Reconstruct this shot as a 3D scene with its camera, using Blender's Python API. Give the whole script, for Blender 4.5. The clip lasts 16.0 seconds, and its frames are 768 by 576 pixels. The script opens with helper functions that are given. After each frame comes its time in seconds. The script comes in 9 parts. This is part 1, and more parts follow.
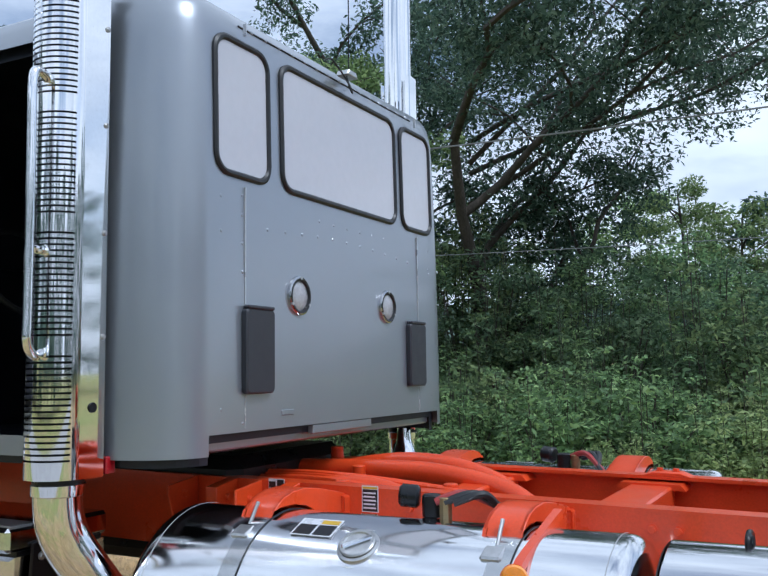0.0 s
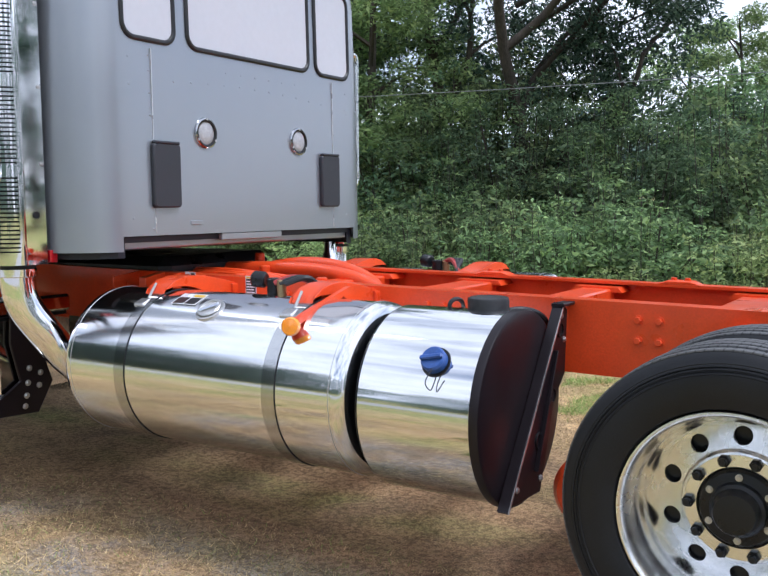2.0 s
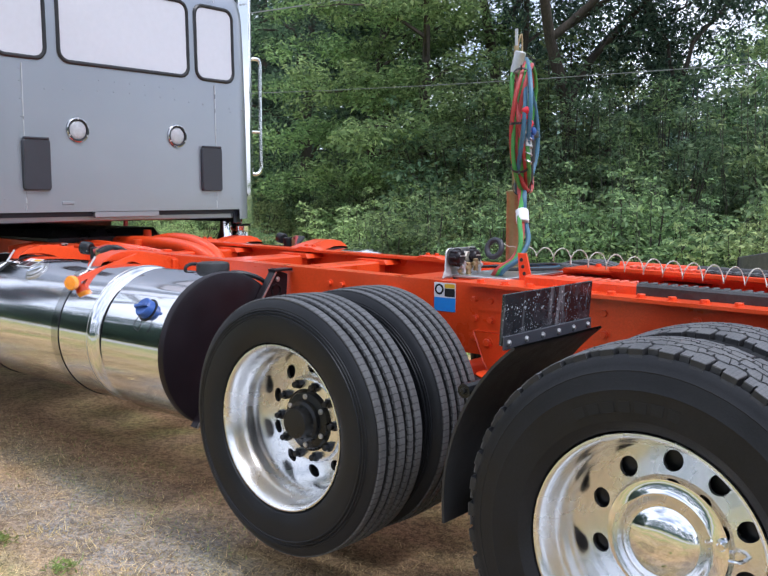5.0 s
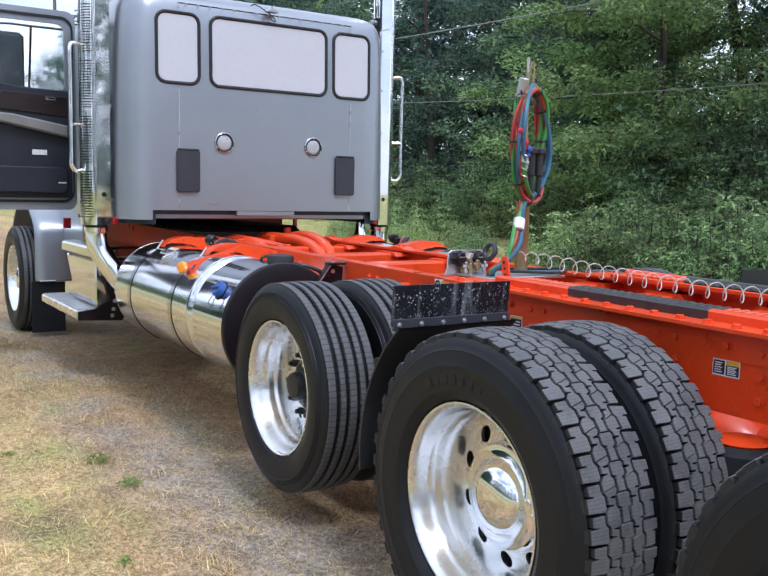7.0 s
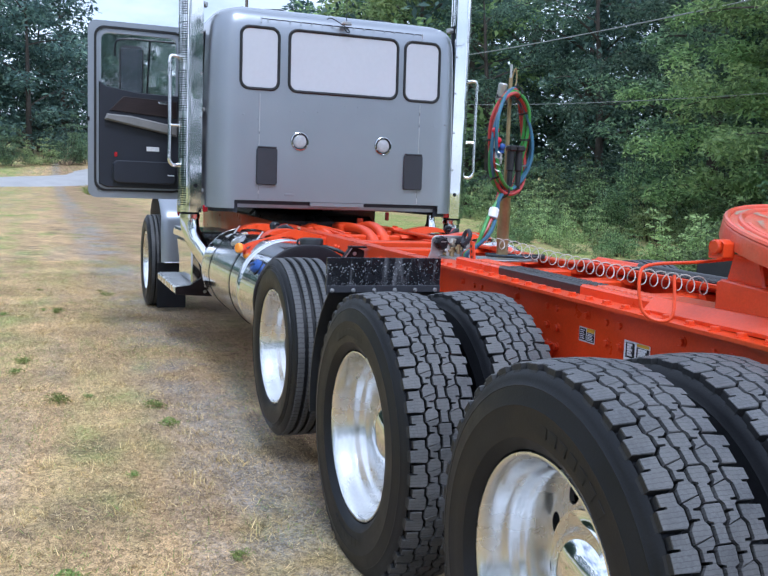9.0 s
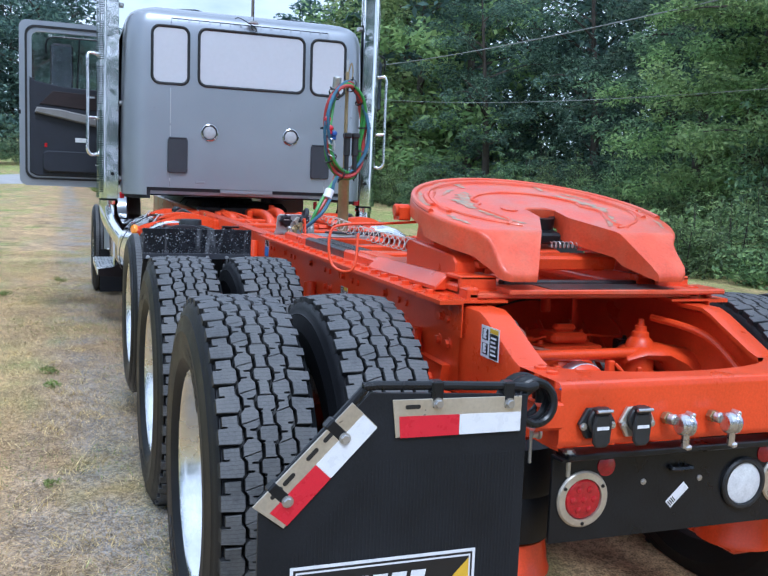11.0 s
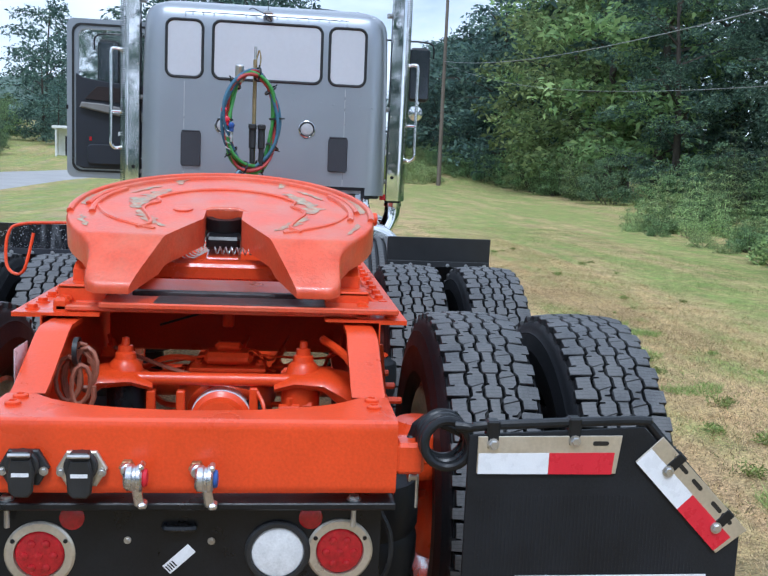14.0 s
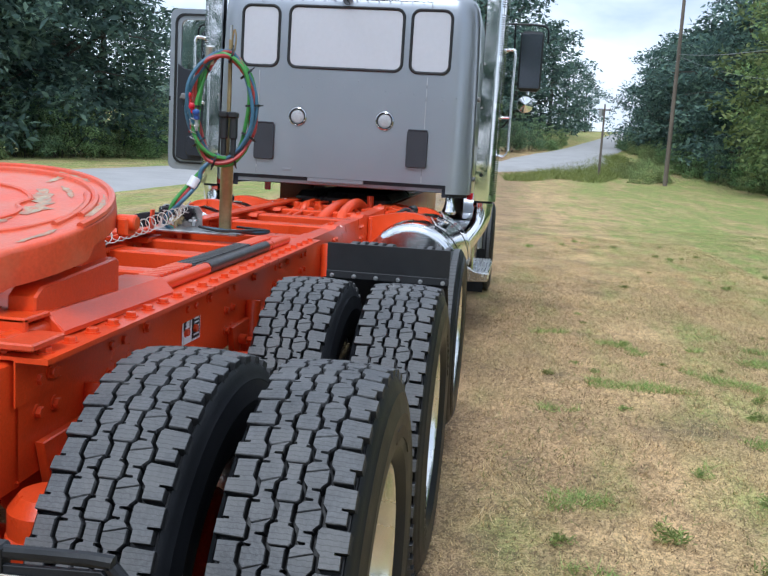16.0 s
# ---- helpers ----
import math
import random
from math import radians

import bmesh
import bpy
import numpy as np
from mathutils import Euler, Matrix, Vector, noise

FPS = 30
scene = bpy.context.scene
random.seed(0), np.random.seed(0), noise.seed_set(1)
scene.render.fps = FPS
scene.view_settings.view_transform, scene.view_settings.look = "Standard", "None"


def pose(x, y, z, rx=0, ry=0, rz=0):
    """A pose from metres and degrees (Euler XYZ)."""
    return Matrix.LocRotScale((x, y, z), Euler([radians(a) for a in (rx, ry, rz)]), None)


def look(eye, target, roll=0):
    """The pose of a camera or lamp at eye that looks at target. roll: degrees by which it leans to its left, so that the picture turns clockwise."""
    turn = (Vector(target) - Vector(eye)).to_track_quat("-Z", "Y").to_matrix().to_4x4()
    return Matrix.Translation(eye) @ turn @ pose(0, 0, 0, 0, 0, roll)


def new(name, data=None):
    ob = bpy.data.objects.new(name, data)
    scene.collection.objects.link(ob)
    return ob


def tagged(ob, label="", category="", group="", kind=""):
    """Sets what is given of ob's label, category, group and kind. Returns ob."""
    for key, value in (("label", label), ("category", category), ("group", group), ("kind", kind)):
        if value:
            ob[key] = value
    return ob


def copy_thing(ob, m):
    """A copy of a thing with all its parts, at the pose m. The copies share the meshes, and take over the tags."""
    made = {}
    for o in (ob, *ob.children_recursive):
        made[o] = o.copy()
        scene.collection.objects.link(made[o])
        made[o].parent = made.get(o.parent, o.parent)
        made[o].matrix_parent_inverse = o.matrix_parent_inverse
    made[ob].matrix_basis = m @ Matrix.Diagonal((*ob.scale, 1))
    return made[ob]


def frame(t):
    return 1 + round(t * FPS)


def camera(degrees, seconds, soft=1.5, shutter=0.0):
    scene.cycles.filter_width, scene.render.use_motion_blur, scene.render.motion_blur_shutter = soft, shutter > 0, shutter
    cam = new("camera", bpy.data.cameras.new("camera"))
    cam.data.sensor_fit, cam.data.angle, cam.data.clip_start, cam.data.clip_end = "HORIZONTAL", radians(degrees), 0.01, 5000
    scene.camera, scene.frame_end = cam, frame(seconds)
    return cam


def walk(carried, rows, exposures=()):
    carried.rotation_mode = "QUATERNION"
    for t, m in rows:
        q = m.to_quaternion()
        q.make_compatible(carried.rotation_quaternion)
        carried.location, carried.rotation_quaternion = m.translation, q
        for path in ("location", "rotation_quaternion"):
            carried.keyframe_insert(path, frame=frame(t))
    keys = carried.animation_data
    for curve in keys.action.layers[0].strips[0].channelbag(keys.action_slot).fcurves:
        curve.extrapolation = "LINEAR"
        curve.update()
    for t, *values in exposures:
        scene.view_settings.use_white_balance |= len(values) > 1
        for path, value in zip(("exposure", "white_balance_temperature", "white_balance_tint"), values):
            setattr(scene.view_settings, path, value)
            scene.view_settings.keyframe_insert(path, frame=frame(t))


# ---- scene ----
cam = camera(47.1, 16.0)
PATH = [
    (0, (1.845, -3.176, 1.504), (0.919, -1.413, 1.69), -0.7),
    (0.5, (2.098, -3.324, 1.489), (1.113, -1.585, 1.563), -0.6),
    (1, (2.416, -3.396, 1.446), (1.38, -1.685, 1.402), -0.7),
    (1.5, (2.75, -3.483, 1.423), (1.684, -1.796, 1.292), -0.6),
    (2, (3.108, -3.558, 1.42), (2.024, -1.887, 1.238), -0.5),
    (2.5, (3.431, -3.511, 1.405), (2.337, -1.849, 1.202), -0.5),
    (3, (3.731, -3.479, 1.397), (2.628, -1.824, 1.189), -0.4),
    (3.5, (4.006, -3.513, 1.4), (2.881, -1.872, 1.191), -0.4),
    (4, (4.266, -3.474, 1.41), (3.107, -1.858, 1.199), -0.3),
    (6.5, (5.809, -2.948, 1.396), (4.238, -1.728, 1.188), 0.8),
    (7, (6.069, -2.864, 1.438), (4.396, -1.788, 1.228), 1.2),
    (7.5, (6.323, -2.706, 1.435), (4.569, -1.77, 1.221), 1.5),
    (8, (6.571, -2.571, 1.428), (4.763, -1.746, 1.21), 1.6),
    (10.5, (7.705, -1.781, 1.371), (5.838, -1.098, 1.153), 2.2),
    (11, (7.88, -1.565, 1.354), (6.013, -0.882, 1.132), 2.2),
    (11.5, (7.965, -1.342, 1.351), (6.095, -0.669, 1.125), 2.2),
    (12, (7.944, -1.087, 1.4), (6.064, -0.447, 1.168), 2.2),
    (12.5, (7.971, -0.776, 1.411), (6.072, -0.194, 1.174), 2.3),
    (13, (8.016, -0.465, 1.442), (6.093, 0.029, 1.198), 2.4),
    (13.5, (7.97, -0.149, 1.443), (6.021, 0.227, 1.191), 2.3),
    (14, (7.898, 0.177, 1.437), (5.928, 0.409, 1.179), 2.5),
    (14.5, (7.811, 0.534, 1.46), (5.831, 0.615, 1.193), 2.7),
    (15, (7.651, 0.859, 1.506), (5.672, 0.792, 1.229), 2.9),
    (15.5, (7.449, 1.184, 1.485), (5.478, 0.993, 1.202), 3.1),
    (16, (7.194, 1.46, 1.492), (5.235, 1.182, 1.201), 3.4),
]
walk(cam, [(t, look(eye, target, roll)) for t, eye, target, roll in PATH], [(0.0, -0.45, 5350, 8), (0.8, -0.4, 5500, 9), (2.0, 0.01, 5680, 13), (3.5, 0.12, 5690, 14), (6.5, 0.07, 5580, 14), (8.0, -0.05, 5330, 13), (11.0, -0.09, 5020, 9), (13.0, -0.11, 4980, 8), (14.5, -0.22, 5390, 8), (16.0, -0.20, 5520, 8)])

# ---- world and light ----
world = bpy.data.worlds.new("sky")
scene.world = world
world.use_nodes = True
SUN_ELEV, SUN_AZ = 56.0, 95.0


def build_world():
    nt = world.node_tree
    nt.nodes.clear()
    out = nt.nodes.new("ShaderNodeOutputWorld")
    bg = nt.nodes.new("ShaderNodeBackground")
    sky = nt.nodes.new("ShaderNodeTexSky")
    sky.sky_type = "NISHITA"
    sky.sun_disc = False
    sky.sun_elevation, sky.sun_rotation = radians(SUN_ELEV), radians(SUN_AZ)
    sky.dust_density, sky.ozone_density = 2.5, 1.0
    tc = nt.nodes.new("ShaderNodeTexCoord")
    mp = nt.nodes.new("ShaderNodeMapping")
    mp.inputs["Scale"].default_value = (1.0, 1.0, 2.6)
    ns = nt.nodes.new("ShaderNodeTexNoise")
    ns.inputs["Scale"].default_value, ns.inputs["Detail"].default_value, ns.inputs["Roughness"].default_value = 2.1, 8.0, 0.55
    ramp = nt.nodes.new("ShaderNodeValToRGB")
    ramp.color_ramp.elements[0].position, ramp.color_ramp.elements[1].position = 0.30, 0.52
    ns2 = nt.nodes.new("ShaderNodeTexNoise")
    ns2.inputs["Scale"].default_value, ns2.inputs["Detail"].default_value = 5.0, 6.0
    shade = nt.nodes.new("ShaderNodeValToRGB")
    shade.color_ramp.elements[0].position, shade.color_ramp.elements[1].position = 0.3, 0.7
    shade.color_ramp.elements[0].color = (6.6, 6.9, 7.4, 1)
    shade.color_ramp.elements[1].color = (9.6, 9.7, 9.9, 1)
    mix = nt.nodes.new("ShaderNodeMix")
    mix.data_type = "RGBA"
    link = nt.links.new
    link(tc.outputs["Generated"], mp.inputs["Vector"])
    link(mp.outputs["Vector"], ns.inputs["Vector"])
    link(mp.outputs["Vector"], ns2.inputs["Vector"])
    link(ns.outputs["Fac"], ramp.inputs["Fac"])
    link(ns2.outputs["Fac"], shade.inputs["Fac"])
    link(ramp.outputs["Color"], mix.inputs[0])
    link(sky.outputs["Color"], mix.inputs[6])
    link(shade.outputs["Color"], mix.inputs[7])
    link(mix.outputs[2], bg.inputs["Color"])
    bg.inputs["Strength"].default_value = 0.155
    link(bg.outputs["Background"], out.inputs["Surface"])


build_world()
sun = new("sun", bpy.data.lights.new("sun", "SUN"))
sun.data.energy, sun.data.angle, sun.data.color = 2.3, radians(16), (1.0, 0.96, 0.9)
sun.matrix_world = look((30 * math.sin(radians(SUN_AZ)), 30 * math.cos(radians(SUN_AZ)), 30 * math.tan(radians(SUN_ELEV))), (0, 0, 0))


# ---- materials ----
def material(name, color, rough=0.5, metal=0.0, dark=0.0, scale=8.0, grain=60.0, bump=0.0, rough_var=0.08, coat=0.0,
             tint=None, tint_scale=2.0, tint_amount=0.5, per_object=0.0, coords="Object", stretch=(1, 1, 1), transmission=0.0, spec=0.5):
    m = bpy.data.materials.new(name)
    m.use_nodes = True
    nt = m.node_tree
    b = nt.nodes["Principled BSDF"]
    link = nt.links.new
    b.inputs["Metallic"].default_value = metal
    b.inputs["Coat Weight"].default_value = coat
    b.inputs["Coat Roughness"].default_value = 0.06
    b.inputs["Transmission Weight"].default_value = transmission
    b.inputs["Specular IOR Level"].default_value = spec
    tc = nt.nodes.new("ShaderNodeTexCoord")
    mp = nt.nodes.new("ShaderNodeMapping")
    mp.inputs["Scale"].default_value = stretch
    link(tc.outputs[coords], mp.inputs["Vector"])

    def noise_at(s, detail=6.0, rgh=0.55):
        n = nt.nodes.new("ShaderNodeTexNoise")
        n.inputs["Scale"].default_value, n.inputs["Detail"].default_value, n.inputs["Roughness"].default_value = s, detail, rgh
        link(mp.outputs["Vector"], n.inputs["Vector"])
        return n.outputs["Fac"]

    def remap(sock, lo, hi, a=0.3, z=0.7):
        n = nt.nodes.new("ShaderNodeMapRange")
        n.inputs["From Min"].default_value, n.inputs["From Max"].default_value = a, z
        n.inputs["To Min"].default_value, n.inputs["To Max"].default_value = lo, hi
        link(sock, n.inputs["Value"])
        return n.outputs["Result"]

    coarse, fine = noise_at(scale), noise_at(grain, 3.0)
    col = nt.nodes.new("ShaderNodeMix")
    col.data_type, col.blend_type = "RGBA", "MULTIPLY"
    col.inputs[0].default_value = 1.0
    col.inputs[6].default_value = (*color, 1)
    both = nt.nodes.new("ShaderNodeMath")
    both.operation = "MULTIPLY"
    link(remap(coarse, 1.0 - dark, 1.0 + dark * 0.6), both.inputs[0])
    link(remap(fine, 1.0 - dark * 0.6, 1.0 + dark * 0.5), both.inputs[1])
    value = both.outputs[0]
    if per_object:
        info = nt.nodes.new("ShaderNodeObjectInfo")
        more = nt.nodes.new("ShaderNodeMath")
        more.operation = "MULTIPLY"
        link(value, more.inputs[0])
        link(remap(info.outputs["Random"], 1 - per_object, 1 + per_object, 0, 1), more.inputs[1])
        value = more.outputs[0]
    link(value, col.inputs[7])
    final = col.outputs[2]
    if tint:
        t = nt.nodes.new("ShaderNodeMix")
        t.data_type = "RGBA"
        link(remap(noise_at(tint_scale, 5.0), 0.0, tint_amount, 0.42, 0.66), t.inputs[0])
        link(final, t.inputs[6])
        t.inputs[7].default_value = (*tint, 1)
        final = t.outputs[2]
    link(final, b.inputs["Base Color"])
    link(remap(coarse, max(0.02, rough - rough_var), min(1.0, rough + rough_var)), b.inputs["Roughness"])
    if bump:
        bp = nt.nodes.new("ShaderNodeBump")
        bp.inputs["Strength"].default_value, bp.inputs["Distance"].default_value = 1.0, bump
        link(fine, bp.inputs["Height"])
        link(bp.outputs["Normal"], b.inputs["Normal"])
    return m


ORANGE = material("orange_paint", (0.76, 0.070, 0.010), 0.33, dark=0.13, scale=5, grain=140, bump=0.0006, coat=0.2, spec=0.4, tint=(0.58, 0.062, 0.022), tint_scale=3.0, tint_amount=0.22)
ORANGE_DIRTY = material("greasy_orange_paint", (0.70, 0.082, 0.026), 0.36, dark=0.16, scale=9, grain=110, bump=0.0010, coat=0.2, tint=(0.60, 0.19, 0.105), tint_scale=7.0, tint_amount=0.45)
SILVER = material("silver_cab_paint", (0.33, 0.355, 0.395), 0.34, metal=0.6, dark=0.035, scale=2, grain=500, coat=0.6, rough_var=0.04)
CHROME = material("chrome", (0.86, 0.86, 0.86), 0.05, metal=1.0, dark=0.03, scale=6, grain=80, rough_var=0.03)
POLISHED = material("polished_aluminium", (0.74, 0.745, 0.76), 0.075, metal=1.0, dark=0.04, scale=3, grain=30, rough_var=0.035, stretch=(0.4, 1, 1))
TANK_ALU = material("hazy_polished_aluminium", (0.80, 0.805, 0.82), 0.11, metal=1.0, dark=0.05, scale=3, grain=30, rough_var=0.05, stretch=(0.4, 1, 1))
WHEEL_ALU = material("machined_wheel_aluminium", (0.84, 0.84, 0.83), 0.25, metal=1.0, dark=0.06, scale=7, grain=90, rough_var=0.07)
STEEL = material("zinc_steel", (0.55, 0.55, 0.55), 0.35, metal=0.9, dark=0.12, scale=14, grain=80)
BRASS = material("yellow_zinc_steel", (0.42, 0.32, 0.17), 0.38, metal=0.8, dark=0.18, scale=9, grain=60)
RUBBER = material("tyre_rubber", (0.0105, 0.0115, 0.014), 0.46, dark=0.3, scale=7, grain=180, bump=0.0004, tint=(0.02, 0.02, 0.021), tint_scale=5, tint_amount=0.2, spec=0.3)
TREAD = material("tread_rubber", (0.096, 0.098, 0.102), 0.6, dark=0.35, scale=11, grain=120, bump=0.0012, tint=(0.14, 0.137, 0.132), tint_scale=9, tint_amount=0.5)


def siped(m, slits, worn, deep=0.38):
    """Cuts fine cross slits into a tread material and turns it near black inside the radius worn."""
    nt = m.node_tree
    link = nt.links.new
    b = nt.nodes["Principled BSDF"]
    tc = nt.nodes.new("ShaderNodeTexCoord")
    sep = nt.nodes.new("ShaderNodeSeparateXYZ")
    link(tc.outputs["Object"], sep.inputs[0])

    def op(kind, *a):
        n = nt.nodes.new("ShaderNodeMath")
        n.operation = kind
        for i, v in enumerate(a):
            if isinstance(v, (int, float)):
                n.inputs[i].default_value = v
            else:
                link(v, n.inputs[i])
        return n.outputs[0]
    ang = op("ARCTAN2", sep.outputs["X"], sep.outputs["Z"])
    wig = op("MULTIPLY", op("SINE", op("MULTIPLY", sep.outputs["Y"], 330.0)), 0.35)
    wave = op("SINE", op("ADD", op("MULTIPLY", ang, float(slits)), wig))
    slit = op("GREATER_THAN", wave, 0.86)
    mix = nt.nodes.new("ShaderNodeMix")
    mix.data_type = "RGBA"
    link(op("MULTIPLY", slit, deep), mix.inputs[0])
    link(b.inputs["Base Color"].links[0].from_socket, mix.inputs[6])
    mix.inputs[7].default_value = (0.012, 0.012, 0.013, 1)
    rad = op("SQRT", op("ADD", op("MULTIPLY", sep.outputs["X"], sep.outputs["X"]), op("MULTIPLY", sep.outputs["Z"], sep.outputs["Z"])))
    groove_tone = nt.nodes.new("ShaderNodeMix")
    groove_tone.data_type = "RGBA"
    link(op("LESS_THAN", rad, worn), groove_tone.inputs[0])
    link(mix.outputs[2], groove_tone.inputs[6])
    groove_tone.inputs[7].default_value = (0.016, 0.0165, 0.018, 1)
    link(groove_tone.outputs[2], b.inputs["Base Color"])
    return m


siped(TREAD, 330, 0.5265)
RIB_TREAD = material("rib_tread_rubber", (0.092, 0.093, 0.096), 0.62, dark=0.3, scale=11, grain=120, bump=0.0007, tint=(0.09, 0.09, 0.09), tint_scale=9, tint_amount=0.4)
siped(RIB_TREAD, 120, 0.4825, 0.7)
BLACK = material("black_powder_coat", (0.010, 0.011, 0.013), 0.32, dark=0.25, scale=10, grain=160, bump=0.0004, spec=0.35)
PLASTIC = material("black_moulded_plastic", (0.02, 0.021, 0.023), 0.45, dark=0.2, scale=20, grain=300, bump=0.0005)
FLAP = material("black_rubber_flap", (0.015, 0.0165, 0.020), 0.5, dark=0.25, scale=8, grain=200, bump=0.0006, spec=0.25)
SPLASHED = material("dirt_splashed_black_plastic", (0.012, 0.013, 0.017), 0.26, dark=0.3, scale=8, grain=60, bump=0.0004)


def spattered(m):
    """Dried pale droplets of many sizes and a few run-down streaks."""
    nt = m.node_tree
    link = nt.links.new
    b = nt.nodes["Principled BSDF"]
    tc = nt.nodes.new("ShaderNodeTexCoord")

    def op(kind, *a):
        n = nt.nodes.new("ShaderNodeMath")
        n.operation = kind
        for i, v in enumerate(a):
            if isinstance(v, (int, float)):
                n.inputs[i].default_value = v
            else:
                link(v, n.inputs[i])
        return n.outputs[0]

    def drops(scale, size):
        v = nt.nodes.new("ShaderNodeTexVoronoi")
        v.inputs["Scale"].default_value = scale
        link(tc.outputs["Object"], v.inputs["Vector"])
        sep = nt.nodes.new("ShaderNodeSeparateColor")
        link(v.outputs["Color"], sep.inputs[0])
        return op("LESS_THAN", v.outputs["Distance"], op("MULTIPLY", op("POWER", sep.outputs[0], 3.0), size))
    mp = nt.nodes.new("ShaderNodeMapping")
    mp.inputs["Scale"].default_value = (1.0, 1.0, 0.10)
    link(tc.outputs["Object"], mp.inputs["Vector"])
    ns = nt.nodes.new("ShaderNodeTexNoise")
    ns.inputs["Scale"].default_value, ns.inputs["Detail"].default_value = 26.0, 4.0
    link(mp.outputs["Vector"], ns.inputs["Vector"])
    rg = nt.nodes.new("ShaderNodeMapRange")
    rg.inputs["From Min"].default_value, rg.inputs["From Max"].default_value = 0.58, 0.76
    link(ns.outputs["Fac"], rg.inputs["Value"])
    fine = nt.nodes.new("ShaderNodeTexNoise")
    fine.inputs["Scale"].default_value, fine.inputs["Detail"].default_value = 120.0, 5.0
    link(tc.outputs["Object"], fine.inputs["Vector"])
    streak = op("MULTIPLY", rg.outputs[0], op("MULTIPLY", fine.outputs["Fac"], 0.75))
    fac = op("MINIMUM", op("ADD", op("MULTIPLY", op("MAXIMUM", drops(90.0, 0.34), drops(210.0, 0.36)), 0.7), streak), 0.85)
    mix = nt.nodes.new("ShaderNodeMix")
    mix.data_type = "RGBA"
    link(fac, mix.inputs[0])
    link(b.inputs["Base Color"].links[0].from_socket, mix.inputs[6])
    mix.inputs[7].default_value = (0.46, 0.47, 0.50, 1)
    link(mix.outputs[2], b.inputs["Base Color"])
    return m


spattered(SPLASHED)
VENT = material("grey_plastic_vent", (0.03, 0.032, 0.04), 0.5, dark=0.12, scale=20, grain=250)
GASKET = material("black_rubber_gasket", (0.012, 0.012, 0.013), 0.42, dark=0.2, scale=20, grain=200)
FILM = material("white_covered_window_glass", (0.54, 0.545, 0.59), 0.14, dark=0.03, scale=1.5, grain=30, coat=0.6)
AMBER = material("amber_lens", (0.95, 0.31, 0.015), 0.15, dark=0.1, scale=40, grain=200, coat=0.8)
REDLENS = material("red_lens", (0.40, 0.006, 0.013), 0.2, dark=0.3, scale=60, grain=200, coat=0.4, bump=0.001)
LAMPLENS = material("ribbed_lamp_lens", (0.42, 0.43, 0.45), 0.2, dark=0.15, scale=60, grain=160, coat=0.5, bump=0.001)
CLEARLENS = material("clear_lens", (0.72, 0.73, 0.75), 0.18, dark=0.12, scale=50, grain=160, coat=0.7, bump=0.0012)
BLUE = material("blue_plastic", (0.03, 0.09, 0.33), 0.4, dark=0.2, scale=25, grain=120)
WHITE = material("white_reflective_tape", (0.78, 0.79, 0.82), 0.3, dark=0.05, scale=30, grain=300)
RED = material("red_reflective_tape", (0.62, 0.015, 0.035), 0.3, dark=0.08, scale=30, grain=300)
YELLOW = material("yellow_print", (0.72, 0.45, 0.03), 0.4, dark=0.06, scale=30, grain=300)
PRINT = material("black_print", (0.015, 0.015, 0.016), 0.4, dark=0.05)
SKYBLUE = material("blue_print", (0.03, 0.25, 0.72), 0.4, dark=0.05)
STAINLESS = material("stainless_plate", (0.62, 0.57, 0.48), 0.34, metal=0.7, dark=0.12, scale=14, grain=120)
HOSE_RED = material("red_air_hose", (0.40, 0.05, 0.045), 0.4, dark=0.2, scale=16, grain=90)
HOSE_GREEN = material("green_cable", (0.07, 0.30, 0.06), 0.42, dark=0.2, scale=16, grain=90)
HOSE_BLUE = material("blue_air_hose", (0.05, 0.14, 0.22), 0.42, dark=0.2, scale=16, grain=90)
WIRE_WHITE = material("pale_coil_wire", (0.55, 0.52, 0.46), 0.4, dark=0.15, scale=30, grain=90)
DARKTRIM = material("dark_cab_trim", (0.013, 0.016, 0.026), 0.5, dark=0.2, scale=9, grain=160, bump=0.0006)
GREYTRIM = material("grey_cab_trim", (0.20, 0.195, 0.19), 0.5, dark=0.12, scale=9, grain=160)
REDWOOD = material("dark_wood_trim", (0.018, 0.009, 0.009), 0.35, dark=0.4, scale=6, grain=30, stretch=(8, 1, 8))
GREASE = material("grey_grease", (0.04, 0.039, 0.04), 0.36, dark=0.3, scale=20, grain=80, bump=0.001)
GLASS = material("window_glass", (0.9, 0.95, 0.95), 0.02, dark=0.0, transmission=1.0)
# dark tone in the colour stands in for trees reflected in the glass
MIRROR = material("mirror_glass", (0.16, 0.17, 0.19), 0.1, metal=1.0, rough_var=0.01)
GLOSSBLACK = material("gloss_black_paint", (0.011, 0.0075, 0.010), 0.36, dark=0.2, scale=10, grain=160, rough_var=0.05, spec=0.3)
RUSTHOSE = material("overpainted_brown_hose", (0.34, 0.12, 0.07), 0.5, dark=0.25, scale=20, grain=120)


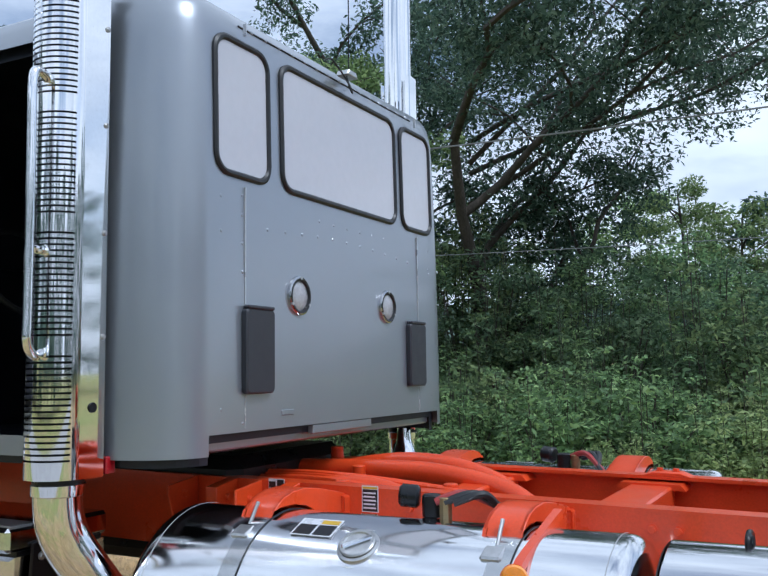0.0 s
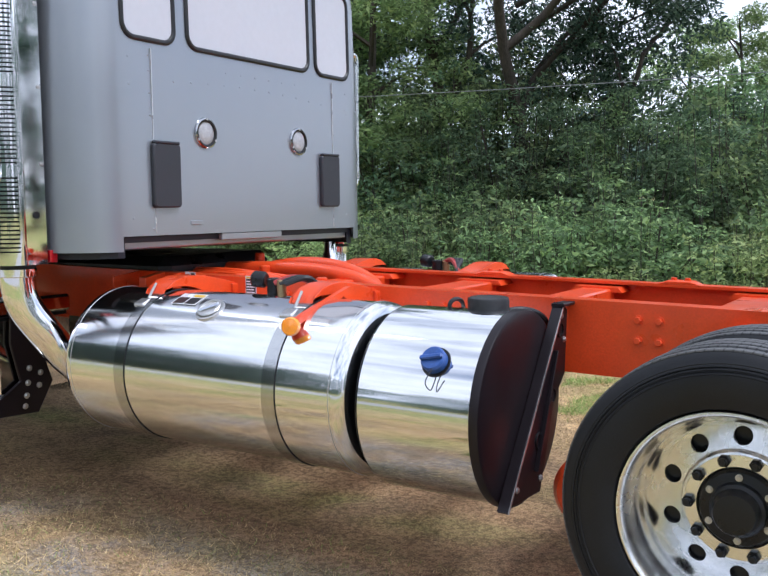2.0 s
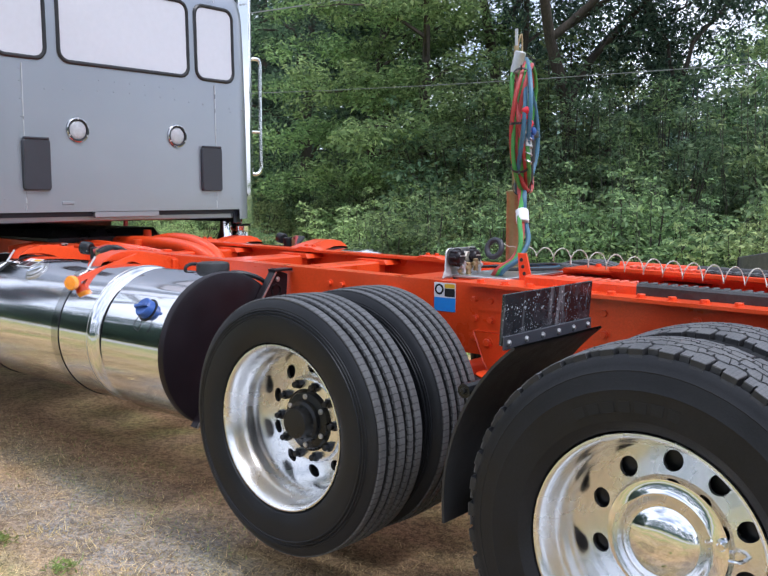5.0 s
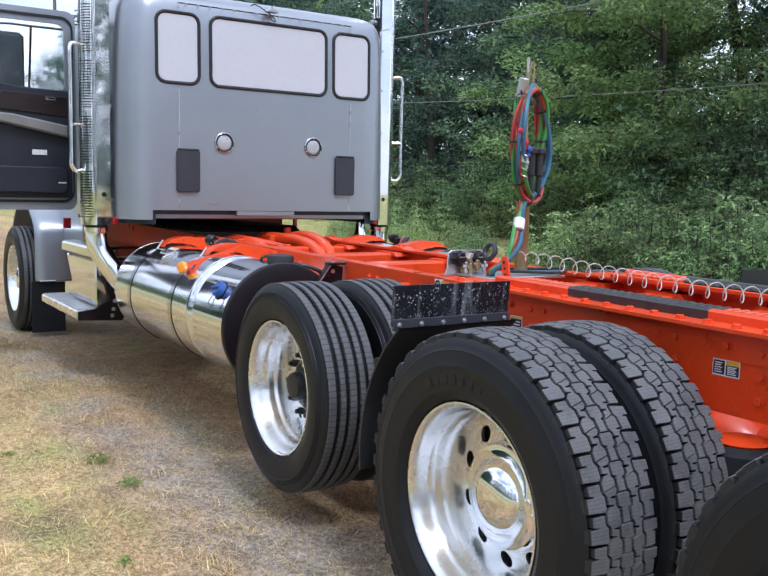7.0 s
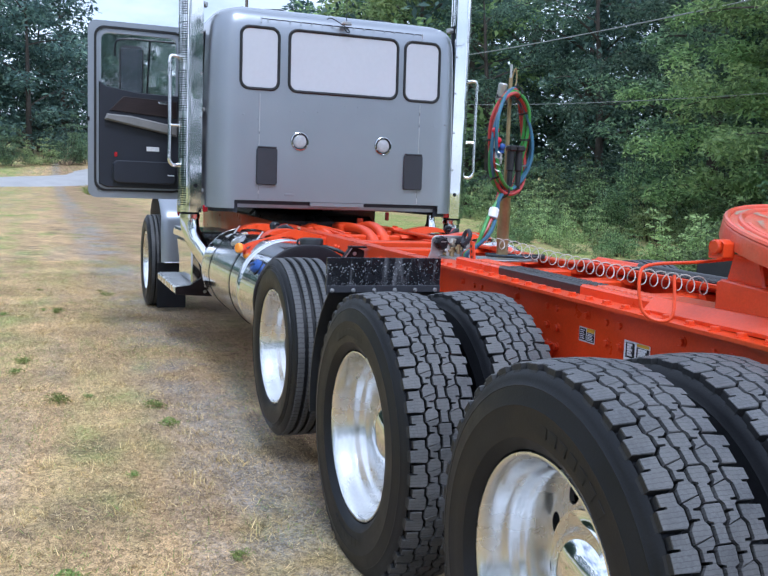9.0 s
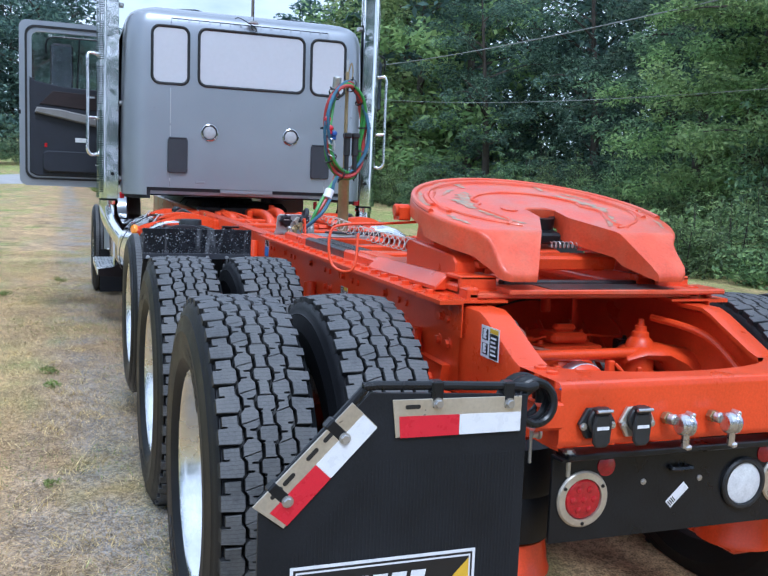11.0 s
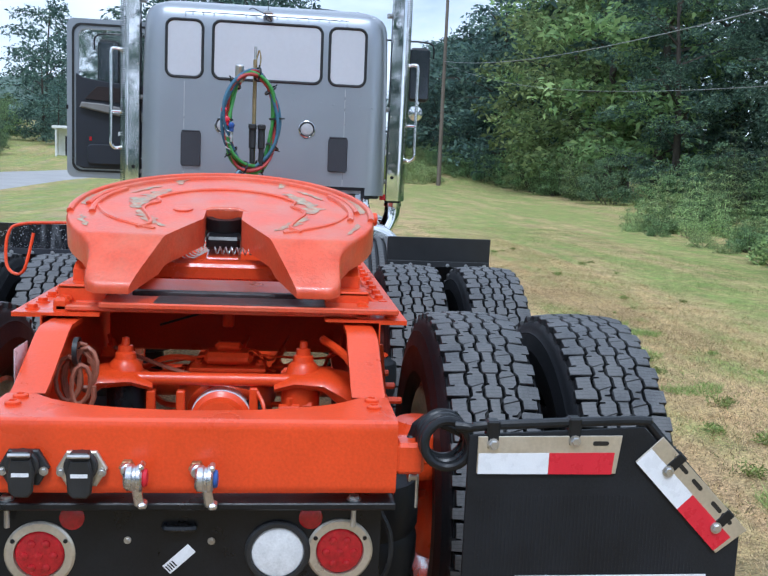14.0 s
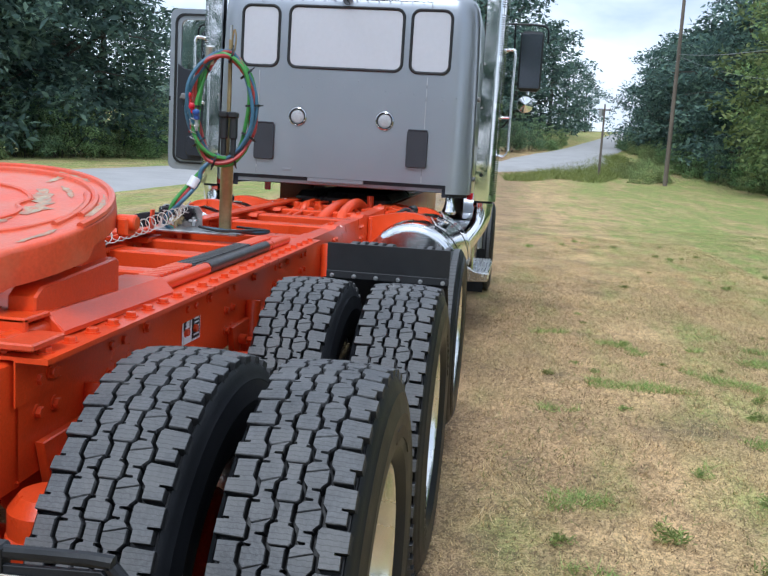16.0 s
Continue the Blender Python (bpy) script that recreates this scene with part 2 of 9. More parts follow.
# ---- mesh building ----
class Geo:
    def __init__(self):
        self.v, self.f = [], []

    def add(self, verts, faces):
        n = len(self.v)
        self.v += [tuple(p) for p in verts]
        self.f += [tuple(n + i for i in q) for q in faces]
        return self

    def moved(self, m, start=0):
        self.v = self.v[:start] + [tuple(m @ Vector(p)) for p in self.v[start:]]
        return self

    def warp(self, fn, start=0):
        self.v = self.v[:start] + [tuple(fn(*p)) for p in self.v[start:]]
        return self

    # box with chamfered edges
    def box(self, x0, x1, y0, y1, z0, z1, c=0.004, m=None):
        c = min(c, abs(x1 - x0) * 0.45, abs(y1 - y0) * 0.45, abs(z1 - z0) * 0.45)
        vs, ix = [], {}
        for sx in (0, 1):
            for sy in (0, 1):
                for sz in (0, 1):
                    for k in range(3):
                        p = [(x0, x1)[sx], (y0, y1)[sy], (z0, z1)[sz]]
                        for a in range(3):
                            if a != k:
                                p[a] += c * (1, -1)[(sx, sy, sz)[a]]
                        ix[(sx, sy, sz, k)] = len(vs)
                        vs.append(p)
        fs = []
        for k in range(3):
            a, b = (k + 1) % 3, (k + 2) % 3
            for s in (0, 1):
                q = []
                for u, w in ((0, 0), (1, 0), (1, 1), (0, 1)):
                    e = [0, 0, 0]
                    e[k], e[a], e[b] = s, u, w
                    q.append(ix[(*e, k)])
                fs.append(q if s else q[::-1])
            for u in (0, 1):
                for w in (0, 1):
                    e0, e1 = [0, 0, 0], [0, 0, 0]
                    e0[a] = e1[a] = u
                    e0[b] = e1[b] = w
                    e1[k] = 1
                    fs.append([ix[(*e0, a)], ix[(*e1, a)], ix[(*e1, b)], ix[(*e0, b)]])
        for sx in (0, 1):
            for sy in (0, 1):
                for sz in (0, 1):
                    fs.append([ix[(sx, sy, sz, k)] for k in range(3)])
        start = len(self.v)
        self.add(vs, fs)
        if m is not None:
            self.moved(m, start)
        return self

    # profile of (radius, height) spun round an axis
    def lathe(self, prof, axis="z", at=(0, 0, 0), n=48, close=False, m=None):
        start = len(self.v)
        vs, fs = [], []
        for k in range(n):
            a = 2 * math.pi * k / n
            for r, h in prof:
                c, s = r * math.cos(a), r * math.sin(a)
                p = {"z": (c, s, h), "x": (h, c, s), "y": (s, h, c)}[axis]
                vs.append((p[0] + at[0], p[1] + at[1], p[2] + at[2]))
        w = len(prof)
        for k in range(n):
            for j in range(w if close else w - 1):
                a, b = k * w + j, k * w + (j + 1) % w
                c, d = ((k + 1) % n) * w + (j + 1) % w, ((k + 1) % n) * w + j
                fs.append((a, d, c, b))
        self.add(vs, fs)
        if m is not None:
            self.moved(m, start)
        return self

    def cyl(self, p, q, r, n=16, c=0.0):
        p, q = Vector(p), Vector(q)
        d = q - p
        h = d.length
        c = min(c, r * 0.5, h * 0.4)
        prof = [(0.0001, 0), (r - c, 0), (r, c), (r, h - c), (r - c, h), (0.0001, h)] if c else [(0.0001, 0), (r, 0), (r, h), (0.0001, h)]
        m = Matrix.Translation(p) @ d.to_track_quat("Z", "Y").to_matrix().to_4x4()
        return self.lathe(prof, "z", n=n, m=m)

    # hexagon bolt head with washer, standing on p along d
    def bolt(self, p, d, r=0.012, h=0.009, washer=True):
        p, d = Vector(p), Vector(d).normalized()
        if washer:
            self.cyl(p - d * 0.002, p + d * 0.003, r * 1.35, 12)
        return self.cyl(p, p + d * h, r, 6, 0.0015)

    # round bar along a smooth path
    def tube(self, pts, r, n=10, steps=6, smooth=True, cap=True, closed=False):
        P = [Vector(p) for p in pts]
        if smooth and len(P) > 2:
            Q = []
            last = len(P) if closed else len(P) - 1
            for i in range(last):
                p0 = P[(i - 1) % len(P)] if (i > 0 or closed) else P[0]
                p1, p2 = P[i], P[(i + 1) % len(P)]
                p3 = P[(i + 2) % len(P)] if (i + 2 < len(P) or closed) else P[-1]
                for s in range(steps):
                    t = s / steps
                    Q.append(0.5 * ((2 * p1) + (p2 - p0) * t + (2 * p0 - 5 * p1 + 4 * p2 - p3) * t * t + (3 * p1 - p0 - 3 * p2 + p3) * t ** 3))
            if not closed:
                Q.append(P[-1])
            P = Q
        vs, fs = [], []
        up = None
        N = len(P)
        for i, p in enumerate(P):
            t = (P[(i + 1) % N] - P[i - 1]) if closed else (P[min(i + 1, N - 1)] - P[max(i - 1, 0)])
            t.normalize()
            if up is None:
                up = t.orthogonal().normalized()
            up = (up - t * up.dot(t)).normalized()
            side = t.cross(up)
            for k in range(n):
                a = 2 * math.pi * k / n
                rr = r(i / max(1, N - 1)) if callable(r) else r
                vs.append(p + (up * math.cos(a) + side * math.sin(a)) * rr)
        for i in range(N if closed else N - 1):
            j = (i + 1) % N
            for k in range(n):
                fs.append((i * n + k, i * n + (k + 1) % n, j * n + (k + 1) % n, j * n + k))
        if cap and not closed:
            fs.append(tuple(range(n))[::-1])
            fs.append(tuple((N - 1) * n + k for k in range(n)))
        return self.add(vs, fs)

    # flat outline given thickness; axis is the direction of the thickness
    def prism(self, poly, h0, h1, axis="y", c=0.0):
        area = sum(poly[i - 1][0] * poly[i][1] - poly[i][0] * poly[i - 1][1] for i in range(len(poly)))
        if (area < 0) != (axis == "y"):
            poly = poly[::-1]
        n = len(poly)

        def inset(d):
            if not d:
                return poly
            out = []
            for i in range(n):
                a, b, e = Vector(poly[i - 1]), Vector(poly[i]), Vector(poly[(i + 1) % n])
                u, w = (b - a).normalized(), (e - b).normalized()
                nu, nw = Vector((-u.y, u.x)), Vector((-w.y, w.x))
                if axis == "y":
                    nu, nw = -nu, -nw
                k = nu + nw
                k = k / max(0.35, k.dot(nu)) if k.length > 1e-6 else nu
                out.append(tuple(b + k * d))
            return out
        rings = [(inset(c), h0), (poly, h0 + c), (poly, h1 - c), (inset(c), h1)] if c else [(poly, h0), (poly, h1)]
        put = {"x": lambda a, b, h: (h, a, b), "y": lambda a, b, h: (a, h, b), "z": lambda a, b, h: (a, b, h)}[axis]
        vs = [put(a, b, h) for ring, h in rings for a, b in ring]
        fs = [tuple(range(n))[::-1], tuple((len(rings) - 1) * n + i for i in range(n))]
        for j in range(len(rings) - 1):
            for i in range(n):
                k = (i + 1) % n
                fs.append((j * n + i, j * n + k, (j + 1) * n + k, (j + 1) * n + i))
        return self.add(vs, fs)

    # rows of points joined into a sheet
    def grid(self, rows, loop=False, flip=False):
        n = len(rows[0])
        fs = []
        for i in range(len(rows) - 1):
            for k in range(n if loop else n - 1):
                q = (i * n + k, i * n + (k + 1) % n, (i + 1) * n + (k + 1) % n, (i + 1) * n + k)
                fs.append(q[::-1] if flip else q)
        return self.add([p for r in rows for p in r], fs)


def part(name, geo, mat, parent=None, label="", sharp=35, at=None, mesh=None):
    if mesh is None:
        mesh = bpy.data.meshes.new(name)
        mesh.from_pydata(geo.v, [], geo.f)
        mesh.update()
        mesh.shade_smooth()
        mesh.set_sharp_from_angle(angle=radians(sharp))
        mesh.materials.append(mat)
    ob = new(name, mesh)
    if at is not None:
        ob.matrix_basis = at
    if parent is not None:
        ob.parent = parent
    return tagged(ob, label) if label else ob


def rounded(y0, y1, z0, z1, r, n=6):
    pts = []
    for cy, cz, a0 in ((y1 - r, z1 - r, 0), (y0 + r, z1 - r, 90), (y0 + r, z0 + r, 180), (y1 - r, z0 + r, 270)):
        for k in range(n + 1):
            a = radians(a0 + 90 * k / n)
            pts.append((cy + r * math.cos(a), cz + r * math.sin(a)))
    return pts


# ---- the truck: one thing with all its parts ----
truck = tagged(new("semi_truck"), "silver day-cab semi truck with bright orange chassis and fifth wheel", "truck")


def zr(x):
    """Height of the frame rails' top at x."""
    return 1.103 - 0.0145 * x


def raked(g, start=0):
    return g.warp(lambda x, y, z: (x, y, z + zr(x)), start)


# -- frame rails: C channels, outer face at 0.446
def rail(side):
    g = Geo()
    s = side
    sec = [(0.446, 0.0), (0.446, -0.275), (0.36, -0.275), (0.36, -0.262), (0.434, -0.262), (0.434, -0.013), (0.36, -0.013), (0.36, 0.0)]
    rows = [[(x, s * y, z) for y, z in sec] for x in (-4.2, -1.0, 0.0, 1.2, 2.2, 3.2, 4.2, 5.5)]
    g.grid(rows, loop=True)
    raked(g)
    return part("frame_rail", g, ORANGE, truck, "orange painted steel frame rail", sharp=30)


def rail_bolts(side, rail_ob):
    mesh = None
    rnd = random.Random(4 + side)
    for x0, rows in ((2.17, 2), (2.95, 3), (3.42, 3), (4.06, 3), (4.46, 3), (5.0, 3), (5.35, 2), (0.1, 2), (0.5, 2), (1.3, 2)):
        for i in range(rows):
            for j in range(2):
                x, z = x0 + 0.075 * j, -0.06 - 0.075 * i
                if mesh is None:
                    g = Geo().bolt((0, 0, 0), (0, -1, 0), 0.013, 0.014)
                    ob = part("bolt", g, ORANGE, rail_ob)
                    mesh = ob.data
                else:
                    ob = part("bolt", None, None, rail_ob, mesh=mesh)
                ob.matrix_basis = Matrix.Translation((x, side * 0.447, zr(x) + z)) @ pose(0, 0, 0, 0, 0, 0 if side < 0 else 180)


for s in (-1, 1):
    r_ob = rail(s)
    rail_bolts(s, r_ob)

# -- crossmembers between the rails
for x, h, w in ((-0.1, 0.16, 0.10), (0.55, 0.16, 0.12), (1.15, 0.2, 0.16), (1.75, 0.16, 0.14), (2.45, 0.2, 0.16), (3.0, 0.2, 0.12), (3.45, 0.2, 0.14), (4.0, 0.24, 0.10)):
    g = Geo()
    g.box(x - w / 2, x + w / 2, -0.355, 0.355, -0.03 - h, -0.03, 0.008)
    for s in (-1, 1):
        g.prism([(x - w / 2 - 0.05, -0.045), (x + w / 2 + 0.05, -0.045), (x + w / 2 + 0.03, -0.022), (x - w / 2 - 0.03, -0.022)], s * 0.30, s * 0.432, "y")
        for dx in (-0.03, 0.03):
            g.bolt((x + dx, s * 0.431, -0.09), (0, -s, 0), 0.012, 0.012)
    part("crossmember", raked(g), ORANGE, truck)

# -- gusset plate and reinforcement on the rail outside
for s in (-1, 1):
    g = Geo()
    g.prism([(2.95, -0.18), (3.24, -0.18), (3.24, -0.26), (3.26, -0.38), (3.05, -0.37), (3.0, -0.30)], s * 0.448, s * 0.462, "y", 0.003)
    for x in (3.02, 3.12):
        g.bolt((x, s * 0.462, -0.22), (0, s, 0), 0.016, 0.014)
    part("suspension_hanger", raked(g), ORANGE, truck)
    for x in (3.86, 5.18):
        g = Geo()
        g.prism([(x - 0.26, -0.2), (x + 0.26, -0.2), (x + 0.2, -0.4), (x + 0.07, -0.52), (x - 0.07, -0.52), (x - 0.2, -0.4)], s * 0.448, s * 0.47, "y", 0.003)
        for dx, dz in ((-0.17, -0.26), (0.0, -0.26), (0.17, -0.26), (-0.09, -0.35), (0.09, -0.35)):
            g.cyl((x + dx, s * 0.47, dz), (x + dx, s * 0.50, dz), 0.02, 12, 0.003)
            g.cyl((x + dx, s * 0.50, dz), (x + dx, s * 0.545, dz), 0.011, 8, 0.003)
        part("suspension_hanger", raked(g), ORANGE, truck)

# -- upright brackets on the rail under the cab's back corner
for s in (-1, 1):
    for x, w, d in ((-0.42, 0.012, 0.17), (-0.27, 0.05, 0.13), (-0.12, 0.012, 0.16), (0.0, 0.06, 0.10)):
        g = Geo().prism([(s * 0.447, -0.26), (s * (0.447 + d * 0.6), -0.24), (s * (0.447 + d), -0.06), (s * (0.447 + d), -0.02), (s * 0.447, 0.0)], x, x + w, "x", 0.003)
        g.bolt((x + w, s * (0.447 + d * 0.5), -0.06), (1, 0, 0), 0.012, 0.012)
        part("cab_bracket", raked(g), ORANGE, truck)

# -- deck: bolted angles along the rails from the hose mast to the rear
for s in (-1, 1):
    g = Geo()
    sec = [(0.525, 0.012), (0.525, 0.0), (0.452, 0.0), (0.452, -0.10), (0.448, -0.10), (0.448, 0.004), (0.30, 0.004), (0.30, 0.012)]
    g.grid([[(x, s * y, z) for y, z in sec] for x in (2.92, 4.2, 5.52)], loop=True)
    for x in (2.92, 5.52):
        a = len(g.v)
        g.add([(x, s * y, z) for y, z in sec], [tuple(range(8))])
    deck = part("deck_angle", raked(g), ORANGE, truck, "orange deck angle with a row of bolts")
    mesh = None
    for k in range(24):
        x = 3.0 + k * 0.107
        if mesh is None:
            ob = part("bolt", Geo().bolt((0, 0, 0), (0, 0, 1), 0.0145, 0.013), ORANGE, deck)
            mesh = ob.data
        else:
            ob = part("bolt", None, None, deck, mesh=mesh)
        ob.matrix_basis = Matrix.Translation((x, s * 0.487, zr(x) + 0.012)) @ pose(0, 0, 0, 0, 0, k * 17)
    for k in range(5):
        x = 3.3 + k * 0.52
        ob = part("bolt", None, None, deck, mesh=r_ob.children[0].data)
        ob.matrix_basis = Matrix.Translation((x, s * 0.453, zr(x) - 0.055)) @ pose(0, 0, 0, 0, 0, 0 if s < 0 else 180)

# -- slide rails with locking teeth
for s in (-1, 1):
    g = Geo()
    g.box(3.15, 5.45, s * 0.33 - 0.05, s * 0.33 + 0.05, 0.012, 0.034, 0.004)
    if s < 0:
        g.box(3.15, 5.5, s * 0.405 - 0.02, s * 0.405 + 0.02, 0.004, 0.048, 0.008)
    else:
        g.tube([(3.15, 0.405, 0.03), (5.5, 0.405, 0.03)], 0.022, 12, smooth=False)
    slide = part("slide_rail", raked(g), ORANGE, truck, "orange slide rail with locking teeth")
    clean = greasy = None
    for k in range(44):
        x = 3.25 + k * 0.036
        dark_one = 3.54 < x < 4.24
        mesh = greasy if dark_one else clean
        if mesh is None:
            ob = part("tooth", Geo().box(-0.009, 0.009, -0.034, 0.034, 0, 0.012, 0.003), GREASE if dark_one else ORANGE_DIRTY, slide)
            greasy, clean = (ob.data, clean) if dark_one else (greasy, ob.data)
        else:
            ob = part("tooth", None, None, slide, mesh=mesh)
        ob.matrix_basis = Matrix.Translation((x, s * 0.325, zr(x) + 0.034))
    g = Geo()
    g.box(3.59, 4.245, min(s * 0.285, s * 0.385), max(s * 0.285, s * 0.385), 0.0345, 0.040, 0.001)
    if s < 0:
        g.box(3.59, 4.245, s * 0.405 - 0.0215, s * 0.405 + 0.0215, 0.002, 0.0495, 0.008)
    else:
        g.tube([(3.5, 0.405, 0.031), (4.245, 0.405, 0.031)], 0.0235, 12, smooth=False)
    part("grease_smear", raked(g), GREASE, slide, "dark grease on the slide rail")

# -- base plate across the deck at the rear, under the fifth wheel
g = Geo()
g.box(5.22, 5.50, -0.42, 0.42, 0.014, 0.030, 0.004)
g.box(5.40, 5.535, -0.30, 0.50, 0.028, 0.045, 0.004)
part("deck_plate", raked(g), ORANGE_DIRTY, truck, "greasy orange cross plate behind the fifth wheel")
# extra plate, added to block light from above onto the cross plate
g = Geo()
g.box(4.55, 5.215, -0.34, 0.34, -0.03, -0.02, 0.003)
part("deck_plate", raked(g), ORANGE, truck)
part("grease_smear", raked(Geo().box(5.41, 5.53, -0.16, 0.30, 0.0455, 0.0475, 0.001)), GREASE, truck, "dark grease on the cross plate")


# -- fifth wheel: tilted plate with throat, ramps and bearing ribs
def fifth_wheel():
    R, TH = 0.457, 0.058
    tilt = Matrix.Translation((5.165, 0, 1.303)) @ pose(0, 0, 0, 0, 13.0, 0)

    def drop(u):
        if u < 0.26:
            return 0.0
        return -0.62 * (u - 0.26) ** 2 / 0.04 if u < 0.28 else -(u - 0.27) * 0.62

    def outer(u):
        return max(math.sqrt(max(0.0, R * R - u * u)), 0.338 if u > 0.2 else 0.0)

    def inner(u):
        if u < 0.0:
            return 0.0
        return 0.055 if u < 0.09 else 0.055 + (u - 0.09) * 0.5

    us = [-R + 0.002] + [-R * math.cos(radians(a)) for a in range(12, 91, 6)] + [0.001, 0.03, 0.06, 0.09, 0.12, 0.16, 0.2, 0.23, 0.24, 0.25, 0.26, 0.27, 0.28, 0.29, 0.30, 0.33, 0.36, 0.39, 0.405, 0.414, 0.42]
    g = Geo()
    for s in (-1, 1):
        top, low = [], []
        for u in us:
            a, b = inner(u), outer(u)
            b -= 0.0 if u < 0.39 else 0.03 * ((u - 0.39) / 0.03) ** 2
            sag = 0.0 if u < 0.40 else (0.003 if u < 0.417 else 0.011)
            e = min(0.010, (b - a) * 0.5)
            row = [(a + (b - e - a) * k / 12, 0.0) for k in range(13)] + [(b - 0.55 * e, -0.0015), (b - 0.2 * e, -0.005), (b, -0.012)]
            th = TH if u < 0.06 else (0.085 if u < 0.3 else 0.085 - 0.5 * (u - 0.3))
            top.append([(u, s * y, drop(u) + z - sag) for y, z in row])
            low.append([(u, s * y, drop(u) - th) for y, z in row])
        g.grid(top)
        g.grid(low)
        g.grid([[r[-1] for r in top], [r[-1] for r in low]])
        throat = [i for i, u in enumerate(us) if u > 0]
        g.grid([[top[i][0] for i in throat], [low[i][0] for i in throat]])
        g.grid([top[-1], low[-1]])
    g.grid([[(0.0, -0.055 + 0.11 * k / 6, 0) for k in range(7)], [(0.0, -0.055 + 0.11 * k / 6, -TH) for k in range(7)]])
    plate = part("fifth_wheel", g.moved(tilt), ORANGE_DIRTY, truck, "scuffed orange fifth wheel plate with worn grease grooves", sharp=28)
    bm = bmesh.new()
    bm.from_mesh(plate.data)
    bmesh.ops.remove_doubles(bm, verts=bm.verts, dist=0.0006)
    bmesh.ops.recalc_face_normals(bm, faces=bm.faces)
    bm.to_mesh(plate.data)
    bm.free()
    plate.data.set_sharp_from_angle(angle=radians(38))

    # raised bearing ribs: two rims and the S-shaped grease grooves
    def arc(r, a0, a1, n=28):
        return [(-r * math.cos(radians(a0 + (a1 - a0) * k / n)), r * math.sin(radians(a0 + (a1 - a0) * k / n)), 0.0) for k in range(n + 1)]

    for r, a0, a1 in ((0.447, -98, 98), (0.405, -88, 88), (0.385, -100, -58), (0.385, 58, 100)):
        part("raised_rim", Geo().tube(arc(r, a0, a1), 0.0105, 8, smooth=False).moved(tilt), ORANGE_DIRTY, plate)
    part("bearing_ring", Geo().tube(arc(0.245, -62, 62), 0.007, 6, smooth=False).moved(tilt), ORANGE_DIRTY, plate)
    for s in (-1, 1):
        pts = [(-0.117, s * 0.215, 0), (-0.07, s * 0.205, 0), (-0.03, s * 0.235, 0), (0.02, s * 0.24, 0), (0.09, s * 0.215, 0), (0.16, s * 0.20, 0), (0.20, s * 0.23, 0)]
        part("grease_groove", Geo().tube(pts, 0.007, 6).moved(tilt), ORANGE_DIRTY, plate)
        pts = [(-0.06, s * 0.39, 0), (0.04, s * 0.36, 0), (0.12, s * 0.31, 0), (0.19, s * 0.22, 0), (0.21, s * 0.18, 0)]
        part("grease_groove", Geo().tube(pts, 0.006, 6).moved(tilt), ORANGE_DIRTY, plate)
        # scraped strips that follow the grooves, with ragged edges
        rnd = random.Random(11 + s)
        for path, w in (([(-0.43, 0.15), (-0.36, 0.165), (-0.28, 0.17)], 0.022), ([(-0.23, 0.19), (-0.17, 0.22), (-0.11, 0.255), (-0.04, 0.275), (0.02, 0.262)], 0.040), ([(0.03, 0.25), (0.09, 0.225), (0.15, 0.19), (0.20, 0.15)], 0.024), ([(-0.14, 0.37), (-0.07, 0.40), (0.0, 0.415)], 0.030), ([(0.10, 0.40), (0.16, 0.385), (0.22, 0.36)], 0.012)):
            pts = []
            for q in range(len(path) - 1):
                (ua, ya), (ub, yb) = path[q], path[q + 1]
                for k in range(5):
                    pts.append((ua + (ub - ua) * k / 5, ya + (yb - ya) * k / 5))
            left, right = [], []
            for q, (u_, y_) in enumerate(pts):
                taper = 1.7 * math.sin(math.pi * (q + 0.5) / len(pts)) ** 0.5
                ox, oy = rnd.uniform(-0.004, 0.004), rnd.uniform(-0.004, 0.004)
                left.append((u_ + ox, s * (y_ + w * taper * rnd.uniform(0.15, 0.7) + oy)))
                right.append((u_ + ox, s * (y_ - w * taper * rnd.uniform(0.15, 0.7) + oy)))
            g = Geo().grid([[(u_, y_, 0.0014) for u_, y_ in left], [(u_, y_, 0.0018) for u_, y_ in right]])
            part("worn_patch", g.moved(tilt), BARE, plate, "bare worn metal showing through")
        for r_, a0, a1 in ((0.426, 60, 88), (0.426, 24, 40), (0.345, 40, 62)):
            lo, hi = [], []
            for k in range(15):
                q = radians(a0 + (a1 - a0) * k / 14)
                t_ = math.sin(math.pi * (k + 0.3) / 14.6) ** 0.5 * 0.013
                for row, rr in ((lo, r_ - t_ * rnd.uniform(0.2, 1)), (hi, r_ + t_ * rnd.uniform(0.2, 1))):
                    row.append((-rr * math.cos(q), s * rr * math.sin(q), 0.0016))
            part("worn_patch", Geo().grid([lo, hi]).moved(tilt), BARE, plate, "bare worn metal showing through")
    g = Geo().lathe([(0.03, 0.0), (0.03, 0.004), (0.024, 0.005), (0.0001, 0.003)], "z", n=24)
    part("grease_plug", g.moved(tilt @ Matrix.Translation((0.0, -0.125, 0))), ORANGE_DIRTY, plate)
    # locking jaws in the throat
    g = Geo()
    g.lathe([(0.06, -0.09), (0.06, -0.02), (0.04, -0.02), (0.04, -0.09)], "z", n=24)
    g.box(0.0, 0.10, -0.05, 0.05, -0.10, -0.06, 0.008)
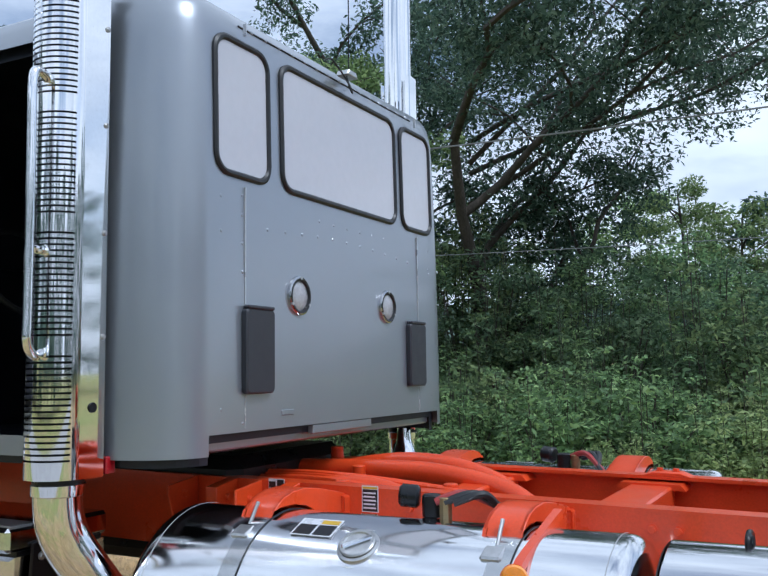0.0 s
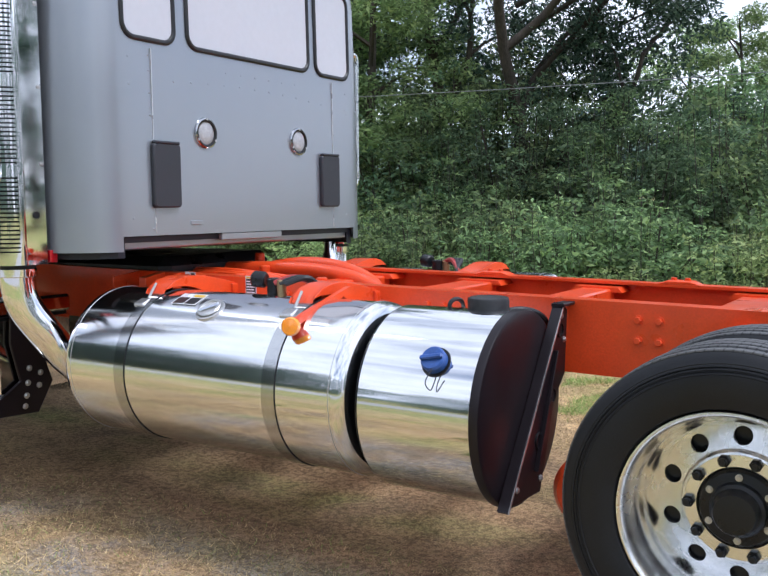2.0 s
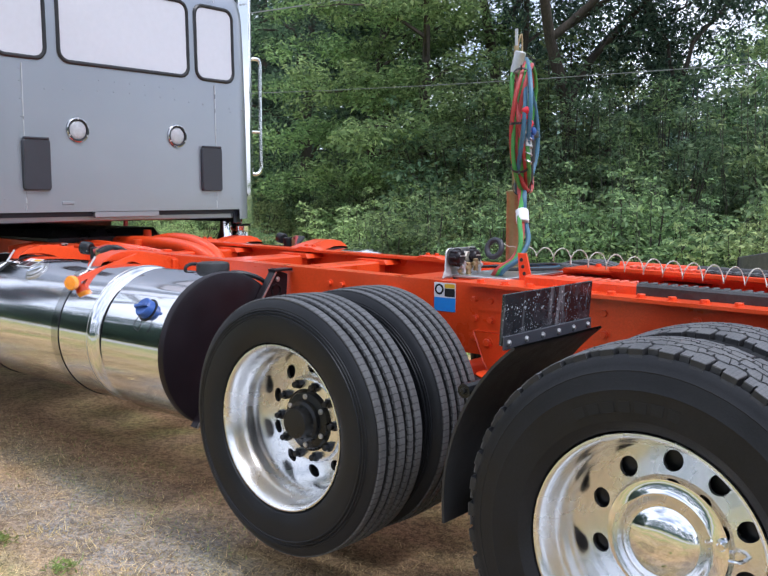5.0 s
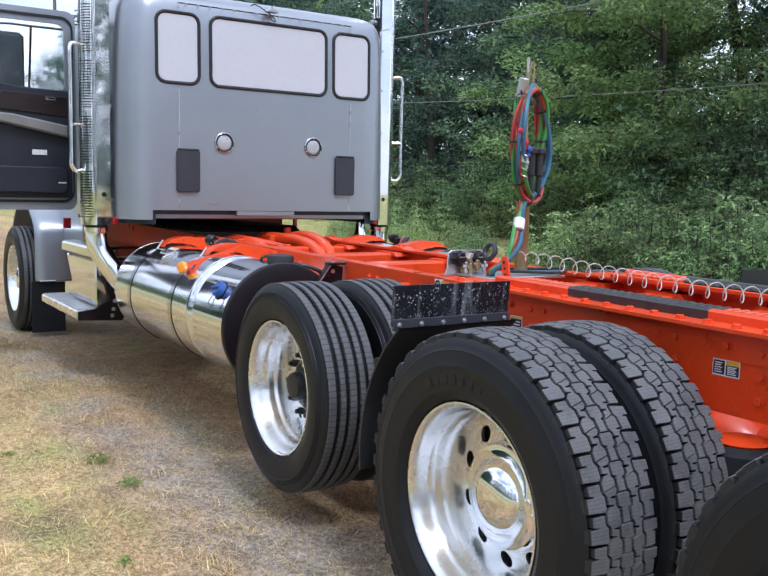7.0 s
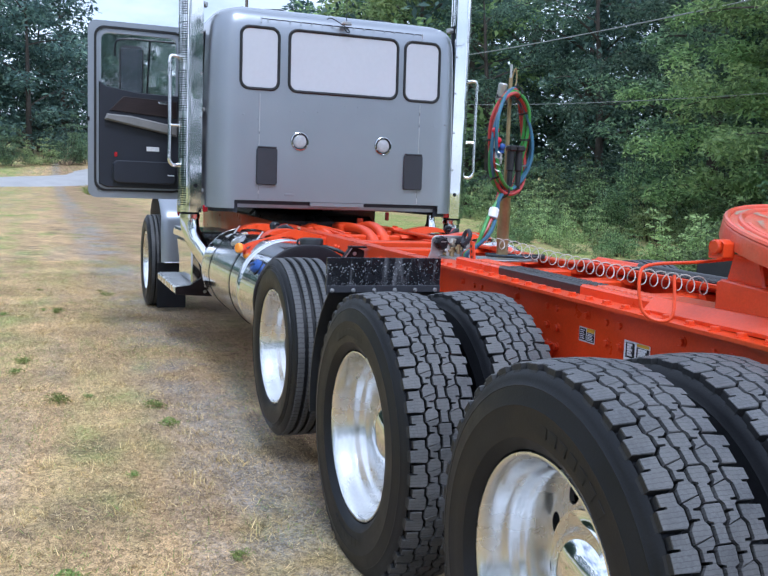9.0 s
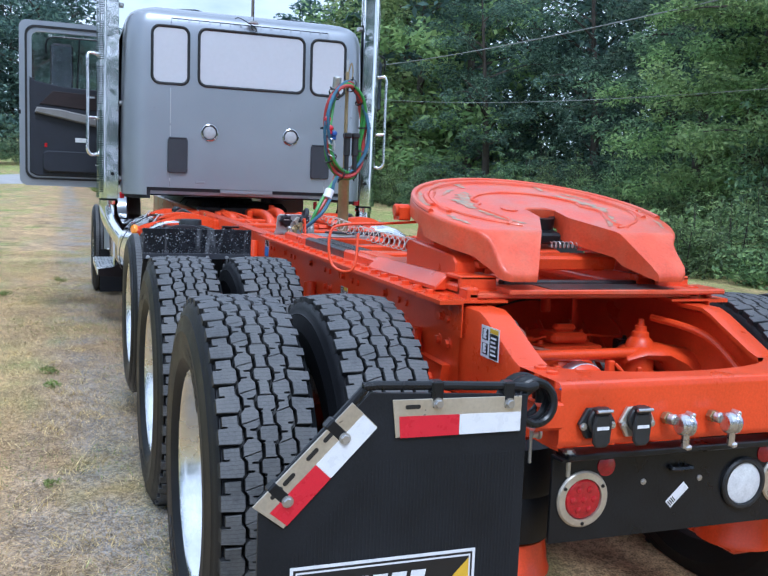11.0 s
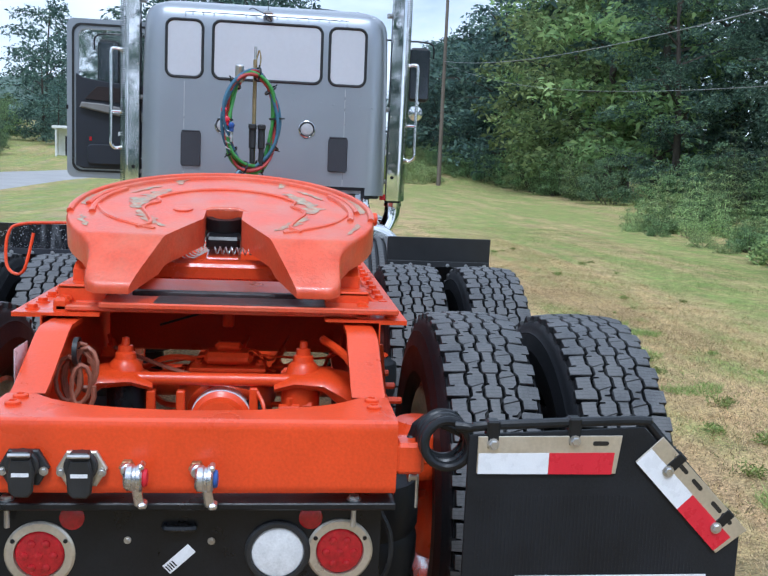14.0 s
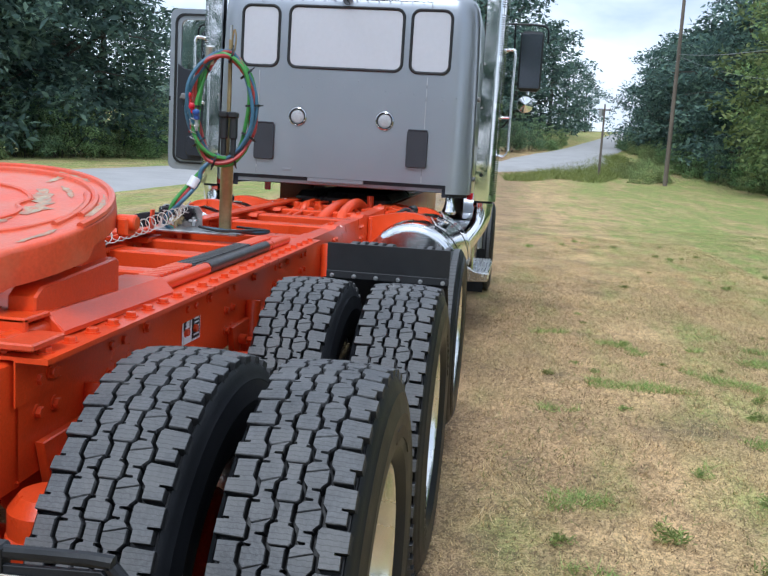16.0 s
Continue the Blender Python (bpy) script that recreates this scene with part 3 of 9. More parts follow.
    part("locking_jaw", g.moved(tilt @ Matrix.Translation((-0.015, 0, 0))), BLACK, plate, "greasy black locking jaw")
    g = Geo()
    g.tube([(0.13 + 0.010 * math.sin(q * 0.62), -0.02 + 0.0016 * q, -0.085 + 0.010 * math.cos(q * 0.62)) for q in range(90)], 0.002, 5)
    part("lock_spring", g.moved(tilt), STEEL, plate)
    g = Geo()
    g.box(0.10, 0.16, -0.24, 0.24, -0.17, -0.12, 0.008)
    g.box(-0.2, 0.1, -0.05, 0.05, -0.15, -0.12, 0.006)
    part("yoke", g.moved(tilt), ORANGE, plate)
    # side saddles
    for s in (-1, 1):
        g = Geo()
        z0 = zr(5.1) + 0.02
        # upright wall over a sloped foot, and the narrow pivot post
        y0, y1 = sorted((s * 0.335, s * 0.405))
        g.prism([(4.93, z0 + 0.035), (5.36, z0 + 0.035), (5.36, z0 + 0.085), (5.33, z0 + 0.105), (4.95, z0 + 0.135), (4.93, z0 + 0.125)], y0, y1, "y", 0.005)
        y0, y1 = sorted((s * 0.30, s * 0.375))
        g.prism([(4.93, z0 + 0.1), (5.10, z0 + 0.1), (5.07, 1.25), (4.96, 1.26)], y0, y1, "y", 0.006)
        part("saddle_bracket", g, ORANGE, plate)
        g = Geo()
        foot = [(s * 0.30, z0 - 0.005), (s * 0.458, z0 - 0.005), (s * 0.458, z0 + 0.006), (s * 0.418, z0 + 0.046), (s * 0.30, z0 + 0.046)]
        g.prism(foot, 4.66, 5.33, "x", 0.004)
        part("slide_shoe", g, ORANGE, plate)
        g = Geo()
        y0, y1 = sorted((s * 0.30, s * 0.425))
        g.box(5.328, 5.44, y0, y1, z0 + 0.038, z0 + 0.052, 0.004)
        g.box(5.42, 5.44, y0, y1, z0 - 0.005, z0 + 0.05, 0.004)
        g.box(5.328, 5.44, y0, y1, z0 - 0.008, z0 + 0.003, 0.003)
        part("end_stop", g, ORANGE, plate)
        part("shoe_bolt", Geo().bolt((5.385, s * 0.36, z0 + 0.02), (0, s, 0), 0.018, 0.03), BLACK, plate)
        g = Geo().cyl((5.0, s * 0.43, 1.285), (5.0, s * 0.485, 1.285), 0.022, 14, 0.004)
        g.box(4.97, 5.03, s * 0.44, s * 0.47, 1.25, 1.30, 0.006)
        part("pivot_pin", g, ORANGE, plate)
    # release handle on the left
    h = Geo().tube([(4.95, -0.36, 1.245), (4.95, -0.5, 1.235), (4.94, -0.66, 1.225), (4.95, -0.70, 1.19), (4.97, -0.70, 1.10), (5.0, -0.665, 1.07), (5.02, -0.63, 1.09), (4.99, -0.61, 1.20)], 0.005, 8)
    part("release_handle", h, ORANGE, plate, "orange release handle rod")


BARE = material("worn_bare_steel", (0.43, 0.35, 0.23), 0.42, metal=0.2, dark=0.4, scale=30, grain=160, bump=0.0006, tint=(0.6, 0.12, 0.06), tint_scale=45, tint_amount=0.8)
fifth_wheel()


# -- rear end: bolster with sloped arms and cut-out
def bolster():
    g = Geo()
    zt, x1 = 0.905, 6.07
    prof = [(5.48, 1.018), (5.60, 1.018), (5.64, 1.005), (5.82, 0.918), (5.86, zt)]
    for s in (-1, 1):
        # arm: outer plate and top flange with rounded corner
        top = [(x, s * 0.445, z - 0.012) for x, z in prof]
        g.grid([[(x, s * 0.352, z) for x, z in prof], [(x, s * 0.423, z) for x, z in prof], [(x, s * 0.433, z - 0.005) for x, z in prof], [(x, s * 0.437, z - 0.018) for x, z in prof], [(x, s * 0.437, 0.735) for x, z in prof]])
        g.grid([[(x, s * 0.352, z) for x, z in prof], [(x, s * 0.352, z - 0.012) for x, z in prof], [(x, s * 0.424, z - 0.03) for x, z in prof], [(x, s * 0.424, 0.735) for x, z in prof]])
        g.grid([[(5.86, s * 0.437, zt - 0.018), (6.04, s * 0.437, zt - 0.018), (6.064, s * 0.433, zt - 0.018)], [(5.86, s * 0.437, 0.735), (6.04, s * 0.437, 0.735), (6.064, s * 0.433, 0.735)]])
        for bx in (5.895, 5.955):
            g.lathe([(0.017, 0.0), (0.017, 0.006), (0.013, 0.009), (0.009, 0.009), (0.008, 0.004), (0.0001, 0.004)], "z", (bx, s * 0.395, zt), 16)
    # top flange with the curved cut-out, rounded over into the face
    ys = [-0.437 + 0.874 * k / 40 for k in range(41)]

    def front(y):
        a = abs(y)
        return 5.86 if a > 0.352 else 5.86 + 0.128 * math.sqrt(max(0.0, 1 - (a / 0.36) ** 2)) ** 1.2

    rows = [[(front(y), y, zt - 0.012) for y in ys], [(front(y), y, zt) for y in ys], [(front(y) + 0.006, y, zt) for y in ys], [(6.05, y, zt) for y in ys], [(6.056, y, zt) for y in ys], [(6.066, y, zt - 0.004) for y in ys], [(x1, y, zt - 0.014) for y in ys], [(x1, y, zt - 0.021) for y in ys], [(x1, y, 0.764) for y in ys], [(x1, y, 0.757) for y in ys], [(6.062, y, 0.745) for y in ys], [(6.03, y, 0.742) for y in ys], [(6.0, y, 0.742) for y in ys]]
    g.grid(rows)
    body = part("rear_bolster", g, ORANGE, truck, "orange rear bolster with a curved cut-out", sharp=40)
    for s in (-1, 1):
        g = Geo().box(6.0, 6.075, s * 0.437 - 0.002, s * 0.437 + s * 0.06, 0.79, 0.86, 0.008)
        part("bracket_ear", g, ORANGE, body)
        g = Geo().bolt((6.03, s * 0.47, 0.775), (0, s, 0), 0.012, 0.02)
        g.cyl((6.03, s * 0.49, 0.70), (6.03, s * 0.49, 0.78), 0.004, 6)
        part("bolt", g, STEEL, body)
    return body


bolster()


def socket(y, z, plate_mat, label):
    x = 6.071
    n = [(y + 0.052 * math.cos(radians(a)), z + 0.046 * math.sin(radians(a))) for a in (0, 55, 125, 180, 235, 305)]
    g = Geo().prism(n, x, x + 0.014, "x", 0.003)
    base = part("electrical_socket", g, plate_mat, truck, label)
    g = Geo()
    g.lathe([(0.034, 0.0), (0.034, 0.012), (0.03, 0.015), (0.0001, 0.015)], "x", (x + 0.012, y, z + 0.008), 24)
    part("socket_body", g, PLASTIC, base)
    g = Geo().prism([(y - 0.020, z + 0.026), (y + 0.020, z + 0.026), (y + 0.027, z - 0.004), (y + 0.024, z - 0.044), (y + 0.014, z - 0.056), (y - 0.014, z - 0.056), (y - 0.024, z - 0.044), (y - 0.027, z - 0.004)], x + 0.026, x + 0.037, "x", 0.004)
    g.box(x + 0.012, x + 0.042, y - 0.02, y + 0.02, z + 0.026, z + 0.042, 0.004)
    lid = part("socket_lid", g, PLASTIC, base, "black hinged socket lid")
    part("print_bar", Geo().box(x + 0.0365, x + 0.0382, y - 0.017, y + 0.017, z - 0.011, z - 0.003, 0.0), WHITE, lid)
    for s in (-1, 1):
        part("bolt", Geo().bolt((x + 0.014, y + s * 0.041, z - 0.006), (1, 0, 0), 0.007, 0.006), STEEL, base)
    part("lid_spring", Geo().cyl((x + 0.042, y - 0.022, z + 0.036), (x + 0.042, y + 0.022, z + 0.036), 0.004, 8), STEEL, base)


socket(-0.338, 0.806, PLASTIC, "black round electrical socket with closed lid")
socket(-0.222, 0.804, STAINLESS, "brass-plated electrical socket with black lid")


CAST = material("bright_cast_alloy", (0.66, 0.665, 0.68), 0.3, metal=0.95, dark=0.2, scale=30, grain=140, bump=0.0006)


def gladhand(y, z, knob, label):
    x = 6.071
    g = Geo()
    g.cyl((x, y - 0.02, z + 0.012), (x + 0.02, y - 0.02, z + 0.012), 0.016, 6, 0.002)
    body = part("air_coupling", g, BRASS, truck, label)
    g = Geo()
    g.cyl((x + 0.018, y - 0.02, z + 0.012), (x + 0.036, y - 0.014, z + 0.012), 0.0145, 12, 0.003)
    # round cast head whose face looks sideways, with a collar and a hooked wing below
    g.lathe([(0.0001, -0.020), (0.020, -0.020), (0.026, -0.015), (0.0275, -0.004), (0.0245, -0.001), (0.0245, 0.004), (0.0285, 0.006), (0.029, 0.013), (0.024, 0.017), (0.018, 0.017)], "y", (x + 0.052, y + 0.002, z + 0.004), 24)
    g.box(-0.008, 0.008, -0.010, 0.009, -0.060, -0.016, 0.004, Matrix.Translation((x + 0.056, y + 0.004, z)) @ pose(0, 0, 0, 8, 10, 0))
    g.box(-0.012, 0.012, -0.005, 0.013, -0.064, -0.050, 0.004, Matrix.Translation((x + 0.056, y + 0.006, z)) @ pose(0, 0, 0, 8, 10, 0))
    g.box(x + 0.036, x + 0.070, y + 0.010, y + 0.022, z + 0.022, z + 0.036, 0.004)
    part("coupling_head", g, CAST, body, "cast metal coupling head")
    part("seal_ring", Geo().lathe([(0.008, 0), (0.0175, 0), (0.0195, 0.004), (0.017, 0.010), (0.010, 0.011), (0.008, 0.008)], "y", (x + 0.052, y + 0.0175, z + 0.004), 20), knob, body)


gladhand(-0.111, 0.796, RED, "silver air coupling with red seal")
gladhand(0.031, 0.794, BLUE, "silver air coupling with blue seal")


# -- light bar under the bolster
def light_bar():
    g = Geo()
    sec = [(6.005, 0.478), (6.015, 0.478), (6.015, 0.70), (6.06, 0.704), (6.06, 0.71), (6.005, 0.71)]
    g.prism([(a, b) for a, b in sec], -0.415, 0.415, "y", 0.001)
    bar = part("light_bar", g, BLACK, truck, "black steel light bar with lamps")
    g = Geo().box(6.0, 6.065, -0.40, 0.44, 0.706, 0.722, 0.003)
    part("mounting_strip", g, BLACK, bar)
    for y in (-0.385, 0.35):
        g = Geo().bolt((6.04, y, 0.722), (0, 0, 1), 0.012, 0.01)
        g.cyl((6.04, y, 0.66), (6.04, y, 0.705), 0.006, 8)
        part("bolt", g, STEEL, bar)
    for s, z in ((-1, 0.59), (1, 0.594)):
        y = s * 0.324
        g = Geo().lathe([(0.052, 0.0), (0.074, 0.0), (0.0745, 0.004), (0.070, 0.008), (0.054, 0.009), (0.052, 0.0)], "x", (6.015, y, z), 40)
        lamp = part("tail_lamp", g, STAINLESS, bar, "round red tail lamp in a steel flange")
        part("lens", Geo().lathe([(0.0001, 0.013), (0.03, 0.012), (0.048, 0.009), (0.052, 0.004), (0.052, 0.0)], "x", (6.015, y, z), 32), REDLENS, lamp, "red lens")
        g = Geo()
        for i in range(7):
            a = 2 * math.pi * i / 6
            r = 0.03 if i < 6 else 0.0
            part("diode", Geo().lathe([(0.0001, 0.016), (0.008, 0.014), (0.010, 0.010)], "x", (6.015, y + r * math.cos(a), z + r * math.sin(a)), 12), REDLENS, lamp)
        for a in (30, 150, 270):
            part("screw", Geo().cyl((6.02, y + 0.0635 * math.cos(radians(a)), z + 0.0635 * math.sin(radians(a))), (6.0255, y + 0.0635 * math.cos(radians(a)), z + 0.0635 * math.sin(radians(a))), 0.005, 8), BLACK, lamp)
    g = Geo().lathe([(0.058, 0.0), (0.073, 0.0), (0.073, 0.008), (0.068, 0.013), (0.060, 0.013), (0.058, 0.006)], "x", (6.015, 0.186, 0.592), 36)
    lamp = part("reversing_lamp", g, PLASTIC, bar, "clear reversing lamp in a black rubber ring")
    part("lens", Geo().lathe([(0.0001, 0.012), (0.04, 0.011), (0.056, 0.007), (0.06, 0.002)], "x", (6.015, 0.186, 0.592), 32), CLEARLENS, lamp, "frosted clear lens")
    for s in (-1, 1):
        part("reflector", Geo().lathe([(0.0001, 0.008), (0.02, 0.007), (0.0265, 0.003), (0.0265, 0.0)], "x", (6.015, s * 0.257, 0.671), 24), REDLENS, bar, "round red reflector")
    for y, z in ((-0.14, 0.62), (0.04, 0.617)):
        part("bolt", Geo().bolt((6.015, y, z), (1, 0, 0), 0.006, 0.005), STEEL, bar)
    g = Geo().tube([(6.015, -0.06, 0.655), (6.03, -0.055, 0.652), (6.03, -0.0, 0.652), (6.015, 0.0, 0.65)], 0.007, 6)
    part("plate_lamp", g, BLACK, bar)
    g = Geo().box(6.0155, 6.0165, -0.040, 0.034, -0.0125, 0.0125, 0.0)
    g.moved(Matrix.Translation((0, -0.027, 0.578)) @ Matrix.Rotation(radians(43), 4, "X") @ Matrix.Translation((0, 0, 0)))
    sticker = part("part_sticker", g, WHITE, bar, "white bar-code sticker stuck at a slant")
    for k in range(4):
        g = Geo().box(6.0168, 6.0174, -0.037 + 0.006 * k, -0.034 + 0.006 * k, -0.008, 0.008, 0.0)
        g.moved(Matrix.Translation((0, -0.027, 0.578)) @ Matrix.Rotation(radians(43), 4, "X"))
        part("print_bar", g, PRINT, sticker)
    # hanging cable at the right end
    part("cable", Geo().tube([(5.98, 0.40, 0.70), (6.0, 0.44, 0.62), (5.99, 0.43, 0.52), (5.95, 0.36, 0.46), (5.9, 0.25, 0.45)], 0.006, 6), PLASTIC, bar)


light_bar()


# -- mud flaps with spring hangers
def mud_flap(s):
    X = 6.15
    top = [(s * 0.575, 0.925), (s * 0.955, 0.945), (s * 1.19, 0.70), (s * 1.19, 0.18), (s * 0.575, 0.18)]
    g = Geo().prism([(a, b - 0.02) for a, b in top], X - 0.006, X + 0.003, "x", 0.001)
    flap = part("mud_flap", g, FLAP, truck, "black ribbed rubber mud flap with reflective strips and a printed panel")
    for k in range(70):
        y = 0.60 + k * 0.0082
        z1 = 0.775 if y < 0.93 else 0.775 - (y - 0.93) * 1.05
        g = Geo().box(X + 0.0026, X + 0.0036, s * y - 0.0016, s * y + 0.0016, 0.2, z1, 0.0005)
        part("rib", g, FLAP, flap)
    # hanger: coil spring at the frame, then the bar over the flap
    g = Geo()
    pts = []
    for k in range(61):
        a = 2 * math.pi * 3.2 * k / 60
        pts.append((X - 0.11 + 0.10 * k / 60, s * 0.535 + 0.048 * math.cos(a) * s, 0.875 + 0.048 * math.sin(a)))
    pts = [(6.05, s * 0.455, 0.83), (6.02, s * 0.475, 0.86), (6.03, s * 0.50, 0.905)] + pts
    pts += [(X - 0.005, s * 0.58, 0.918), (X - 0.005, s * 0.62, 0.924), (X - 0.005, s * 0.935, 0.938), (X - 0.005, s * 0.965, 0.930), (X - 0.005, s * 0.99, 0.905), (X - 0.005, s * 1.185, 0.700)]
    g.tube(pts, 0.0105, 10, steps=2)
    hang = part("flap_hanger", g, BLACK, flap, "black coil-sprung flap hanger bar")
    for y, z, a in ((0.625, 0.922, 0), (0.800, 0.930, 0), (1.035, 0.855, -46), (1.155, 0.728, -46)):
        m = Matrix.Translation((X, s * y, z)) @ Matrix.Rotation(radians(a) * (1 if s > 0 else -1), 4, "X")
        part("clamp", Geo().box(-0.02, 0.010, -0.014, 0.014, -0.046, 0.015, 0.004, m), BLACK, hang)
        part("bolt", Geo().bolt((0.010, 0, -0.034), (1, 0, 0), 0.0095, 0.009).moved(m), STEEL, hang)
    # stainless strips with tape: straight and slanted
    for a, cy, cz, k_ in ((0, 0.750, 0.864, 0.98), (-46, 1.070, 0.772, 0.93)):
        m = Matrix.Translation((X + 0.0045, s * cy, cz)) @ Matrix.Rotation(radians(a) * (1 if s > 0 else -1), 4, "X") @ Matrix.Diagonal((1.0, k_, 0.88, 1.0))
        g = Geo().prism([(-0.16 * s, -0.045), (-0.16 * s, 0.045), (0.158 * s, 0.05), (0.148 * s, -0.045)], 0, 0.004, "x", 0.001)
        strip = part("reflector_strip", g.moved(m), STAINLESS, flap, "stainless strip with white and red tape")
        part("white_tape", Geo().prism([(-0.158 * s, -0.046), (-0.158 * s, 0.004), (-0.004 * s, 0.006), (-0.004 * s, -0.046)], 0.0042, 0.0052, "x").moved(m), WHITE, strip)
        part("red_tape", Geo().prism([(-0.003 * s, -0.046), (-0.003 * s, 0.006), (0.142 * s, 0.008), (0.138 * s, -0.046)], 0.0042, 0.0052, "x").moved(m), RED, strip)
        for k in ((0.11,) if a == 0 else (-0.07, -0.015, 0.06, 0.10)):
            part("slot", Geo().prism(rounded(s * k - 0.018, s * k + 0.018, 0.025, 0.036, 0.005, 4), 0.0042, 0.0047, "x").moved(m), PRINT, strip)
    # printed panel: white frame, black ground, gold corners, red band, unlettered shapes
    up = 0.04 if s > 0 else 0.0
    y0, y1, z1, z0 = s * 0.69, s * 1.12, 0.556 + up, 0.24 + up
    lo, hi = min(y0, y1), max(y0, y1)
    g = Geo().box(X + 0.0045, X + 0.0055, lo, hi, z0, z1, 0.0)
    panel = part("printed_panel", g, WHITE, flap, "printed panel with gold corners and a red band")
    part("print_ground", Geo().box(X + 0.0057, X + 0.0062, lo + 0.007, hi - 0.007, z0 + 0.007, z1 - 0.007, 0.0), PRINT, panel)
    part("print_border", Geo().box(X + 0.0064, X + 0.0068, lo + 0.012, hi - 0.012, z0 + 0.012, z1 - 0.012, 0.0), WHITE, panel)
    part("print_ground", Geo().box(X + 0.007, X + 0.0074, lo + 0.016, hi - 0.016, z0 + 0.016, z1 - 0.016, 0.0), PRINT, panel)
    for e, d in ((lo + 0.016, 1), (hi - 0.016, -1)):
        part("gold_corner", Geo().prism([(e, z1 - 0.02), (e + d * 0.11, z1 - 0.13), (e, z1 - 0.24)], X + 0.0076, X + 0.008, "x"), YELLOW, panel)
    part("red_band", Geo().prism([(lo + 0.04, z1 - 0.155), (hi - 0.04, z1 - 0.155), (hi - 0.04, z1 - 0.095), (lo + 0.04, z1 - 0.095)], X + 0.0082, X + 0.0086, "x"), RED, panel)
    mid = (lo + hi) / 2
    for k in range(4):
        part("print_shape", Geo().prism([(mid - 0.085 + 0.045 * k, z1 - 0.085), (mid - 0.050 + 0.045 * k, z1 - 0.085), (mid - 0.040 + 0.045 * k, z1 - 0.035), (mid - 0.075 + 0.045 * k, z1 - 0.035)], X + 0.0082, X + 0.0086, "x", 0.0), WHITE, panel)
    for k in range(2):
        part("print_bar", Geo().box(X + 0.0088, X + 0.0092, mid - 0.145 + 0.155 * k, mid - 0.01 + 0.155 * k, z1 - 0.142, z1 - 0.108, 0.0), WHITE, panel)


for s in (-1, 1):
    mud_flap(s)


# ---- wheels ----
def tyre_profile(r_tread, w=0.28, rings=()):
    """Both sidewalls' sections; rings are the radii of raised bands round the shoulder."""
    half = [(0.298, 0.052), (0.301, 0.044), (0.312, 0.038), (0.3185, 0.03), (0.321, 0.018), (0.324, 0.0135), (0.345, 0.005), (0.375, 0.0), (0.405, 0.0005), (0.41, -0.0012), (0.416, 0.001), (0.43, 0.004), (0.447, 0.0085), (0.449, 0.0078), (0.4515, 0.0098), (0.462, 0.0145), (0.472, 0.0185), (0.4805, 0.026)]
    if rings:
        smooth = [v for v in half if v[0] not in (0.449, 0.41)]
        out = []
        for (r0, h0), (r1, h1) in zip(smooth, smooth[1:]):
            out.append((r0, h0))
            for r in rings:
                if r0 < r - 0.0042 and r <= r1:
                    for dr, up in ((-0.0042, 0.0), (-0.0018, 0.003), (0.0018, 0.003), (0.0042, -0.0012)):
                        if r + dr < 0.479:
                            out.append((r + dr, h0 + (h1 - h0) * (r + dr - r0) / (r1 - r0) - up))
        half = sorted(out + smooth[-1:])
    return half, [(r, w - h) for r, h in reversed(half)]


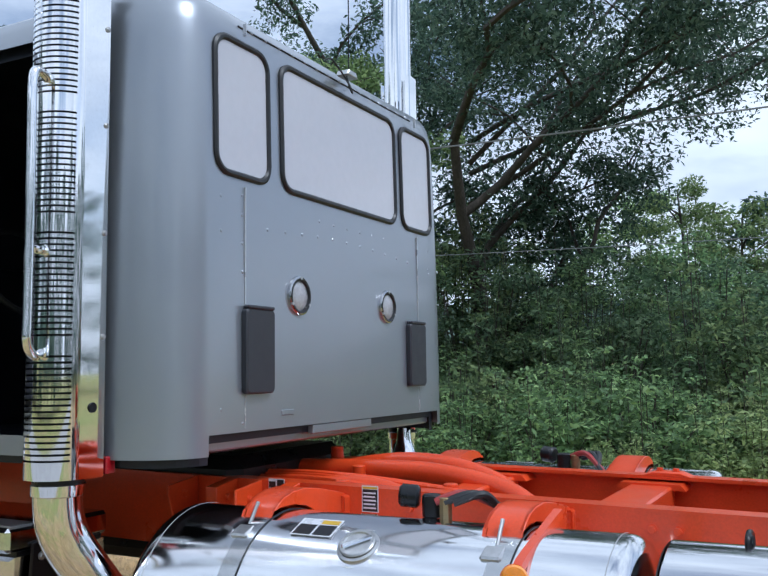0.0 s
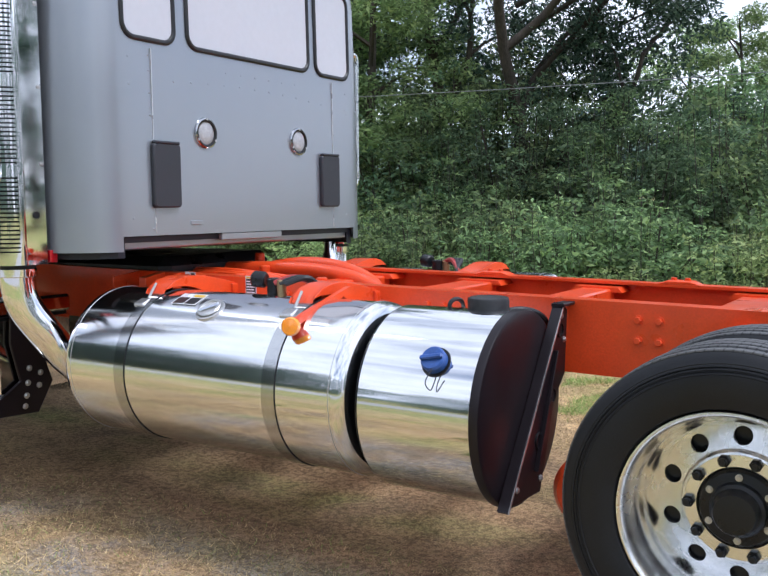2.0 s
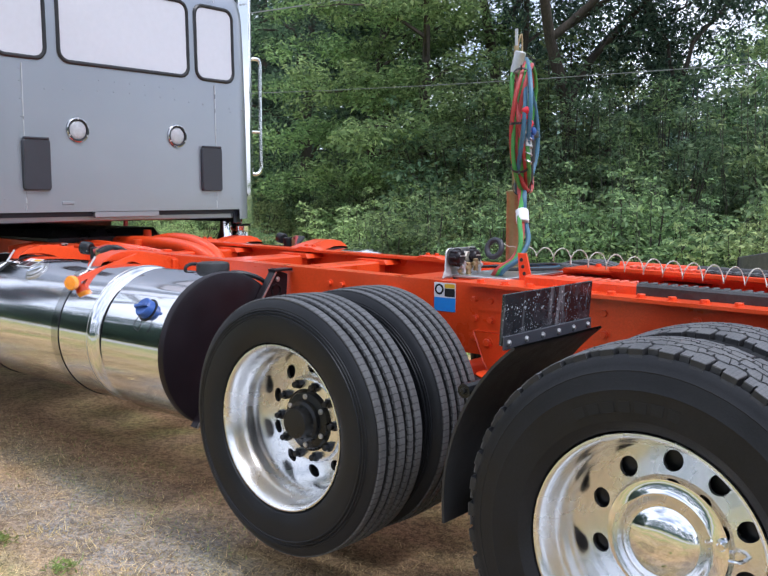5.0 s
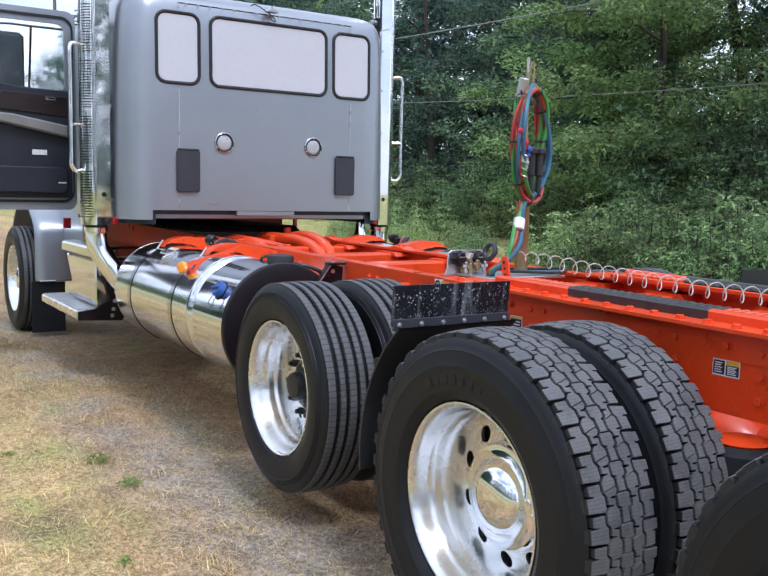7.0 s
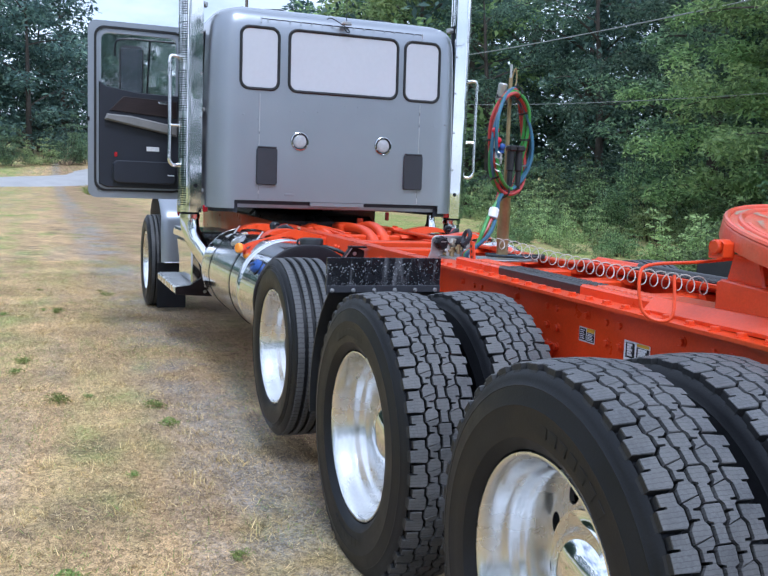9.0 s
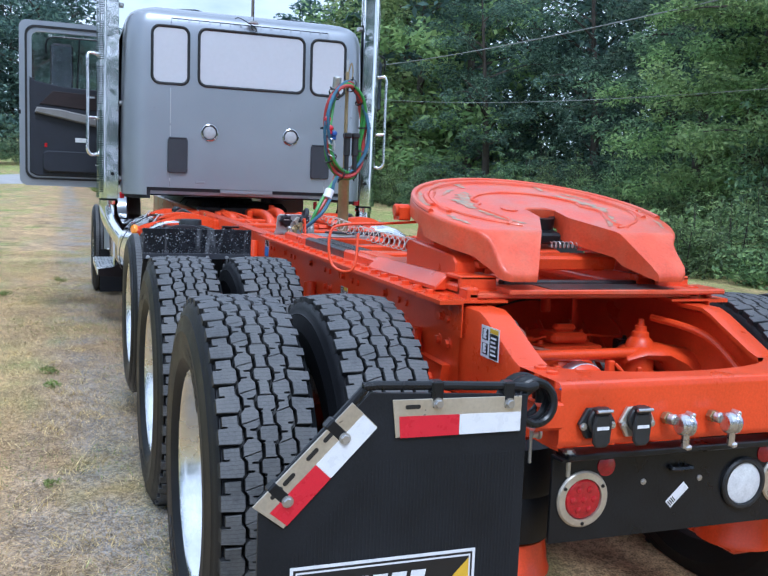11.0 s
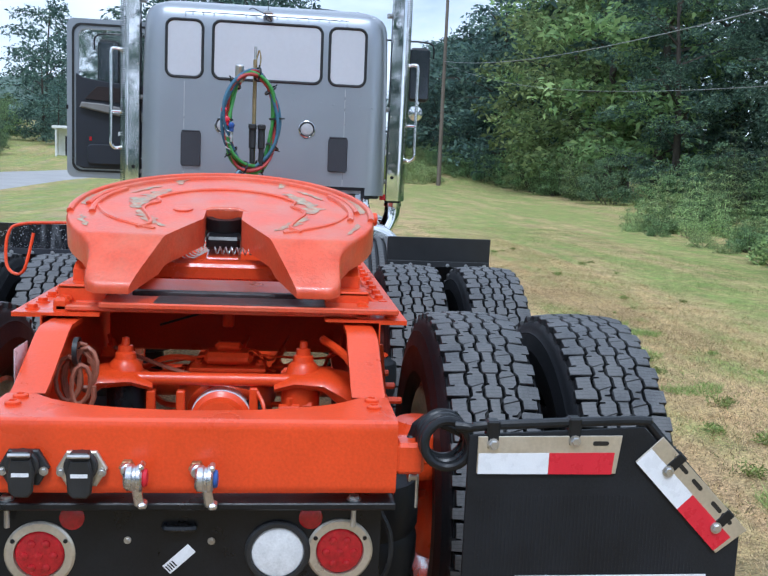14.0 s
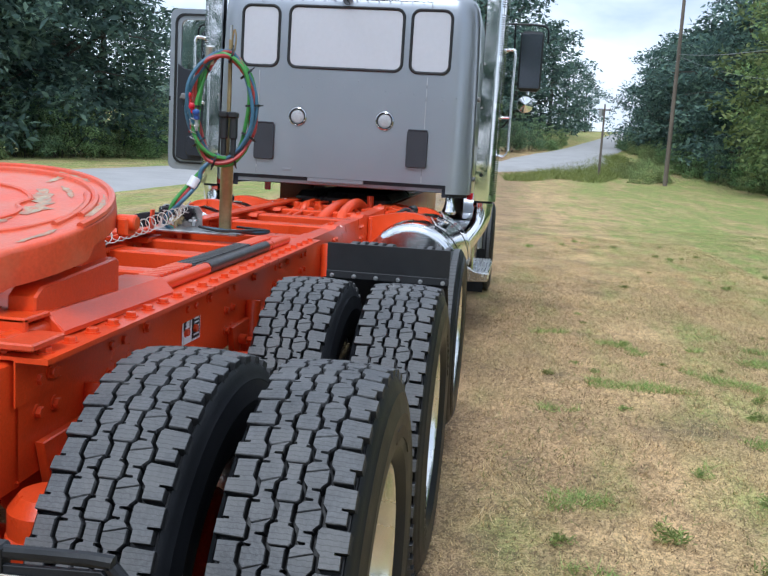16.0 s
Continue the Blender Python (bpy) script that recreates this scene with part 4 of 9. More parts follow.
def drive_tyre():
    R, W = 0.500, 0.28
    a, b = tyre_profile(R, W)
    g = Geo()
    base = Geo().lathe(a + [(0.474, 0.03), (0.471, 0.10), (0.471, 0.18), (0.474, 0.25)] + b + [(0.299, W - 0.06), (0.299, 0.06)], "y", n=72, close=True)
    N = 42
    p = 2 * math.pi / N
    STEPS = ((0.0, -1.0), (0.33, -1.0), (0.47, 1.0), (0.86, 1.0), (1.0, -1.0))

    def zig(q):
        """A stepped wave that runs once a pitch."""
        q = q % 1.0
        for (q0, v0), (q1, v1) in zip(STEPS, STEPS[1:]):
            if q <= q1:
                return v0 + (v1 - v0) * (q - q0) / (q1 - q0)
        return -1.0

    def edge(h, amp, shift, q0, q1, notch=None):
        """One side of a block from pitch q0 to q1: (pitch, across), with an optional slit (pitch, depth)."""
        qs = [q0, q1]
        for c in range(-2, 4):
            for q, _ in STEPS[:-1]:
                if q0 + 0.02 < q - shift + c < q1 - 0.02:
                    qs.append(q - shift + c)
        pts = [(q, h + amp * zig(q + shift)) for q in sorted(qs)]
        if notch:
            m, d = notch
            y = h + amp * zig(m + shift)
            pts = [v for v in pts if abs(v[0] - m) > 0.05] + [(m - 0.045, y), (m - 0.03, y + d), (m + 0.03, y + d), (m + 0.045, y)]
            pts.sort()
        return pts

    def block(k, left, right, top=R, low=0.470):
        pts = left + right[::-1]
        n = len(pts)
        cq, ch = sum(v[0] for v in pts) / n, sum(v[1] for v in pts) / n
        vs = []
        for rr, shrink in ((low, 1.0), (top - 0.0015, 1.0), (top, 0.965)):
            for q, h in pts:
                hh = ch + (h - ch) * shrink
                ang = (k + cq + (q - cq) * shrink) * p
                crown = 0.007 * ((hh - W / 2) / 0.115) ** 2 if rr > low else 0.0
                vs.append(((rr - crown) * math.sin(ang), hh, (rr - crown) * math.cos(ang)))
        fs = [tuple(range(2 * n, 3 * n))]
        for lv in (0, 1):
            for i in range(n):
                j = (i + 1) % n
                fs.append((lv * n + i, lv * n + j, lv * n + n + j, lv * n + n + i))
        g.add(vs, fs)

    A, G = 0.0045, 0.0046
    for k in range(N):
        # two shoulder rows, two middle rows and the centre row
        out_l = [(0.05, 0.033), (0.36, 0.033), (0.37, 0.045), (0.43, 0.045), (0.44, 0.023), (0.92, 0.023)]
        out_r = [(0.55, W - 0.023), (0.88, W - 0.023), (0.89, W - 0.045), (0.95, W - 0.045), (0.96, W - 0.033), (1.42, W - 0.033)]
        block(k, out_l, edge(0.078 - G, A, 0.0, 0.04, 0.95))
        block(k, edge(0.078 + G, A, 0.0, 0.35, 1.33, (0.78, 0.015)), edge(0.1195 - G, A, 0.5, 0.20, 1.18, (0.52, -0.015)))
        block(k, edge(0.1195 + G, A, 0.5, 0.43, 1.39, (0.9, 0.006)), edge(0.1605 - G, A, 0.0, 0.43, 1.39, (0.95, -0.006)))
        block(k, edge(0.1605 + G, A, 0.0, 0.00, 0.98, (0.64, 0.015)), edge(0.202 - G, A, 0.5, -0.14, 0.84, (0.36, -0.015)))
        block(k, edge(0.202 + G, A, 0.5, 0.50, 1.42), out_r)
        # shoulder lugs run down the sidewall
        for tt, y0, y1, sgn in (((k + 0.68) * p, 0.016, 0.025, 1), ((k + 0.715) * p, W - 0.016, W - 0.025, -1)):
            vs = []
            for rr, hh in ((0.462, y0 - 0.001 * sgn), (0.484, y1), (0.462, y0 + 0.012 * sgn)):
                for u in (-0.22, 0.22):
                    ang = tt + u * p
                    vs.append((rr * math.sin(ang), hh, rr * math.cos(ang)))
            g.add(vs, [(0, 1, 3, 2), (2, 3, 5, 4), (0, 2, 4), (1, 5, 3)])
    def grow(x, y, z):
        """The full section: 0.537 m radius, a little wider."""
        r = math.hypot(x, z)
        q = 1.0 if r <= 0.32 else (0.32 + (r - 0.32) * 1.206) / r
        return x * q, W / 2 + (y - W / 2) * (1.07 if r > 0.33 else 1.0), z * q
    base.warp(grow)
    g.warp(grow)
    return base, g


def rib_tyre():
    R, W = 0.492, 0.28
    a, b = tyre_profile(R, W, (0.424, 0.436, 0.4445, 0.4555, 0.4635, 0.4725))
    base = Geo().lathe(a + [(0.474, 0.03), (0.472, 0.1), (0.472, 0.18), (0.474, 0.25)] + b + [(0.299, W - 0.06), (0.299, 0.06)], "y", n=90, close=True)
    g = Geo()
    for h0, h1 in ((0.029, 0.062), (0.082, 0.105), (0.125, 0.155), (0.175, 0.198), (0.218, 0.251)):
        crown = 0.006 * (((h0 + h1) / 2 - W / 2) / 0.115) ** 2
        g.lathe([(0.471, h0 - 0.001), (R - 0.002 - crown, h0), (R - crown, h0 + 0.002), (R - crown, h1 - 0.002), (R - 0.002 - crown, h1), (0.471, h1 + 0.001)], "y", n=90)
    # small sipes: proud slivers along the rib edges
    for k in range(90):
        for h in (0.0615, 0.0795, 0.1045, 0.1225, 0.1545, 0.1725, 0.1975, 0.2155):
            an = 2 * math.pi * (k + 0.5 * (h > 0.1)) / 90
            m = Matrix.Rotation(an, 4, "Y")
            g.box(-0.006, 0.006, h, h + 0.003, R - 0.02, R - 0.008, 0.001, m)
    return base, g


def sidewall_mark():
    """One raised plain bar on the outer sidewall, where the moulded writing stands."""
    return Geo().grid([[(r * math.sin(d), h, r * math.cos(d)) for d in (-0.04, -0.014, 0.014, 0.04)] for r, h in ((0.3714, -0.008), (0.372, -0.0108), (0.400, -0.0108), (0.4006, -0.008))])


def holed_ring(g, r0, r1, n, rc, rh, depth, h, wall=0.014, a_off=0.0, rows=20):
    """A ring from r0 to r1 with n round holes of radius rh at rc; depth(r) gives how deep it lies."""
    for i in range(n):
        am = a_off + 2 * math.pi * i / n
        half = math.pi / n
        ring_o, ring_m, ring_h, ring_w = [], [], [], []
        corners = [math.atan2(e * half * rc, r_ - rc) % (2 * math.pi) for r_ in (r0, r1) for e in (-1, 1)]
        turns = sorted([2 * math.pi * k / rows for k in range(rows)] + corners)
        for a in turns:
            ca, sa = math.cos(a), math.sin(a)
            hx, hy = rc + rh * ca, rh * sa
            rr, aa = math.hypot(hx, hy), math.atan2(hy, hx)
            # stretch to the sector's border
            sc = 1e9
            if ca > 1e-6:
                sc = min(sc, (r1 - rc) / ca)
            if ca < -1e-6:
                sc = min(sc, (r0 - rc) / ca)
            if abs(sa) > 1e-6:
                sc = min(sc, half * rc / abs(sa))
            br, ba = rc + sc * ca, sc * sa / rc
            for ring, r_, a_, d_ in ((ring_o, br, ba, 0), (ring_m, rr * 0.86 + br * 0.14, aa * 0.86 + ba * 0.14, 0), (ring_h, rr, aa, 0.0), (ring_w, rr, aa, wall)):
                t = am + a_
                ring.append((r_ * math.sin(t), h + depth(r_) + d_, r_ * math.cos(t)))
        g.grid([ring_o, ring_m, ring_h, ring_w], loop=True)


def outer_rim():
    g = Geo()
    g.lathe([(0.296, 0.046), (0.312, 0.034), (0.3165, 0.022), (0.314, 0.017), (0.309, 0.0165), (0.304, 0.020), (0.300, 0.027), (0.2965, 0.034), (0.293, 0.043), (0.288, 0.060), (0.283, 0.077), (0.2805, 0.083), (0.276, 0.091), (0.272, 0.105), (0.2685, 0.122), (0.2665, 0.128), (0.262, 0.136), (0.258, 0.150), (0.2535, 0.175), (0.250, 0.192), (0.246, 0.203)], "y", n=72)

    def depth(r):
        return 0.203 - 0.02 * (0.246 - r) / 0.074
    holed_ring(g, 0.172, 0.246, 10, 0.209, 0.0275, depth, 0.0)
    g.lathe([(0.172, 0.183), (0.168, 0.178), (0.164, 0.168), (0.157, 0.166)], "y", n=60)
    holed_ring(g, 0.122, 0.157, 10, 0.143, 0.0135, lambda r: 0.166, 0.0, 0.02, math.pi / 10, 14)
    g.lathe([(0.122, 0.166), (0.118, 0.170), (0.117, 0.22)], "y", n=48)
    return g


def inner_rim():
    return Geo().lathe([(0.296, 0.046), (0.312, 0.034), (0.3165, 0.022), (0.303, 0.020), (0.285, 0.040), (0.271, 0.12), (0.26, 0.2), (0.285, 0.24), (0.303, 0.26), (0.3165, 0.258), (0.312, 0.246)], "y", n=60)


MESH = {}


def wheel(x, y, z, side, kind, tyre_kind, label, size):
    """kind: drive, pusher, steer or inner; y is the tyre's outer face, size its diameter against the pattern."""
    if "rim" not in MESH:
        MESH["rim"] = part("wheel", outer_rim(), WHEEL_ALU, truck, sharp=40)
        MESH["inner"] = part("wheel", inner_rim(), WHEEL_ALU, truck, sharp=40)
        for kind_, pair in (("drive", drive_tyre()), ("rib", rib_tyre())):
            MESH[kind_] = part("tyre", pair[0], RUBBER, truck, sharp=24)
            MESH[kind_ + "_tread"] = part("tread", pair[1], TREAD if kind_ == "drive" else RIB_TREAD, truck, sharp=28)
        MESH["marks"] = part("sidewall_mark", sidewall_mark(), RUBBER, truck)
        for k in ("rim", "inner", "drive", "rib", "drive_tread", "rib_tread", "marks"):
            ob, MESH[k] = MESH[k], MESH[k].data
            bpy.data.objects.remove(ob)
    at = Matrix.Translation((x, y, z)) @ pose(0, 0, 0, 0, 0, 0 if side < 0 else 180) @ Matrix.Diagonal((size, 1.0, size, 1.0))
    w = part("wheel", None, None, truck, label, at=at, mesh=MESH["inner" if kind == "inner" else "rim"])
    spin = Matrix.Rotation(random.uniform(0, 6), 4, "Y")
    part("tyre", None, None, w, mesh=MESH[tyre_kind], at=spin)
    part("tread", None, None, w, "dusty grey tread blocks" if tyre_kind == "drive" else "", mesh=MESH[tyre_kind + "_tread"], at=spin)
    if kind == "drive":
        for turn in (0.3, 0.41, 0.52, 0.63, 0.74, 0.85, 0.96, 3.3, 3.41, 3.52, 3.63, 3.74, 3.85, 3.96):
            part("sidewall_mark", None, None, w, mesh=MESH["marks"], at=spin @ Matrix.Rotation(turn, 4, "Y"))
    if kind != "inner":
        # black disc stands in for the dark behind the hand holes
        part("brake_drum", Geo().lathe([(0.255, 0.23), (0.25, 0.225), (0.12, 0.225), (0.11, 0.23)], "y", n=40), BLACK, w, "black disc behind the wheel, darkens its hand holes")
    if kind == "drive":
        g = Geo().lathe([(0.168, 0.176), (0.164, 0.160), (0.130, 0.158), (0.122, 0.150), (0.116, 0.138), (0.104, 0.124), (0.088, 0.113), (0.066, 0.104), (0.038, 0.0985), (0.0001, 0.097)], "y", n=48)
        part("hub_cover", g, CHROME, w, "domed chrome hub cover", sharp=60)
        g = Geo()
        g.tube([(0.205, 0.195, 0.0), (0.20, 0.16, 0.0), (0.19, 0.142, 0.0), (0.17, 0.138, 0.0)], 0.0055, 8)
        part("valve_stem", g, CHROME, w)
        g = Geo().cyl((0.150, 0.178, 0.03), (0.150, 0.135, 0.03), 0.012, 10, 0.003)
        part("valve_stem", g, CHROME, w)
    elif kind == "pusher":
        g = Geo().lathe([(0.115, 0.22), (0.115, 0.165), (0.108, 0.155), (0.082, 0.15), (0.078, 0.135), (0.068, 0.128), (0.062, 0.10), (0.057, 0.095), (0.03, 0.093), (0.0001, 0.093)], "y", n=40)
        part("hub", g, BLACK, w, "black painted hub with oil cap")
        for k in range(6):
            a = 2 * math.pi * k / 6
            part("bolt", Geo().bolt((0.094 * math.sin(a), 0.152, 0.094 * math.cos(a)), (0, -1, 0), 0.008, 0.008), STEEL, w)
    if kind in ("pusher", "steer"):
        m0 = None
        for k in range(10):
            a = 2 * math.pi * (k + 0.5) / 10
            if m0 is None:
                o = part("wheel_nut", Geo().cyl((0, 0.0, 0), (0, -0.028, 0), 0.019, 6, 0.003).cyl((0, -0.02, 0), (0, -0.045, 0), 0.012, 10, 0.003), BLACK if kind == "pusher" else CHROME, w)
                m0 = o.data
            else:
                o = part("wheel_nut", None, None, w, mesh=m0)
            o.matrix_basis = Matrix.Translation((0.143 * math.sin(a), 0.178, 0.143 * math.cos(a)))
    if kind == "steer":
        g = Geo().lathe([(0.118, 0.15), (0.112, 0.08), (0.09, 0.05), (0.0001, 0.045)], "y", n=40)
        part("hub_cover", g, CHROME, w, "domed chrome hub cover", sharp=60)


for s in (-1, 1):
    for x, z, kind, ty in ((2.642, 0.591, "pusher", "rib"), (3.987, 0.488, "drive", "drive"), (5.305, 0.482, "drive", "drive")):
        size = 0.94 if kind == "pusher" else 1.015
        lab = "deep-dish polished aluminium wheel with a worn black tyre"
        wheel(x, s * (1.226 if s < 0 else 1.232), z, s, kind, ty, lab, size)
        wheel(x, s * 0.882, z, s, "inner", ty, "inner dual aluminium wheel with a worn black tyre", size)
    wheel(-3.42, s * 1.24, 0.525, s, "steer", "rib", "polished front wheel with a rib tyre", 1.07)

# -- axles, differentials, air springs and links
for x, z in ((2.642, 0.591), (3.987, 0.488), (5.305, 0.482)):
    g = Geo().tube([(x, -0.72, z), (x, -0.3, z), (x, 0.3, z), (x, 0.72, z)], 0.07, 14, smooth=False)
    axle = part("axle", g, ORANGE, truck, "orange painted drive axle")
    if x > 3:
        g = Geo().lathe([(0.0001, -0.2), (0.1, -0.19), (0.17, -0.12), (0.2, 0.0), (0.17, 0.12), (0.1, 0.2), (0.0001, 0.21)], "x", (x, 0, z + 0.03), 28)
        g.cyl((x - 0.35, 0.02, z + 0.08), (x - 0.1, 0.0, z + 0.05), 0.075, 16, 0.01)
        g.cyl((x + 0.1, 0.0, z + 0.05), (x + 0.30, 0.0, z + 0.08), 0.07, 16, 0.01)
        part("differential", g, ORANGE, axle)
        part("drive_shaft", Geo().cyl((x - 1.05, 0.0, z + 0.16), (x - 0.3, 0.02, z + 0.09), 0.045, 14), ORANGE, axle)
    for s in (-1, 1):
        by = 0.405 if x > 5 else 0.52
        g = Geo().box(x - 0.10, x + 0.52, s * by - 0.05, s * by + 0.05, z - 0.20, z - 0.15, 0.01)
        part("spring_beam", g, ORANGE, axle)
        g = Geo().lathe([(0.09, -0.15), (0.118, -0.14), (0.13, -0.09), (0.131, -0.03), (0.124, -0.012), (0.131, 0.005), (0.131, 0.07), (0.124, 0.12), (0.09, 0.14)], "z", (x + 0.47, s * by, z + (0.085 if x > 3 else 0.0)), 32)
        bag = part("air_spring", g, RUBBER, axle, "black rubber air spring")
        part("spring_seat", Geo().lathe([(0.0001, 0.138), (0.085, 0.138), (0.09, 0.146), (0.0001, 0.15)], "z", (x + 0.47, s * by, z + (0.085 if x > 3 else 0.0)), 24), ORANGE, bag)
        wide = 0.118 if x > 5 else 0.085
        part("spring_seat", Geo().lathe([(0.0001, -0.25), (wide + 0.006, -0.245), (wide + 0.006, -0.235), (wide, -0.225), (wide - 0.01, -0.15), (0.0001, -0.14)], "z", (x + 0.47, s * by, z + (0.085 if x > 3 else 0.0)), 24), ORANGE if wide > 0.1 else BLACK, bag)
        g = Geo().cyl((x - 0.02, s * 0.50, z), (x - 0.12, s * 0.47, z + 0.42), 0.032, 14, 0.004)
        part("shock_absorber", g, ORANGE, axle)
        g = Geo().tube([(x - 0.1, s * 0.63, z + 0.07), (x + 0.08, s * 0.63, z + 0.07)], 0.055, 14, smooth=False)
        part("brake_chamber", g, ORANGE, axle)
        if x > 3:
            # brake drum with its dust shield and slack adjuster, inside the inner wheel
            ring = [(0.075, 0.585), (0.15, 0.585), (0.19, 0.60), (0.205, 0.615), (0.215, 0.64), (0.215, 0.80), (0.20, 0.81)]
            part("brake_drum", Geo().lathe([(r, s * h) for r, h in ring], "y", (x, 0, z), 40), ORANGE, axle, "orange overpainted brake drum")
            g = Geo().prism([(x + 0.03, z + 0.05), (x + 0.12, z + 0.02), (x + 0.27, z + 0.05), (x + 0.28, z + 0.09), (x + 0.12, z + 0.11), (x + 0.05, z + 0.12)], s * 0.545, s * 0.575, "y", 0.006)
            g.bolt((x + 0.25, s * 0.575, z + 0.07), (0, s, 0), 0.014, 0.02)
            part("slack_adjuster", g, ORANGE, axle)
            g = Geo().cyl((x + 0.27, s * 0.56, z + 0.07), (x + 0.27, s * 0.56, z + 0.20), 0.012, 8)
            g.lathe([(0.0001, 0.0), (0.07, 0.0), (0.082, 0.02), (0.082, 0.05), (0.086, 0.055), (0.086, 0.065), (0.082, 0.07), (0.082, 0.12), (0.06, 0.15), (0.0001, 0.155)], "z", (x + 0.27, s * 0.56, z + 0.14), 24)
            part("brake_chamber", g, ORANGE, axle)

# -- rear suspension pieces seen in the bolster opening
for s in (-1, 1):
    g = Geo()
    rows = []
    for y, z, w, h in ((0.43, 0.76, 0.11, 0.10), (0.36, 0.82, 0.11, 0.05), (0.30, 0.85, 0.095, 0.030), (0.22, 0.85, 0.075, 0.024), (0.165, 0.83, 0.055, 0.02)):
        rows.append([(5.44 + w * math.cos(radians(a)), s * y, z + h * math.sin(radians(a))) for a in range(0, 360, 30)])
    g.grid(rows, loop=True)
    g.add(rows[-1], [tuple(range(12))])
    tower = part("torque_arm", g, ORANGE, truck, "orange cast suspension arm with a rubber mount")
    part("mount", Geo().lathe([(0.0001, 0.095), (0.010, 0.092), (0.012, 0.072), (0.020, 0.070), (0.021, 0.054), (0.028, 0.050), (0.030, 0.034), (0.042, 0.022), (0.048, 0.0)], "z", (5.44, s * 0.245, 0.865), 24), ORANGE, tower)
    part("column", Geo().cyl((5.44, s * 0.24, 0.42), (5.44, s * 0.24, 0.84), 0.055, 18), BLACK if s < 0 else ORANGE, tower)
    part("shock_absorber", Geo().cyl((5.52, s * 0.31, 0.40), (5.48, s * 0.33, 0.74), 0.035, 14, 0.005), ORANGE, tower)
part("cross_tube", Geo().cyl((5.47, -0.36, 0.85), (5.47, 0.36, 0.85), 0.018, 14), ORANGE, truck)
g = Geo().box(4.72, 4.745, -0.42, 0.42, 0.78, 1.0, 0.006)
plate_ob = part("cross_plate", g, ORANGE, truck)
for y, z in ((-0.25, 0.95), (0.0, 0.96), (0.14, 0.94), (0.3, 0.95), (-0.1, 0.9)):
    part("bolt", Geo().bolt((4.745, y, z), (1, 0, 0), 0.010, 0.009), ORANGE, plate_ob)
# differential nose with a paper tag, and the valve block above it
nose = part("axle_nose", Geo().lathe([(0.15, -0.2), (0.135, -0.06), (0.105, 0.0), (0.10, 0.05), (0.085, 0.06), (0.083, 0.12), (0.07, 0.13), (0.068, 0.18), (0.0001, 0.19)], "x", (5.36, 0.02, 0.735), 28), ORANGE, truck, "orange axle nose with a paper tag")
part("paper_tag", Geo().lathe([(0.0835, 0.062), (0.0855, 0.064), (0.0855, 0.112), (0.0835, 0.114)], "x", (5.36, 0.02, 0.735), 28), WHITE, nose, "white paper tag")
part("blue_tag", Geo().box(5.50, 5.56, -0.09, 0.0, 0.745, 0.75, 0.001), SKYBLUE, nose, "blue tag")
g = Geo().box(5.26, 5.36, -0.04, 0.10, 0.865, 0.90, 0.012)
g.box(5.29, 5.33, -0.01, 0.07, 0.90, 0.925, 0.01)
block_ob = part("valve_block", g, ORANGE, truck, "orange overpainted valve block")
part("valve_plate", Geo().box(5.24, 5.38, -0.08, 0.14, 0.848, 0.86, 0.003), ORANGE, block_ob)
part("valve_pipe", Geo().cyl((5.2, 0.02, 0.95), (5.2, 0.02, 1.0), 0.018, 12, 0.004), ORANGE, block_ob)
for y in (-0.06, 0.12):
    part("bolt", Geo().bolt((5.31, y, 0.86), (0, 0, 1), 0.010, 0.012), ORANGE, block_ob)
for y, z0, z1 in ((-0.17, 0.66, 0.82), (-0.09, 0.74, 0.82), (0.11, 0.70, 0.83)):
    part("hanger_strap", Geo().box(5.46, 5.49, y - 0.012, y + 0.012, z0, z1, 0.004), ORANGE, truck)
rnd = random.Random(21)
for k in range(12):
    y0, y1 = rnd.uniform(-0.38, 0.0), rnd.uniform(0.0, 0.38)
    z = rnd.uniform(0.72, 0.95)
    g = Geo().tube([(5.06, y0, z), (5.2, y0 + 0.08, z - rnd.uniform(0.02, 0.08)), (5.32, (y0 + y1) / 2, z + rnd.uniform(-0.05, 0.03)), (5.2, y1 - 0.05, z - 0.03), (5.06, y1, z + 0.02)], rnd.choice((0.004, 0.006, 0.009)), 6)
    part("air_line", g, ORANGE, truck, "orange overpainted air line")
part("air_line", Geo().tube([(5.49, 0.12, 0.82), (5.52, 0.14, 0.78), (5.54, 0.135, 0.70), (5.54, 0.10, 0.62)], 0.006, 6), ORANGE, truck)
part("air_line", Geo().tube([(5.30, -0.30, 0.90), (5.4, -0.12, 0.86), (5.44, 0.0, 0.84), (5.46, 0.12, 0.82)], 0.006, 6), RUSTHOSE, truck)
part("air_line", Geo().tube([(5.08, -0.2, 0.93), (5.15, -0.05, 0.985), (5.2, 0.02, 0.99)], 0.004, 6), PLASTIC, truck)
part("slide_bar", Geo().box(5.33, 5.37, -0.24, 0.27, 1.062, 1.078, 0.004), GREASE, truck, "greasy steel bar under the ramps")
